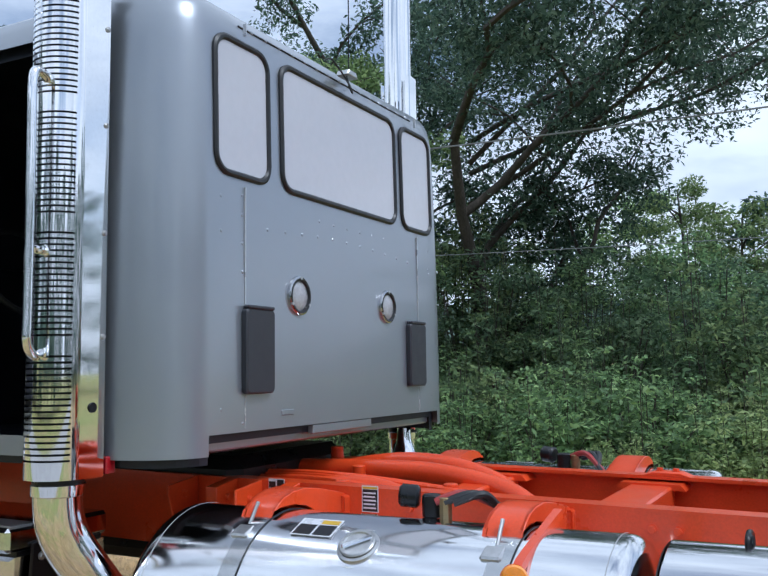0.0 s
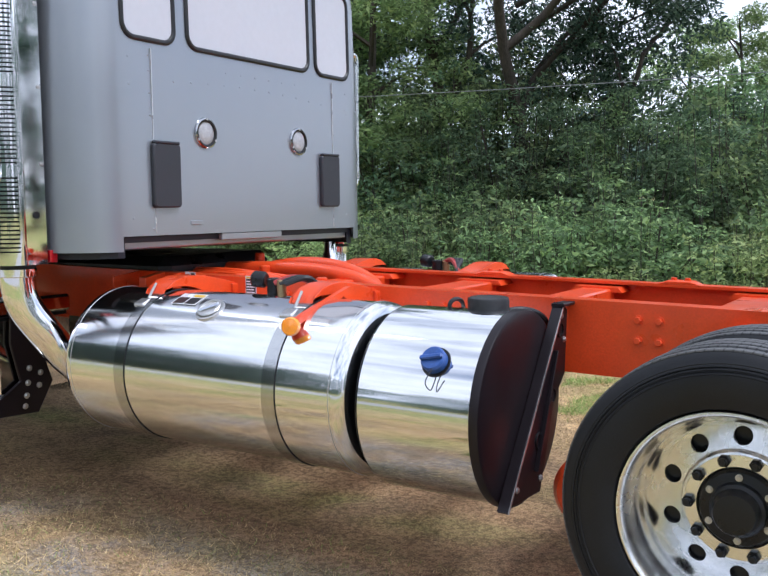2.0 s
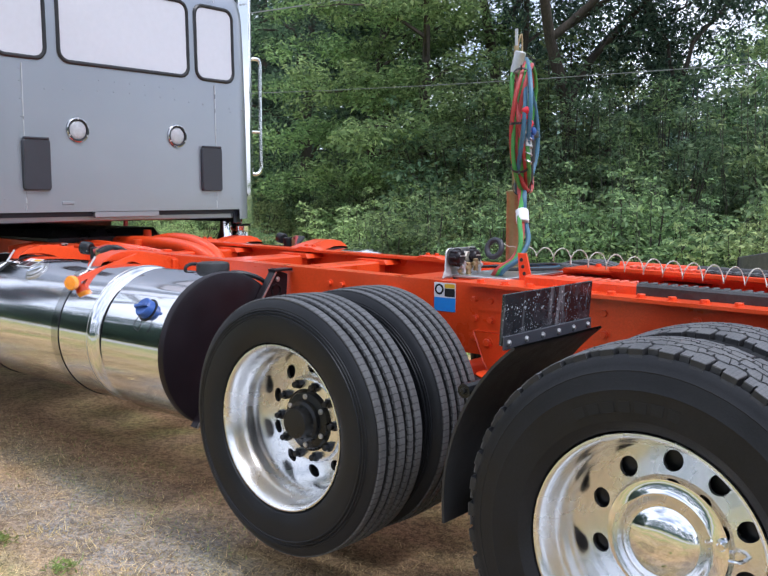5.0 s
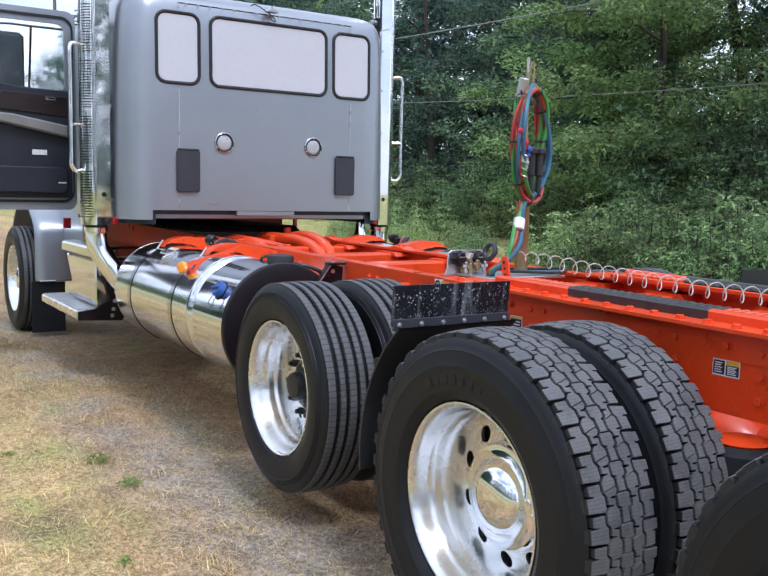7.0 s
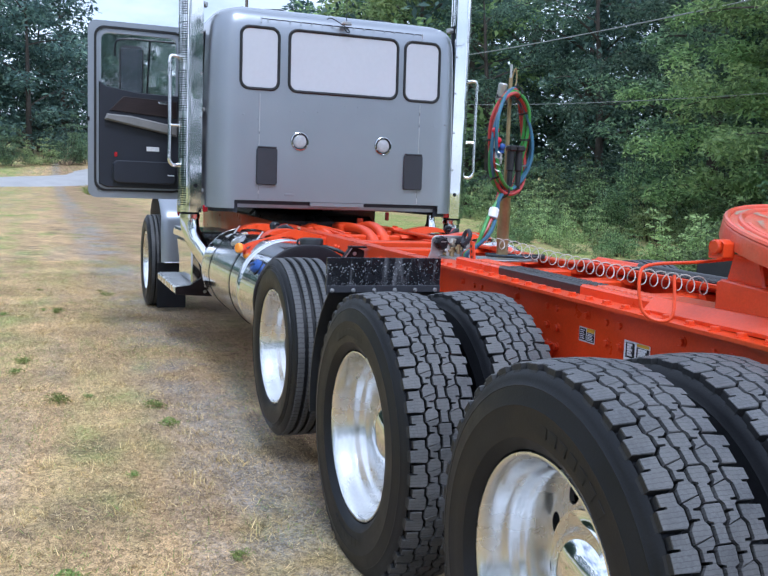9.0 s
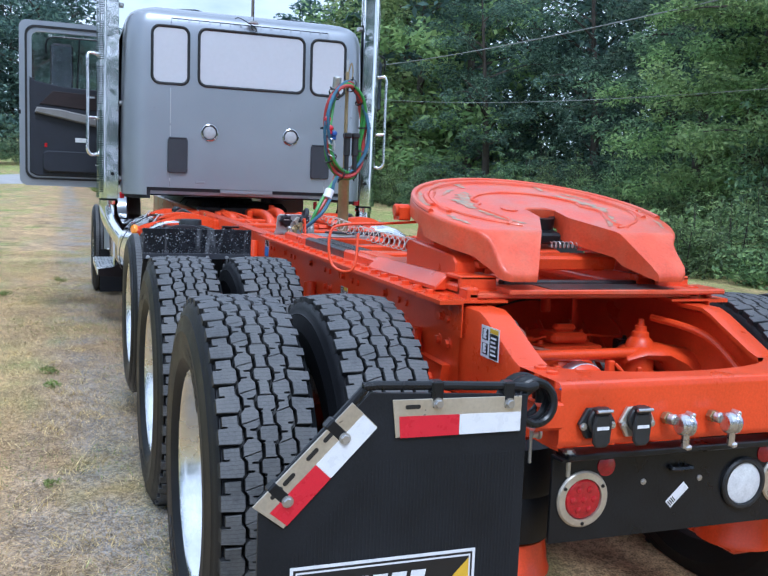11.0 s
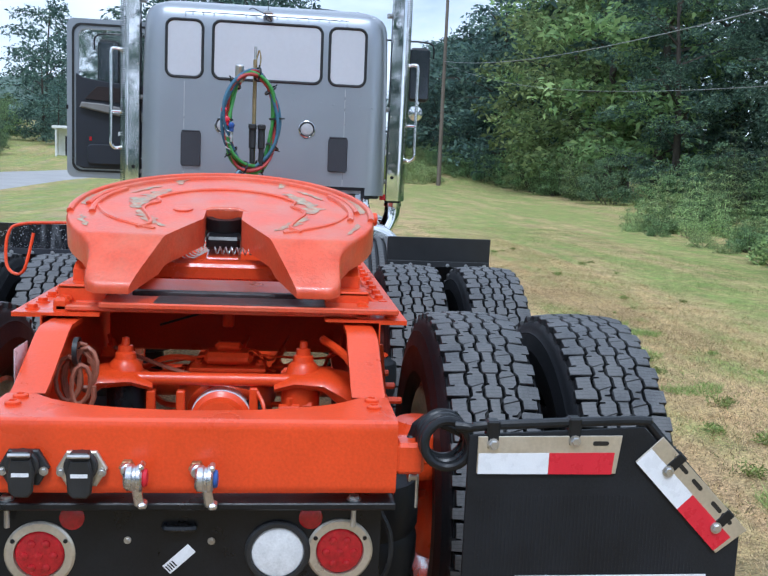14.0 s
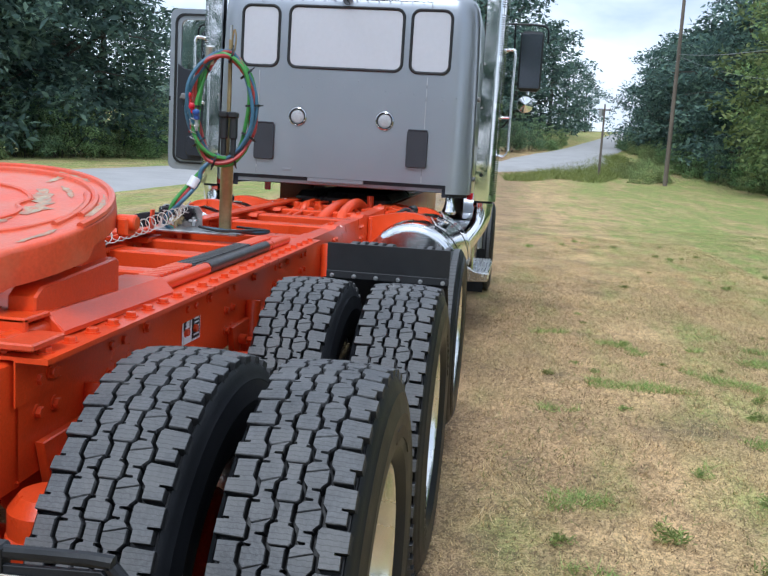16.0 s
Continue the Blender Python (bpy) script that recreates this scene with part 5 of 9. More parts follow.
# small fittings on the axle and cross plate
rnd = random.Random(31)
for k in range(14):
    x, y, z = rnd.uniform(5.1, 5.5), rnd.uniform(-0.36, 0.36), rnd.uniform(0.74, 0.86)
    r = rnd.uniform(0.010, 0.022)
    if k % 2:
        part("pipe_fitting", Geo().cyl((x, y - 0.03, z), (x, y + 0.03, z), r, 8, 0.003).cyl((x, y, z - 0.02), (x, y, z + 0.03), r * 0.8, 6, 0.002), ORANGE if k % 3 else BLACK, truck)
    else:
        part("valve", Geo().box(x - r, x + r, y - 1.6 * r, y + 1.6 * r, z - r, z + r, 0.005).bolt((x, y, z + r), (0, 0, 1), 0.007, 0.012), ORANGE if k % 3 else BLACK, truck)
# bundle of spare hose tied up in the corner
pts = []
for k in range(70):
    a = k * 0.55
    pts.append((5.60 + 0.012 * math.sin(a * 0.37) + 0.0006 * k, -0.335 + 0.028 * math.cos(a) + 0.022 * math.sin(a * 0.21), 0.92 + 0.055 * math.sin(a) - 0.0009 * k))
bundle = part("spare_hose", Geo().tube(pts, 0.0065, 6, smooth=False), RUSTHOSE, truck, "tied bundle of brown spare hose")
part("cable_tie", Geo().lathe([(0.03, -0.006), (0.036, -0.006), (0.036, 0.006), (0.03, 0.006)], "y", (5.62, -0.335, 0.955), 14, True), PLASTIC, bundle)
g = Geo().tube([(5.42, 0.30, 0.96), (5.6, 0.37, 0.93), (5.75, 0.39, 0.84), (5.85, 0.38, 0.76)], 0.012, 8)
part("air_line", g, ORANGE, truck)


# ---- cab ----
def cab_outline(i):
    """The cab's plan at an inset i: points from the back's middle round the left side to the front and back."""
    W, F, r = 1.09 - i, -1.75 + i * 1.5, 0.21
    b = -i
    half = [(b, 0.0), (b, 0.3), (b, 0.6), (b, 0.80)] + [(b, 0.893 - i * 0.4)]
    for k in range(1, 9):
        a = radians(90 * k / 8)
        half.append((b - 0.26 + 0.26 * math.cos(a), W - (W - (0.893 - i * 0.4)) * (1 - math.sin(a))))
    half += [(-0.42, W), (-0.80, W), (-1.18, W), (F + 0.25, W - 0.01), (F + 0.08, W - 0.06), (F, W - 0.25), (F - 0.05, 0.0)]
    return half


def cab():
    rows_def = [(1.232, 0.0), (1.30, 0.0), (1.5, 0.0), (1.8, 0.002), (2.1, 0.006), (2.4, 0.012), (2.60, 0.018), (2.68, 0.024), (2.74, 0.036), (2.785, 0.06), (2.815, 0.10), (2.84, 0.17), (2.865, 0.28), (2.89, 0.45), (2.905, 0.65)]
    g = Geo()
    inner = Geo()
    for s in (-1, 1):
        rows = [[(x, s * y, z) for x, y in cab_outline(i)] for z, i in rows_def]
        n = len(rows[0])
        for a in range(len(rows) - 1):
            for k in range(n - 1):
                xm = (rows[a][k][0] + rows[a][k + 1][0]) / 2
                zm = (rows[a][k][2] + rows[a + 1][k][2]) / 2
                ym = abs(rows[a][k][1] + rows[a][k + 1][1]) / 2
                if a == 0 and ym < 0.893 and xm > -0.05:
                    continue
                if s < 0 and -1.18 < xm < -0.42 and ym > 0.9 and 1.29 < zm < 2.68:
                    continue
                q = [rows[a][k], rows[a][k + 1], rows[a + 1][k + 1], rows[a + 1][k]]
                g.add(q, [(0, 1, 2, 3) if s < 0 else (3, 2, 1, 0)])
                inner.add([(p[0] * 0.97 - 0.03, p[1] * 0.965, p[2] - 0.03) for p in q], [(0, 1, 2, 3)])
        g.add(rows[-1] + [(-0.9, 0, 2.905)], [(k, k + 1, n) for k in range(n - 1)])
    body = part("cab_body", g, SILVER, truck, "silver metallic painted day cab", sharp=50)
    bm = bmesh.new()
    bm.from_mesh(body.data)
    bmesh.ops.remove_doubles(bm, verts=bm.verts, dist=0.0004)
    bm.to_mesh(body.data)
    bm.free()
    body.data.set_sharp_from_angle(angle=radians(50))
    part("cab_lining", inner, DARKTRIM, truck, "dark cab lining", sharp=60)
    g = Geo().box(-1.72, -0.24, -0.99, 0.99, 1.236, 1.27, 0.01)
    g.box(-0.24, -0.05, -0.86, 0.86, 1.236, 1.27, 0.01)
    part("cab_floor", g, DARKTRIM, truck, "dark underside of the cab")
    # sill channel under the back panel
    part("sill_channel", Geo().box(-0.16, -0.045, -0.89, 0.875, 1.240, 1.305, 0.006), SILVER, truck)
    part("sill_plate", Geo().box(-0.03, -0.002, -0.26, 0.21, 1.262, 1.30, 0.004), SILVER, truck)
    return body


cab_body = cab()


def rear_window(y0, y1, z0, z1):
    r = 0.075
    o, i2 = rounded(y0, y1, z0, z1, r), rounded(y0 + 0.024, y1 - 0.024, z0 + 0.024, z1 - 0.024, r - 0.02)
    m2 = rounded(y0 + 0.008, y1 - 0.008, z0 + 0.008, z1 - 0.008, r - 0.006)
    m3 = rounded(y0 + 0.017, y1 - 0.017, z0 + 0.017, z1 - 0.017, r - 0.014)

    def back(z):
        return -0.006 * max(0.0, (z - 1.8)) / 0.3 - 0.002
    g = Geo()
    g.grid([[(back(z) + d, y, z) for y, z in ring] for ring, d in ((o, -0.004), (o, 0.008), (m2, 0.014), (m3, 0.013), (i2, 0.005), (i2, -0.004))], loop=True)
    w = part("rear_window", g, GASKET, truck, "white-covered rear window in a black rubber gasket")
    g = Geo()
    g.add([(back(z) + 0.004, y, z) for y, z in i2], [tuple(range(len(i2)))])
    part("pane", g, FILM, w, "pale covered glass")


rear_window(-0.868, -0.538, 2.176, 2.68)
rear_window(-0.474, 0.486, 2.176, 2.685)
rear_window(0.530, 0.872, 2.172, 2.685)

for y0, y1 in ((-0.722, -0.553), (0.555, 0.726)):
    g = Geo().prism(rounded(y0, y1, 1.428, 1.725, 0.02, 4), -0.004, 0.026, "x", 0.006)
    vent = part("vent_cover", g, VENT, truck, "dark grey plastic vent cover")
    part("vent_lip", Geo().box(0.0, 0.03, y0 + 0.008, y1 - 0.008, 1.722, 1.735, 0.004), VENT, vent)
# toned-down chrome: dark reflections are put into its colour
LAMP_RING = material("reflection_toned_chrome", (0.48, 0.485, 0.495), 0.12, metal=1.0, dark=0.1, scale=20, grain=90)
for y in (-0.363, 0.363):
    g = Geo().lathe([(0.076, 0.0), (0.074, 0.010), (0.066, 0.014), (0.058, 0.010), (0.056, 0.0)], "x", (-0.002, y, 1.79), 36)
    lamp = part("round_lamp", g, LAMP_RING, truck, "round clear cab lamp in a chrome ring")
    part("lens", Geo().lathe([(0.0001, 0.012), (0.03, 0.011), (0.05, 0.008), (0.057, 0.003)], "x", (-0.002, y, 1.79), 28), LAMPLENS, lamp, "frosted clear lens")
    part("gasket", Geo().lathe([(0.0675, 0.0135), (0.066, 0.0155), (0.0585, 0.0135), (0.0555, 0.006)], "x", (-0.002, y, 1.79), 36), GASKET, lamp, "black rubber inner ring")
    for a in (90, 210, 330):
        part("screw", Geo().cyl((0.008, y + 0.067 * math.cos(radians(a)), 1.79 + 0.067 * math.sin(radians(a))), (0.015, y + 0.067 * math.cos(radians(a)), 1.79 + 0.067 * math.sin(radians(a))), 0.006, 8), STEEL, lamp)
# panel seams and rivets on the back
SEAM = material("bare_panel_seam", (0.55, 0.56, 0.58), 0.3, metal=0.5, dark=0.1)
for y in (-0.70, 0.69):
    for z0, z1 in ((1.31, 1.425), (1.74, 2.15), (2.70, 2.745)):
        part("panel_seam", Geo().box(-0.012, 0.0012, y - 0.0025, y + 0.0025, z0, z1, 0.0), SEAM, cab_body)
rivet = None
spots = [(y, 2.02 + 0.02 * math.cos(y * 3)) for y in [-0.56 + 0.115 * k for k in range(14)]]
spots += [(-0.64 + 0.09 * k, 2.735) for k in range(15)] + [(sy * 0.83, z) for sy in (-1, 1) for z in (1.38, 1.98, 2.1)]
spots += [(sy, z) for sy in (-0.712, 0.702) for z in (1.33, 1.85, 1.95, 2.05, 2.12)] + [(-0.2 + 0.11 * k, 2.10) for k in range(6)]
for y, z in spots:
    if rivet is None:
        ob = part("rivet", Geo().lathe([(0.0001, 0.0042), (0.005, 0.0035), (0.008, 0.0)], "x", n=10), SILVER, cab_body)
        rivet = ob.data
    else:
        ob = part("rivet", None, None, cab_body, mesh=rivet)
    ob.matrix_basis = Matrix.Translation((-0.006 * max(0, (z - 1.8)) / 0.3 - 0.002, y, z))
part("data_plate", Geo().box(-0.002, 0.004, -0.48, -0.40, 1.345, 1.365, 0.002), SILVER, cab_body)
# roof seams and aerial
part("roof_seam", Geo().tube([(-0.036, -0.7, 2.742), (-0.036, 0.0, 2.742), (-0.036, 0.7, 2.742)], 0.004, 6), GASKET, cab_body)
g = Geo()
g.prism([(-0.045, 2.752), (0.045, 2.752), (0.03, 2.775), (-0.03, 2.775)], -0.02, 0.04, "x", 0.003)
aerial = part("aerial_bracket", g, STEEL, truck, "small aerial bracket with black cable")
part("aerial_cable", Geo().tube([(0.02, -0.02, 2.75), (0.03, -0.01, 2.70), (0.02, 0.03, 2.69), (0.015, 0.0, 2.73), (0.012, -0.12, 2.79), (0.0, -0.16, 2.78)], 0.004, 6), PLASTIC, aerial)
part("whip", Geo().cyl((0.02, 0.0, 2.77), (0.02, 0.0, 3.7), 0.003, 6), BLACK, aerial)


# ---- exhaust stacks ----
def stack(s):
    X, Y = -0.345, s * 1.193
    g = Geo().cyl((X, Y, 2.9), (X, Y, 4.2), 0.078, 32)
    pipe = part("exhaust_pipe", g, CHROME, truck, "chrome exhaust stack with slotted heat shield")
    # guard: a slotted round outer side that runs on into a plain flat panel facing back
    R = 0.105
    levels, z = [(1.185, True), (1.24, True)], 1.24
    while z < 2.9:
        for k in range(17):
            levels += [(z + 0.0065, False), (z + 0.0185, True)]
            z += 0.0185
        levels += [(z + 0.0065, False), (z + 0.065, True)]
        z += 0.065
    plan = [(R * math.sin(radians(a)), -R * math.cos(radians(a))) for a in range(-96, 86, 7)]
    slotted = len(plan) - 3
    ex, ey = plan[-1]
    ca, sa = math.cos(radians(85)), math.sin(radians(85))
    plan += [(ex + ca * d, ey + sa * d) for d in (0.004, 0.05, 0.096)]
    plan += [(plan[-1][0] - 0.005, plan[-1][1] + 0.003), (plan[-1][0] - 0.028, plan[-1][1] + 0.004)]
    g = Geo()
    n = len(plan)
    for h, solid in levels:
        g.v.extend((X + a, Y - s * b, h) for a, b in plan)
    for i in range(1, len(levels)):
        for k in range(n - 1):
            if levels[i][1] or not 2 <= k < slotted:
                a, b = (i - 1) * n + k, (i - 1) * n + k + 1
                g.f.append((a, b, b + n, a + n))
    part("heat_shield", g, CHROME, pipe, "polished guard with rows of slots and a plain back panel", sharp=20)
    part("inner_pipe", Geo().cyl((X, Y, 1.16), (X, Y, 3.0), 0.078, 24), BLACK, pipe)
    part("elbow", Geo().tube([(X, Y, 1.21), (X, Y, 1.10), (X + 0.012, Y - s * 0.02, 1.0), (X + 0.05, Y - s * 0.085, 0.88), (X + 0.085, Y - s * 0.18, 0.75), (X + 0.095, Y - s * 0.32, 0.64), (X + 0.095, Y - s * 0.52, 0.58)], 0.075, 24), CHROME, pipe, "chrome exhaust elbow")
    part("clamp", Geo().lathe([(0.076, 0), (0.083, 0.004), (0.083, 0.036), (0.076, 0.04)], "z", (X, Y, 1.13), 32), CHROME, pipe)
    # small red block at the foot of the stack guard
    part("red_tag", Geo().box(X + 0.07, X + 0.11, Y - s * 0.09, Y - s * 0.13, 1.19, 1.245, 0.004), REDLENS, pipe)
    # brackets between stack and cab, bolts and the port in the panel
    for z in (1.36, 2.02, 2.86):
        g = Geo().box(X - 0.02, X + 0.03, min(s * 1.07, s * 1.13), max(s * 1.07, s * 1.13), z - 0.02, z + 0.02, 0.006)
        g.cyl((X + 0.03, s * 1.10, z), (X + 0.055, s * 1.10, z), 0.012, 10, 0.003)
        part("stack_bracket", g, STEEL, pipe, "steel bracket between stack and cab")
    back = X + ex + ca * 0.05
    for z in (1.62, 1.95, 2.3, 2.62):
        part("bolt", Geo().bolt((back + 0.003, Y - s * (ey + sa * 0.085), z), (1, 0, 0), 0.007, 0.006), STEEL, pipe)
    part("port", Geo().lathe([(0.016, 0.0), (0.016, 0.003), (0.012, 0.003), (0.0001, 0.001)], "x", (back + 0.0005, Y - s * (ey + sa * 0.05), 1.40), 16), BLACK, pipe)
    # grab handle
    hy = Y + s * 0.12
    g = Geo().tube([(X + 0.02, Y + s * 0.09, 2.42), (X + 0.04, hy + s * 0.02, 2.43), (X + 0.05, hy + s * 0.055, 2.40), (X + 0.05, hy + s * 0.055, 2.2), (X + 0.05, hy + s * 0.055, 1.7), (X + 0.05, hy + s * 0.055, 1.60), (X + 0.04, hy + s * 0.02, 1.56), (X + 0.02, Y + s * 0.09, 1.57)], 0.0145, 12, steps=5)
    g.tube([(X + 0.05, hy + s * 0.055, 1.88), (X + 0.02, Y + s * 0.09, 1.88)], 0.012, 10, smooth=False)
    handle = part("grab_handle", g, CHROME, truck, "chrome grab handle beside the stack")
    for z in (2.42, 1.88, 1.57):
        part("handle_foot", Geo().cyl((X + 0.02, Y + s * 0.10, z), (X + 0.02, Y + s * 0.08, z), 0.024, 14, 0.004), CHROME, handle)


for s in (-1, 1):
    stack(s)


# ---- open driver's door ----
def door():
    X = -1.2
    ring_o = rounded(-1.955, -1.12, 1.268, 2.80, 0.07)
    ring_w = rounded(-1.845, -1.20, 2.19, 2.70, 0.06)
    g = Geo()
    # lower slab and window surround as one frame with an opening
    g.grid([[(X - 0.02, y, z) for y, z in ring_o], [(X + 0.02, y, z) for y, z in ring_o]], loop=True)
    for d in (-0.02, 0.02):
        g.grid([[(X + d, y, z) for y, z in ring_o], [(X + d, y, z) for y, z in ring_w]], loop=True)
    g.grid([[(X - 0.02, y, z) for y, z in ring_w], [(X + 0.02, y, z) for y, z in ring_w]], loop=True)
    d = part("door", g, SILVER, truck, "open silver driver's door with dark inner trim", sharp=40)
    ring_s, ring_t = rounded(-1.905, -1.14, 1.325, 2.755, 0.09), rounded(-1.885, -1.15, 1.345, 2.735, 0.08)
    g = Geo().grid([[(X + 0.018, y, z) for y, z in ring_s], [(X + 0.034, y, z) for y, z in ring_s], [(X + 0.034, y, z) for y, z in ring_t], [(X + 0.018, y, z) for y, z in ring_t]], loop=True)
    part("door_seal", g, GASKET, d)
    poly = [(-1.865, 1.39), (-1.80, 1.36), (-1.16, 1.36), (-1.16, 2.19), (-1.55, 2.20), (-1.80, 2.24), (-1.865, 2.28)]
    part("trim_panel", Geo().prism(poly, X + 0.02, X + 0.05, "x", 0.008), DARKTRIM, d, "dark moulded door trim")
    part("wood_strip", Geo().prism([(-1.78, 2.03), (-1.2, 1.99), (-1.2, 2.14), (-1.66, 2.16)], X + 0.05, X + 0.062, "x", 0.004), REDWOOD, d)
    part("armrest", Geo().prism([(-1.82, 1.95), (-1.2, 1.83), (-1.2, 1.92), (-1.6, 1.99), (-1.80, 2.0)], X + 0.05, X + 0.11, "x", 0.012), GREYTRIM, d)
    part("door_pocket", Geo().prism(rounded(-1.75, -1.2, 1.40, 1.60, 0.05), X + 0.05, X + 0.10, "x", 0.01), DARKTRIM, d)
    part("door_lamp", Geo().box(X + 0.05, X + 0.056, -1.46, -1.35, 1.69, 1.73, 0.002), CLEARLENS, d)
    part("door_lamp", Geo().box(X + 0.10, X + 0.106, -1.28, -1.22, 1.475, 1.485, 0.002), CLEARLENS, d)
    part("red_reflector", Geo().box(X + 0.05, X + 0.056, -1.735, -1.71, 1.63, 1.67, 0.002), REDLENS, d)
    part("release_lever", Geo().box(X + 0.05, X + 0.075, -1.36, -1.28, 2.11, 2.135, 0.006), CHROME, d)
    g = Geo()
    g.add([(X, y, z) for y, z in ring_w], [tuple(range(len(ring_w)))])
    pane = part("door_glass", g, GLASS, d, "clear door glass")
    pane.visible_shadow = False
    part("latch", Geo().box(X - 0.01, X + 0.022, -1.962, -1.94, 1.93, 1.97, 0.003), BLACK, d)
    return d


door()


def mirror(s, x, y, z0, z1):
    g = Geo().box(x - 0.06, x + 0.045, y - 0.105, y + 0.105, z0, z1, 0.03)
    m = part("mirror", g, PLASTIC, truck, "tall black side mirror on chrome arms")
    part("mirror_glass", Geo().box(x + 0.044, x + 0.048, y - 0.09, y + 0.09, z0 + 0.025, z1 - 0.025, 0.001), MIRROR, m)
    g = Geo().tube([(x, s * 1.12, z1 + 0.06), (x, y - s * 0.13, z1 + 0.06), (x, y + s * 0.02, z1 + 0.06), (x, y + s * 0.13, z1 + 0.03), (x, y + s * 0.14, z1 - 0.1)], 0.009, 8, steps=4)
    g.tube([(x, s * 1.12, z0 - 0.28), (x, y - s * 0.16, z0 - 0.27), (x, y - s * 0.16, z1 + 0.05)], 0.009, 8, steps=4)
    part("mirror_arm", g, BLACK, m)
    g = Geo().lathe([(0.0001, -0.07), (0.04, -0.06), (0.068, -0.035), (0.075, 0.0), (0.07, 0.01), (0.0001, 0.02)], "x", (x, y - s * 0.02, z0 - 0.12), 28)
    part("convex_mirror", g, CHROME, m, "round chrome convex mirror")
    part("bracket", Geo().cyl((x, y, z0 - 0.03), (x, y, z0 + 0.02), 0.012, 8), CHROME, m)


mirror(1, -1.12, 1.50, 2.17, 2.70)
mirror(-1, -1.36, -1.58, 2.14, 2.62)

# seat and wheel in the cab
g = Geo().box(-1.0, -0.5, -0.75, -0.25, 1.55, 1.72, 0.05)
g.box(-0.55, -0.40, -0.74, -0.26, 1.65, 2.35, 0.05)
part("driver_seat", g, DARKTRIM, truck, "dark driver's seat")
g = Geo().tube([(-1.35 - 0.08 * math.sin(a), -0.5 + 0.21 * math.cos(a), 1.95 + 0.19 * math.sin(a)) for a in [2 * math.pi * k / 24 for k in range(24)]], 0.014, 8, smooth=False, closed=True)
part("steering_wheel", g, PLASTIC, truck)

# ---- hood and front fenders ----
g = Geo()
rows = []
for x, w, zt in ((-1.72, 0.95, 2.0), (-2.6, 0.88, 1.93), (-3.6, 0.78, 1.84), (-4.2, 0.70, 1.76), (-4.35, 0.62, 1.66)):
    rows.append([(x, -w, 0.95), (x, -w, zt - 0.25), (x, -w + 0.08, zt - 0.08), (x, -w + 0.3, zt), (x, 0, zt + 0.02), (x, w - 0.3, zt), (x, w - 0.08, zt - 0.08), (x, w, zt - 0.25), (x, w, 0.95)])
g.grid(rows)
part("hood", g, SILVER, truck, "silver hood", sharp=40)
for s in (-1, 1):
    # arch over the wheel that runs down straight behind it, set in from the tyre's face
    line = [(-2.765, 0.55), (-2.77, 0.70), (-2.775, 0.85), (-2.79, 1.0)]
    for a in range(35, 196, 10):
        line.append((-3.42 + 0.66 * math.cos(radians(a)) * (1.12 if a < 90 else 1.0), 0.72 + 0.62 * math.sin(radians(a))))
    g = Geo()
    rows = []
    for (x, z), (x2, z2) in zip(line, line[1:] + [(2 * line[-1][0] - line[-2][0], 2 * line[-1][1] - line[-2][1])]):
        t = Vector((x2 - x, z2 - z)).normalized()
        nx, nz = -t.y, t.x
        rows.append([(x + nx * d, s * y, z + nz * d) for y, d in ((0.72, 0.0), (1.04, 0.0), (1.09, 0.008), (1.12, 0.028), (1.128, 0.05), (1.122, 0.056), (1.08, 0.03), (0.72, 0.012))])
    g.grid(rows, loop=True)
    g.add(rows[0], [tuple(range(8))])
    fender = part("front_fender", g, SILVER, truck, "silver rounded front fender", sharp=50)
    y0, y1 = sorted((s * 0.80, s * 1.10))
    part("fender_lip", Geo().box(-2.80, -2.752, y0, y1, 0.538, 0.556, 0.006), CHROME, fender, "bright strip along the fender's foot")
    y0, y1 = sorted((s * 0.86, s * 1.17))
    part("mud_guard", Geo().box(-2.80, -2.79, y0, y1, 0.05, 0.545, 0.003), FLAP, fender, "black rubber flap behind the front wheel")
    part("marker_lamp", Geo().box(-1.72, -1.69, s * 1.06, s * 1.10, 1.10, 1.19, 0.008), REDLENS, truck)

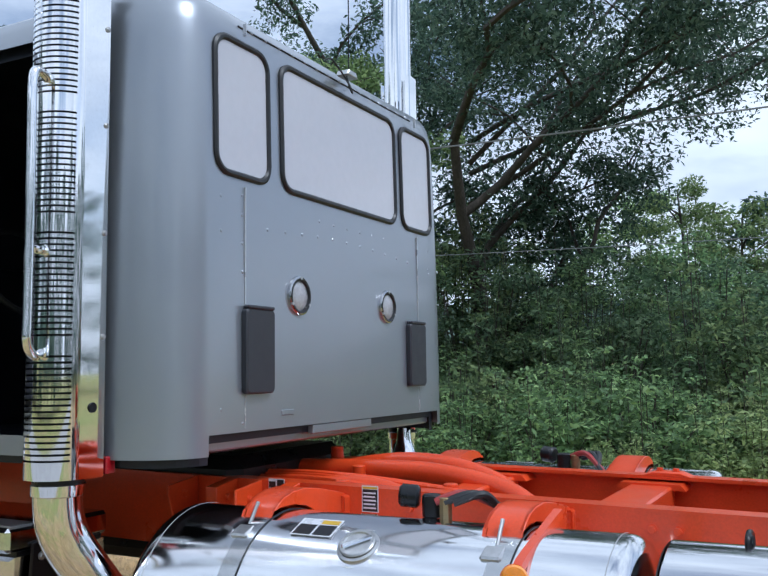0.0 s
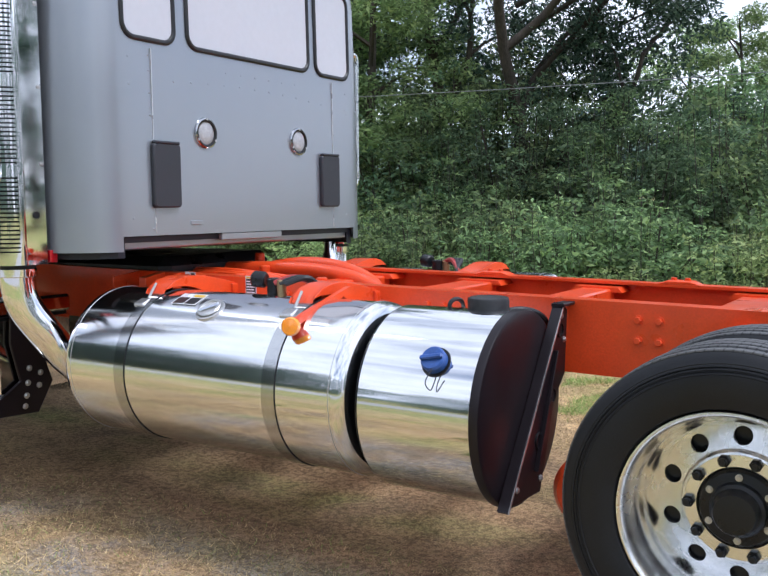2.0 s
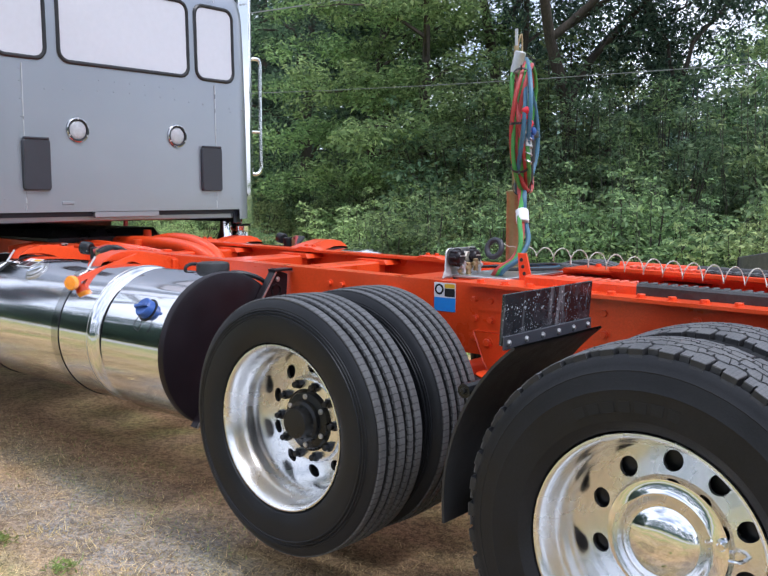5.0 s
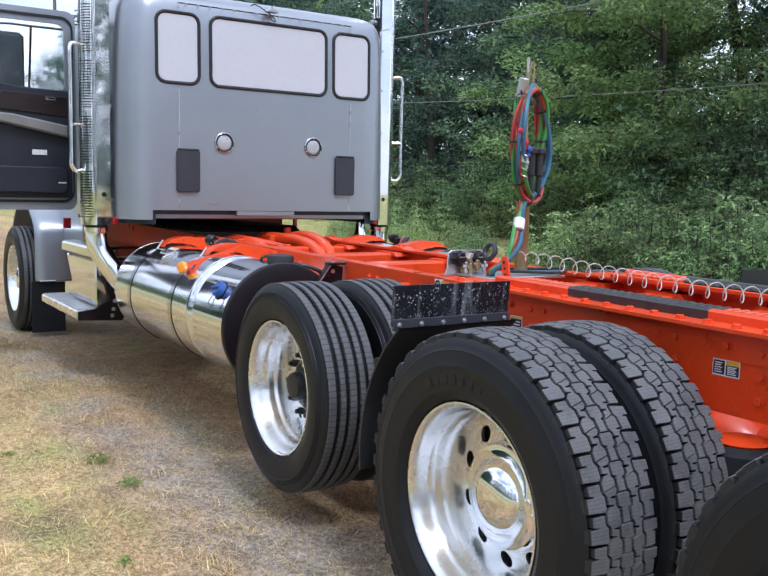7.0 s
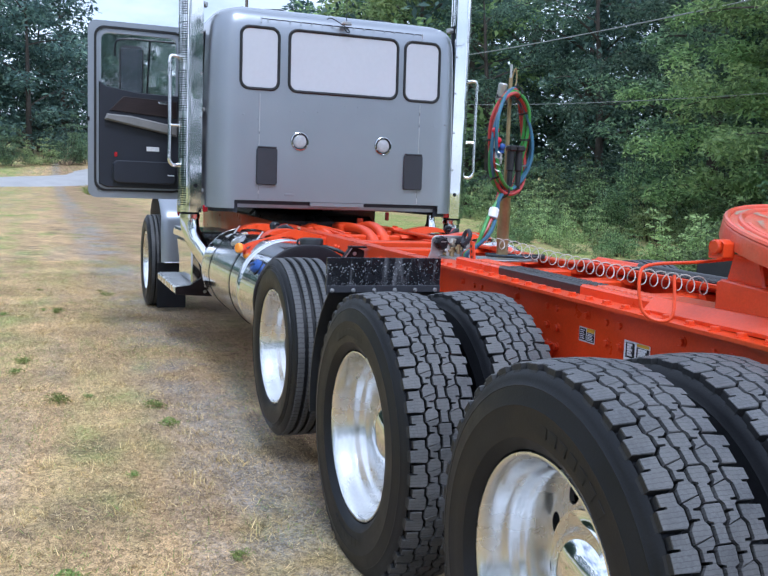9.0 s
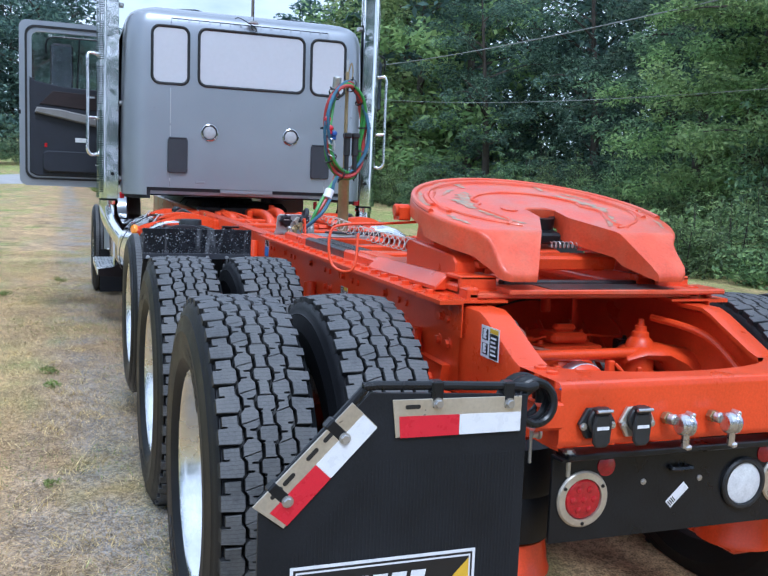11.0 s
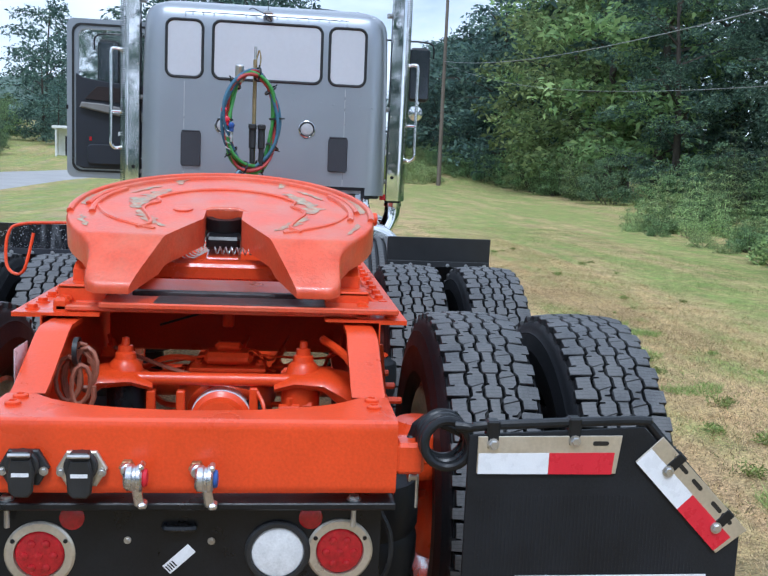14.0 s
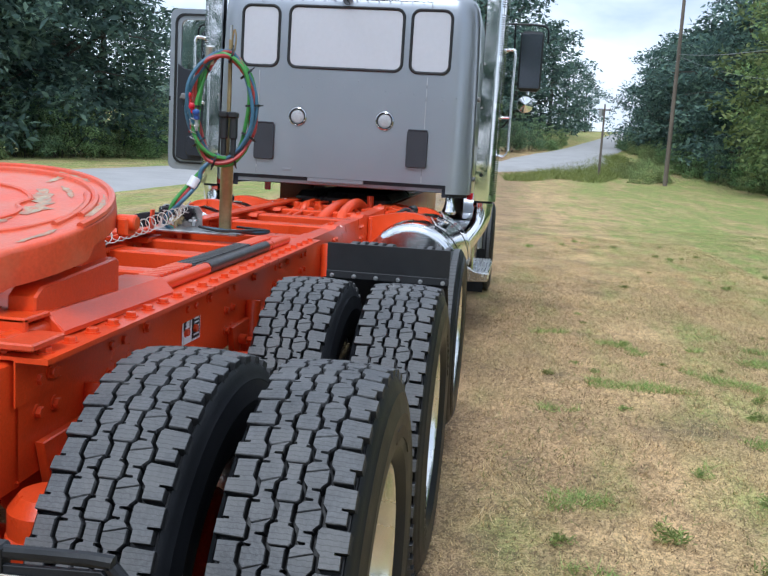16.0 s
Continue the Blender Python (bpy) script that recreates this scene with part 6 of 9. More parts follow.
# ---- steps and boxes under the doors ----
for s in (-1, 1):
    def yy(a, b):
        return min(s * a, s * b), max(s * a, s * b)
    # box whose front end slopes back below the upper tread, in two folded panels
    y0, y1 = yy(0.72, 1.135)
    g = Geo().prism([(-1.52, 0.905), (-1.36, 0.72), (-1.34, 0.56), (-0.615, 0.56), (-0.615, 0.905)], y0, y1, "y", 0.012)
    box = part("step_box", g, POLISHED, truck, "polished aluminium step box")
    y0, y1 = yy(0.74, 1.115)
    part("step_gap", Geo().box(-1.50, -0.618, y0, y1, 0.902, 0.925, 0.002), BLACK, box)
    y0, y1 = yy(0.72, 1.165)
    part("upper_tread", Geo().box(-1.56, -0.603, y0, y1, 0.922, 1.005, 0.014), POLISHED, box)
    part("tread_lip", Geo().box(-1.55, -0.61, min(s * 1.05, s * 1.15), max(s * 1.05, s * 1.15), 1.005, 1.012, 0.003), STEEL, box)
    y0, y1 = yy(0.98, 1.28)
    low = part("lower_step", Geo().box(-1.80, -0.61, y0, y1, 0.470, 0.538, 0.010), WHEEL_ALU, truck, "polished lower step with ribbed tread")
    for k in range(8):
        y = 1.05 + 0.029 * k
        part("tread_rib", Geo().box(-1.785, -0.63, s * y - 0.009, s * y + 0.009, 0.538, 0.546, 0.003), STEEL, low)
    poly = [(s * a, b) for a, b in ((1.0, 0.955), (1.075, 0.945), (1.085, 0.80), (1.04, 0.615), (1.15, 0.545), (1.27, 0.53), (1.27, 0.465), (0.945, 0.447), (0.86, 0.59), (0.93, 0.80))]
    g = Geo().prism(poly, -0.60, -0.585, "x", 0.004)
    br = part("step_bracket", g, GLOSSBLACK if s < 0 else WHEEL_ALU, truck, "dark step bracket plate" if s < 0 else "polished step end plate")
    for y, z in ((1.02, 0.49), (1.01, 0.54), (1.0, 0.60), (0.94, 0.58), (0.93, 0.64), (0.99, 0.67), (1.04, 0.90)):
        part("bolt", Geo().bolt((-0.585, s * y, z), (1, 0, 0), 0.011, 0.01), STEEL, br)


# ---- fuel tank ----
STRAP = material("brushed_steel_strap", (0.52, 0.525, 0.53), 0.16, metal=1.0, dark=0.05, scale=5, grain=60, rough_var=0.04)
TZ, TR = 0.738, 0.33


def tank(s):
    Y = s * 0.80
    x0, x1 = -0.16, 1.36
    dome = [(TR - 0.055 + 0.055 * math.sin(radians(a)), 0.055 * math.cos(radians(a))) for a in range(0, 91, 10)]
    prof = [(0.0001, x0 - 0.012), (0.14, x0 - 0.009)] + [(r, x0 + 0.055 - d) for r, d in dome] + [(TR, x0 + 0.058), (TR, x0 + 0.07), (TR, x1 - 0.07), (TR, x1 - 0.058)] + [(r, x1 - 0.055 + d) for r, d in dome[::-1]] + [(0.14, x1 + 0.009), (0.0001, x1 + 0.012)]
    body = part("fuel_tank", Geo().lathe(prof, "x", (0, Y, TZ), 96), TANK_ALU, truck, "polished aluminium cylindrical fuel tank", sharp=30)
    for x in (x0 + 0.066, x1 - 0.066):
        part("weld_seam", Geo().lathe([(TR - 0.002, -0.003), (TR + 0.001, -0.001), (TR + 0.001, 0.001), (TR - 0.002, 0.003)], "x", (x, Y, TZ), 96), STEEL, body)
    for x in (0.215, 1.02):
        part("tank_strap", Geo().lathe([(TR - 0.001, -0.030), (TR + 0.002, -0.030), (TR + 0.002, 0.030), (TR - 0.001, 0.030)], "x", (x, Y, TZ), 96), STRAP, body, "brushed strap round the tank", sharp=20)
        part("strap_edge", Geo().lathe([(TR - 0.001, 0.0305), (TR + 0.003, 0.031), (TR + 0.003, 0.034), (TR - 0.001, 0.0345)], "x", (x, Y, TZ), 96), BLACK, body)
        # cast bracket arm over the top, bolted to the rail
        g = Geo()
        rows_o = [(s * a, b) for a, b in ((0.447, 1.075), (0.52, 1.092), (0.62, 1.113), (0.70, 1.124), (0.77, 1.122), (0.83, 1.108), (0.875, 1.082), (0.90, 1.045))]
        rows_i = [(s * (0.80 - (TR + 0.014) * math.cos(radians(a))), TZ + (TR + 0.014) * math.sin(radians(a))) for a in (12, 24, 36, 48, 60, 72, 84, 96, 104)]
        poly = rows_o + rows_i[::-1]
        x -= 0.025
        for dx in (-0.058, 0.046):
            g.prism(poly, x + dx, x + dx + 0.012, "x", 0.002)
        g.grid([[(x - 0.055, a, b) for a, b in rows_o], [(x + 0.055, a, b) for a, b in rows_o]])
        g.grid([[(x - 0.055, a, b - 0.008) for a, b in rows_o], [(x + 0.055, a, b - 0.008) for a, b in rows_o]])
        arm = part("tank_bracket", g, ORANGE, body, "orange bracket arm over the tank")
        part("bracket_foot", Geo().box(x - 0.075, x + 0.075, s * 0.448, s * 0.475, 0.86, 1.07, 0.006), ORANGE, arm)
        ty, tz = Y + s * 0.05, TZ + TR + 0.02
        part("strap_bolt", Geo().cyl((x, ty + s * 0.10, tz - 0.075), (x, ty + s * 0.035, tz + 0.012), 0.006, 8), STEEL, arm)
        part("strap_end", Geo().box(x - 0.03, x + 0.03, -0.03, 0.03, -0.008, 0.03, 0.006, Matrix.Translation((0, ty + s * 0.105, tz - 0.085)) @ Matrix.Rotation(radians(-22 * s), 4, "X")), STEEL, arm)
    # filler
    m = Matrix.Translation((0.60, Y, TZ)) @ Matrix.Rotation(radians(-s * -33), 4, "X") if s > 0 else Matrix.Translation((0.60, Y, TZ)) @ Matrix.Rotation(radians(33), 4, "X")
    part("filler_plate", Geo().lathe([(0.0001, TR - 0.004), (0.075, TR - 0.008), (0.08, TR - 0.014)], "z", n=40, m=m), WHEEL_ALU, body)
    part("filler_neck", Geo().lathe([(0.064, TR - 0.01), (0.062, TR + 0.003), (0.054, TR + 0.006)], "z", n=32, m=m), STEEL, body)
    g = Geo().lathe([(0.052, TR + 0.004), (0.054, TR + 0.012), (0.050, TR + 0.016), (0.040, TR + 0.017), (0.037, TR + 0.012), (0.0001, TR + 0.012)], "z", n=32, m=m)
    cap = part("fuel_cap", g, STEEL, body, "polished screw fuel cap")
    part("cap_bar", Geo().box(-0.045, 0.045, -0.009, 0.009, TR + 0.011, TR + 0.021, 0.004, m @ Matrix.Rotation(0.6, 4, "Z")), POLISHED, cap)
    # warning sticker
    m2 = Matrix.Translation((0.43, Y, TZ)) @ Matrix.Rotation(radians(22 if s < 0 else -22), 4, "X")
    st = part("warning_sticker", Geo().box(-0.07, 0.07, -0.045, 0.045, TR + 0.001, TR + 0.0022, 0.0, m2), WHITE, body, "black and yellow warning sticker")
    part("print_bar", Geo().box(-0.064, -0.004, -0.04, 0.012, TR + 0.0024, TR + 0.0028, 0.0, m2), PRINT, st)
    part("print_bar", Geo().box(0.004, 0.064, -0.04, 0.012, TR + 0.0024, TR + 0.0028, 0.0, m2), PRINT, st)
    part("print_bar", Geo().box(0.004, 0.064, 0.018, 0.038, TR + 0.0024, TR + 0.0028, 0.0, m2), YELLOW, st)
    # fittings on top
    g = Geo().cyl((0.70, Y + s * -0.1, TZ + TR - 0.01), (0.70, Y - s * 0.1, TZ + TR + 0.06), 0.03, 12, 0.005)
    g.cyl((0.66, Y - s * 0.1, TZ + TR + 0.05), (0.60, Y - s * 0.08, TZ + TR + 0.055), 0.035, 14, 0.008)
    fit_ob = part("tank_fitting", g, BLACK, body, "black hose fittings on the tank top")
    g = Geo().cyl((0.75, Y - s * 0.09, TZ + TR - 0.02), (0.75, Y - s * 0.09, TZ + TR + 0.055), 0.02, 8, 0.003)
    part("brass_elbow", g, BRASS, fit_ob)
    for k in range(3):
        part("hose", Geo().tube([(0.72 + 0.03 * k, Y - s * 0.08, TZ + TR + 0.04), (0.80 + 0.03 * k, Y - s * 0.12, TZ + TR + 0.065), (0.88, Y - s * 0.2, TZ + TR + 0.02), (0.94, Y - s * 0.3, TZ + TR - 0.02)], 0.012, 8), (HOSE_RED, PLASTIC, PLASTIC)[k], fit_ob)
    return body


for s in (-1, 1):
    tank(s)

# amber marker lamp on a bracket
g = Geo().tube([(1.10, -0.72, 1.10), (1.09, -0.85, 1.06), (1.085, -0.99, 1.02), (1.085, -1.045, 0.998)], 0.017, 4)
arm = part("lamp_arm", g, ORANGE, truck, "orange arm with an amber marker lamp")
m = Matrix.Translation((1.085, -1.06, 0.99)) @ Matrix.Rotation(radians(84), 4, "X") @ Matrix.Rotation(radians(22), 4, "Y")
part("lamp_base", Geo().lathe([(0.0001, -0.04), (0.016, -0.038), (0.031, -0.012), (0.035, 0.004), (0.0001, 0.006)], "z", n=28, m=m), ORANGE, arm)
part("amber_lens", Geo().lathe([(0.034, 0.003), (0.035, 0.022), (0.030, 0.030), (0.0001, 0.034)], "z", n=28, m=m), AMBER, arm, "amber lens", sharp=40)


# ---- DEF tank with its black end plate ----
def def_tank():
    x0, x1 = 1.41, 1.862
    Y, Z, R = -0.80, 0.728, 0.334
    prof = [(0.0001, x0 + 0.002), (R - 0.03, x0), (R - 0.006, x0 + 0.004), (R, x0 + 0.01), (R, x0 + 0.014), (R, x0 + 0.03), (R, x1)]
    body = part("exhaust_fluid_tank", Geo().lathe(prof, "x", (0, Y, Z), 96), POLISHED, truck, "polished exhaust fluid tank with blue cap", sharp=30)
    part("dark_end", Geo().lathe([(0.0001, x0 - 0.003), (R - 0.008, x0 - 0.003), (R - 0.004, x0 + 0.002)], "x", (0, Y, Z), 96), BLACK, body)
    part("end_plate", Geo().lathe([(0.0001, 1.887), (0.2, 1.887), (R - 0.012, 1.885), (R + 0.004, 1.880), (R + 0.008, 1.872), (R + 0.008, 1.850), (R + 0.003, 1.850), (R + 0.002, 1.867)], "x", (0, Y, Z), 72), GLOSSBLACK, body, "glossy black end plate", sharp=40)
    # filler with blue cap on the outer side
    m = Matrix.Translation((1.70, Y, Z)) @ Matrix.Rotation(radians(56), 4, "X")
    part("filler_flange", Geo().lathe([(0.0001, R + 0.002), (0.052, R + 0.002), (0.054, R - 0.01)], "z", n=32, m=m), BLACK, body)
    g = Geo().lathe([(0.043, R), (0.043, R + 0.03), (0.038, R + 0.036), (0.0001, R + 0.036)], "z", n=32, m=m)
    cap = part("blue_cap", g, BLUE, body, "blue screw cap")
    part("cap_grip", Geo().box(-0.04, 0.04, -0.008, 0.008, R + 0.034, R + 0.05, 0.004, m @ Matrix.Rotation(0.2, 4, "Z")), BLUE, cap)
    part("cap_tether", Geo().tube([(1.71, -1.125, 0.90), (1.70, -1.15, 0.86), (1.715, -1.14, 0.835), (1.73, -1.13, 0.88)], 0.002, 5), PLASTIC, cap)
    # breather on top and strap clamp
    g = Geo().lathe([(0.0001, 1.02), (0.070, 1.02), (0.074, 1.03), (0.074, 1.088), (0.071, 1.098), (0.062, 1.102), (0.0001, 1.103)], "z", (1.725, -0.745, 0), 28)
    g.box(1.655, 1.79, -0.80, -0.69, 1.02, 1.065, 0.012)
    part("breather_box", g, PLASTIC, body, "black plastic breather box")
    g = Geo().tube([(1.60, -0.80, 1.03), (1.60, -0.80, 1.075), (1.60, -0.76, 1.088), (1.60, -0.71, 1.075), (1.60, -0.69, 1.03)], 0.008, 8)
    part("strap_hook", g, BLACK, body, "black loop on the tank top")
    part("breather_hose", Geo().tube([(1.78, -0.72, 1.05), (1.83, -0.68, 1.055), (1.86, -0.60, 1.03), (1.86, -0.52, 0.98)], 0.011, 8), PLASTIC, body)
    # flat bar bracket behind the end plate
    g = Geo()
    a, b = Vector((1.90, -0.540, 1.068)), Vector((1.90, -1.010, 0.425))
    n = Vector((0, -(b - a).z, (b - a).y)).normalized()
    poly = [(p.y, p.z) for p in (a + n * 0.006, b + n * 0.006, b - n * 0.006, a - n * 0.006)]
    part("bracket_edge", Geo().prism([(p.y, p.z) for p in (a + n * 0.0065, b + n * 0.0065, b - n * 0.002, a - n * 0.002)], 1.926, 1.9295, "x"), STEEL, truck)
    g.prism(poly, 1.888, 1.927, "x", 0.002)
    g.prism([(a.y, a.z), (b.y, b.z), (-0.70, 0.41), (-0.575, 0.72), (-0.475, 0.80), (-0.455, 1.04)], 1.896, 1.908, "x", 0.003)
    g.prism([(a.y - 0.02, a.z - 0.012), (a.y + 0.09, a.z - 0.012), (a.y + 0.09, a.z), (a.y - 0.02, a.z)], 1.885, 1.935, "x", 0.002)
    br = part("tank_bracket", g, GLOSSBLACK, truck, "black plate bracket behind the tank")
    # folded stiffener along the plate, holes and bolts
    part("stiffener", Geo().prism([(-0.585, 0.90), (-0.76, 0.50), (-0.745, 0.50), (-0.57, 0.90)], 1.908, 1.925, "x", 0.002), GLOSSBLACK, br)
    for y, z in ((-0.53, 0.97), (-0.60, 0.74), (-0.72, 0.60)):
        part("lightening_hole", Geo().lathe([(0.03, 0.0), (0.03, 0.006), (0.024, 0.006), (0.024, 0.0)], "x", (1.908, y, z), 20), BLACK, br)
    for y, z in ((-0.52, 1.02), (-0.49, 0.93), (-0.70, 0.46), (-0.90, 0.47)):
        part("bolt", Geo().bolt((1.908, y, z), (1, 0, 0), 0.009, 0.008), STEEL, br)


def_tank()
# air tank behind, orange
g = Geo().lathe([(0.0001, -0.02), (0.1, 0.0), (0.125, 0.03), (0.13, 0.06), (0.13, 0.78), (0.125, 0.81), (0.1, 0.84), (0.0001, 0.86)], "y", (2.09, -0.75, 0.44), 36)
part("air_tank", g, ORANGE, truck, "orange painted air tank")


# ---- fenders ahead of the drive wheels ----
def quarter_fender(s):
    cx, cz, R = 3.985, 0.492, 0.62
    g = Geo()
    rows_o, rows_i = [], []
    for k in range(15):
        a = radians(128 + (186 - 128) * k / 14)
        rows_o.append([(cx + (R + 0.008) * math.cos(a), s * y, cz + (R + 0.008) * math.sin(a)) for y in (0.69, 0.95, 1.20, 1.215)])
        rows_i.append([(cx + R * math.cos(a), s * y, cz + R * math.sin(a)) for y in (0.69, 0.95, 1.20, 1.215)])
    g.grid(rows_o)
    g.grid(rows_i)
    g.grid([[r[-1] for r in rows_o], [r[-1] for r in rows_i]])
    g.grid([[r[0] for r in rows_o], [r[0] for r in rows_i]])
    g.grid([rows_o[-1], rows_i[-1]])
    f = part("quarter_fender", g, PLASTIC, truck, "black quarter fender with a dirt-splashed upright flap", sharp=40)
    y0, y1 = sorted((s * 0.695, s * 1.215))
    part("fender_flap", Geo().box(-0.004, 0.004, y0, y1, 0.0, 0.145, 0.001, Matrix.Translation((3.555, 0, 0.985)) @ Matrix.Rotation(radians(4), 4, "Y")), SPLASHED if s < 0 else PLASTIC, f, "upright black flap with white splashes" if s < 0 else "upright black flap")
    part("fender_strip", Geo().box(3.562, 3.568, y0, y1, 0.972, 1.012, 0.002), VENT if s < 0 else PLASTIC, f, "dull grey clamping strip with bolts")
    for k in range(6):
        part("bolt", Geo().bolt((3.568, s * (0.72 + 0.094 * k), 0.992), (1, 0, 0), 0.007, 0.007), STEEL, f)
    part("fender_arm", Geo().tube([(3.5, s * 0.45, 0.85), (3.46, s * 0.6, 0.84), (3.42, s * 0.9, 0.83), (3.41, s * 1.18, 0.83)], 0.022, 10), BLACK, f)
    part("bolt", Geo().bolt((3.41, s * 1.18, 0.83), (0, s, 0), 0.009, 0.008), BLACK, f)


for s in (-1, 1):
    quarter_fender(s)


# ---- hose mast ----
def mast():
    X = 2.84
    zb = zr(X)
    g = Geo()
    g.box(2.745, 3.02, -0.34, 0.12, zb + 0.004, zb + 0.016, 0.003)
    g.prism([(-0.40, zb + 0.004), (-0.15, zb + 0.004), (-0.155, zb + 0.10), (-0.175, zb + 0.125), (-0.36, zb + 0.125), (-0.38, zb + 0.11), (-0.385, zb + 0.04)], 2.752, 2.759, "x", 0.002)
    base = part("hose_mast", g, STEEL, truck, "spring hose mast with coloured air lines and cables")
    part("mast_sleeve", Geo().lathe([(0.031, zb), (0.032, zb + 0.01), (0.032, zb + 0.345), (0.034, zb + 0.35), (0.034, zb + 0.358), (0.012, zb + 0.362)], "z", (X, 0, 0), 20), BRASS, base, "yellow zinc mast sleeve")
    part("mast_rod", Geo().cyl((X, 0, zb + 0.3), (X, 0, 2.03), 0.011, 12), BRASS, base)
    part("mast_tip", Geo().cyl((X, 0, 2.0), (X, 0, 2.10), 0.007, 8), STEEL, base)
    part("mast_hook", Geo().tube([(X, 0.005, 2.02), (X + 0.01, 0.02, 2.08), (X + 0.01, 0.03, 2.03), (X + 0.01, 0.02, 1.96)], 0.004, 6), BRASS, base)
    # loops of hose, tied to the rod
    rnd = random.Random(5)
    for k, (mat, w, h, dx, dz) in enumerate(((HOSE_GREEN, 0.140, 0.262, 0.03, 0.0), (HOSE_RED, 0.150, 0.27, 0.035, 0.005), (HOSE_BLUE, 0.158, 0.275, 0.05, -0.005), (HOSE_GREEN, 0.135, 0.255, 0.065, 0.01), (HOSE_RED, 0.148, 0.262, 0.06, -0.01), (HOSE_BLUE, 0.150, 0.268, 0.075, 0.012), (HOSE_RED, 0.143, 0.258, 0.05, 0.0), (HOSE_GREEN, 0.152, 0.27, 0.045, -0.012))):
        pts = []
        for j in range(16):
            a = 2 * math.pi * j / 16
            c, sn = w * math.sin(a) + 0.015 * math.sin(3 * a + k * 1.7), dx + 0.026 * math.sin(2.0 * a + k * 2.1)
            pts.append((X + sn - 0.42 * c, 0.906 * c - 0.012, 1.69 + dz + h * math.cos(a)))
        part("hose_loop", Geo().tube(pts, 0.0095, 8, steps=4, closed=True), mat, base)
    for k, (mat, y) in enumerate(((HOSE_RED, -0.13), (HOSE_GREEN, -0.15), (HOSE_BLUE, -0.11))):
        g = Geo().tube([(X + 0.06, -0.06 + 0.02 * k, 1.46), (X + 0.085 + 0.01 * k, -0.09, 1.39), (X + 0.12, y, 1.31), (X + 0.155 + 0.01 * k, y - 0.06, 1.22), (X + 0.15 + 0.012 * k, -0.24, 1.15), (X + 0.10 + 0.015 * k, -0.275, 1.105), (X + 0.06 + 0.015 * k, -0.25, 1.075)], 0.0105, 8)
        part("hose_tail", g, mat, base)
    part("hose_label", Geo().cyl((X + 0.112, -0.118, 1.34), (X + 0.13, -0.14, 1.29), 0.027, 14, 0.003), WHITE, base)
    # plugs, couplings and ties
    for k, y in enumerate((-0.005, 0.045)):
        g = Geo().cyl((X + 0.05, y, 1.66), (X + 0.05, y, 1.54), 0.02, 14, 0.006)
        g.cyl((X + 0.05, y, 1.56), (X + 0.05, y, 1.46), 0.014, 12, 0.003)
        g.box(X + 0.03, X + 0.08, y - 0.022, y + 0.022, 1.645, 1.675, 0.006)
        part("cable_plug", g, PLASTIC, base, "black cable plug")
    for y, z, mat in ((-0.155, 1.74, RED), (-0.14, 1.69, RED), (-0.115, 1.66, BLUE)):
        g = Geo().lathe([(0.0001, -0.016), (0.015, -0.014), (0.018, 0.0), (0.015, 0.014), (0.009, 0.018), (0.0001, 0.018)], "x", (X + 0.15, y, z), 16)
        g.box(X + 0.128, X + 0.158, y - 0.012, y + 0.012, z - 0.036, z - 0.01, 0.004)
        part("air_coupling", g, mat, base, "coloured trailer air coupling")
        part("coupling_neck", Geo().cyl((X + 0.142, y, z - 0.09), (X + 0.142, y, z - 0.03), 0.009, 10, 0.002).cyl((X + 0.142, y, z - 0.07), (X + 0.142, y, z - 0.055), 0.013, 6, 0.002), STEEL, base)
    g = Geo().cyl((X + 0.05, -0.085, 1.90), (X + 0.07, -0.08, 1.99), 0.024, 14, 0.005)
    part("cable_plug", g, STEEL, base, "grey cable plug")
    sp = [(X + 0.145 + 0.014 * math.cos(a), -0.13 + 0.014 * math.sin(a), 1.66 - 0.010 * a / 2) for a in [0.7 * j for j in range(40)]]
    part("strain_spring", Geo().tube(sp, 0.003, 5, smooth=False), STEEL, base)
    for a in (12, 48, 85, 120, 158, 195, 230, 270, 318):
        c = 0.148 * math.sin(radians(a))
        m = Matrix.Translation((X + 0.05 - 0.42 * c, 0.906 * c - 0.012, 1.69 + 0.265 * math.cos(radians(a)))) @ Matrix.Rotation(radians(25), 4, "Z") @ Matrix.Rotation(-radians(a), 4, "X")
        part("cable_tie", Geo().lathe([(0.036, -0.005), (0.039, -0.005), (0.039, 0.005), (0.036, 0.005)], "y", n=18, close=True, m=m), PLASTIC, base)
        part("tie_tail", Geo().box(-0.003, 0.003, -0.003, 0.003, 0.03, 0.052, 0.0, m), PLASTIC, base)
    for y, dz in ((-0.335, 0.087), (-0.222, 0.085)):
        g = Geo().lathe([(0.0001, 0.036), (0.022, 0.036), (0.030, 0.029), (0.033, 0.018), (0.033, -0.004), (0.028, -0.012), (0.0001, -0.013)], "x", (2.772, y, zb + dz), 24)
        knob = part("air_valve", g, GLOSSBLACK, base, "round black air valve on the mast plate")
        part("valve_face", Geo().box(2.806, 2.810, y - 0.016, y + 0.016, zb + dz + 0.004, zb + dz + 0.010, 0.001), STEEL, knob)
        for a in range(8):
            c, d = 0.032 * math.cos(a * 0.785), 0.032 * math.sin(a * 0.785)
            part("valve_rib", Geo().cyl((2.765, y + c, zb + dz + d), (2.797, y + c, zb + dz + d), 0.006, 8, 0.002), GLOSSBLACK, knob)
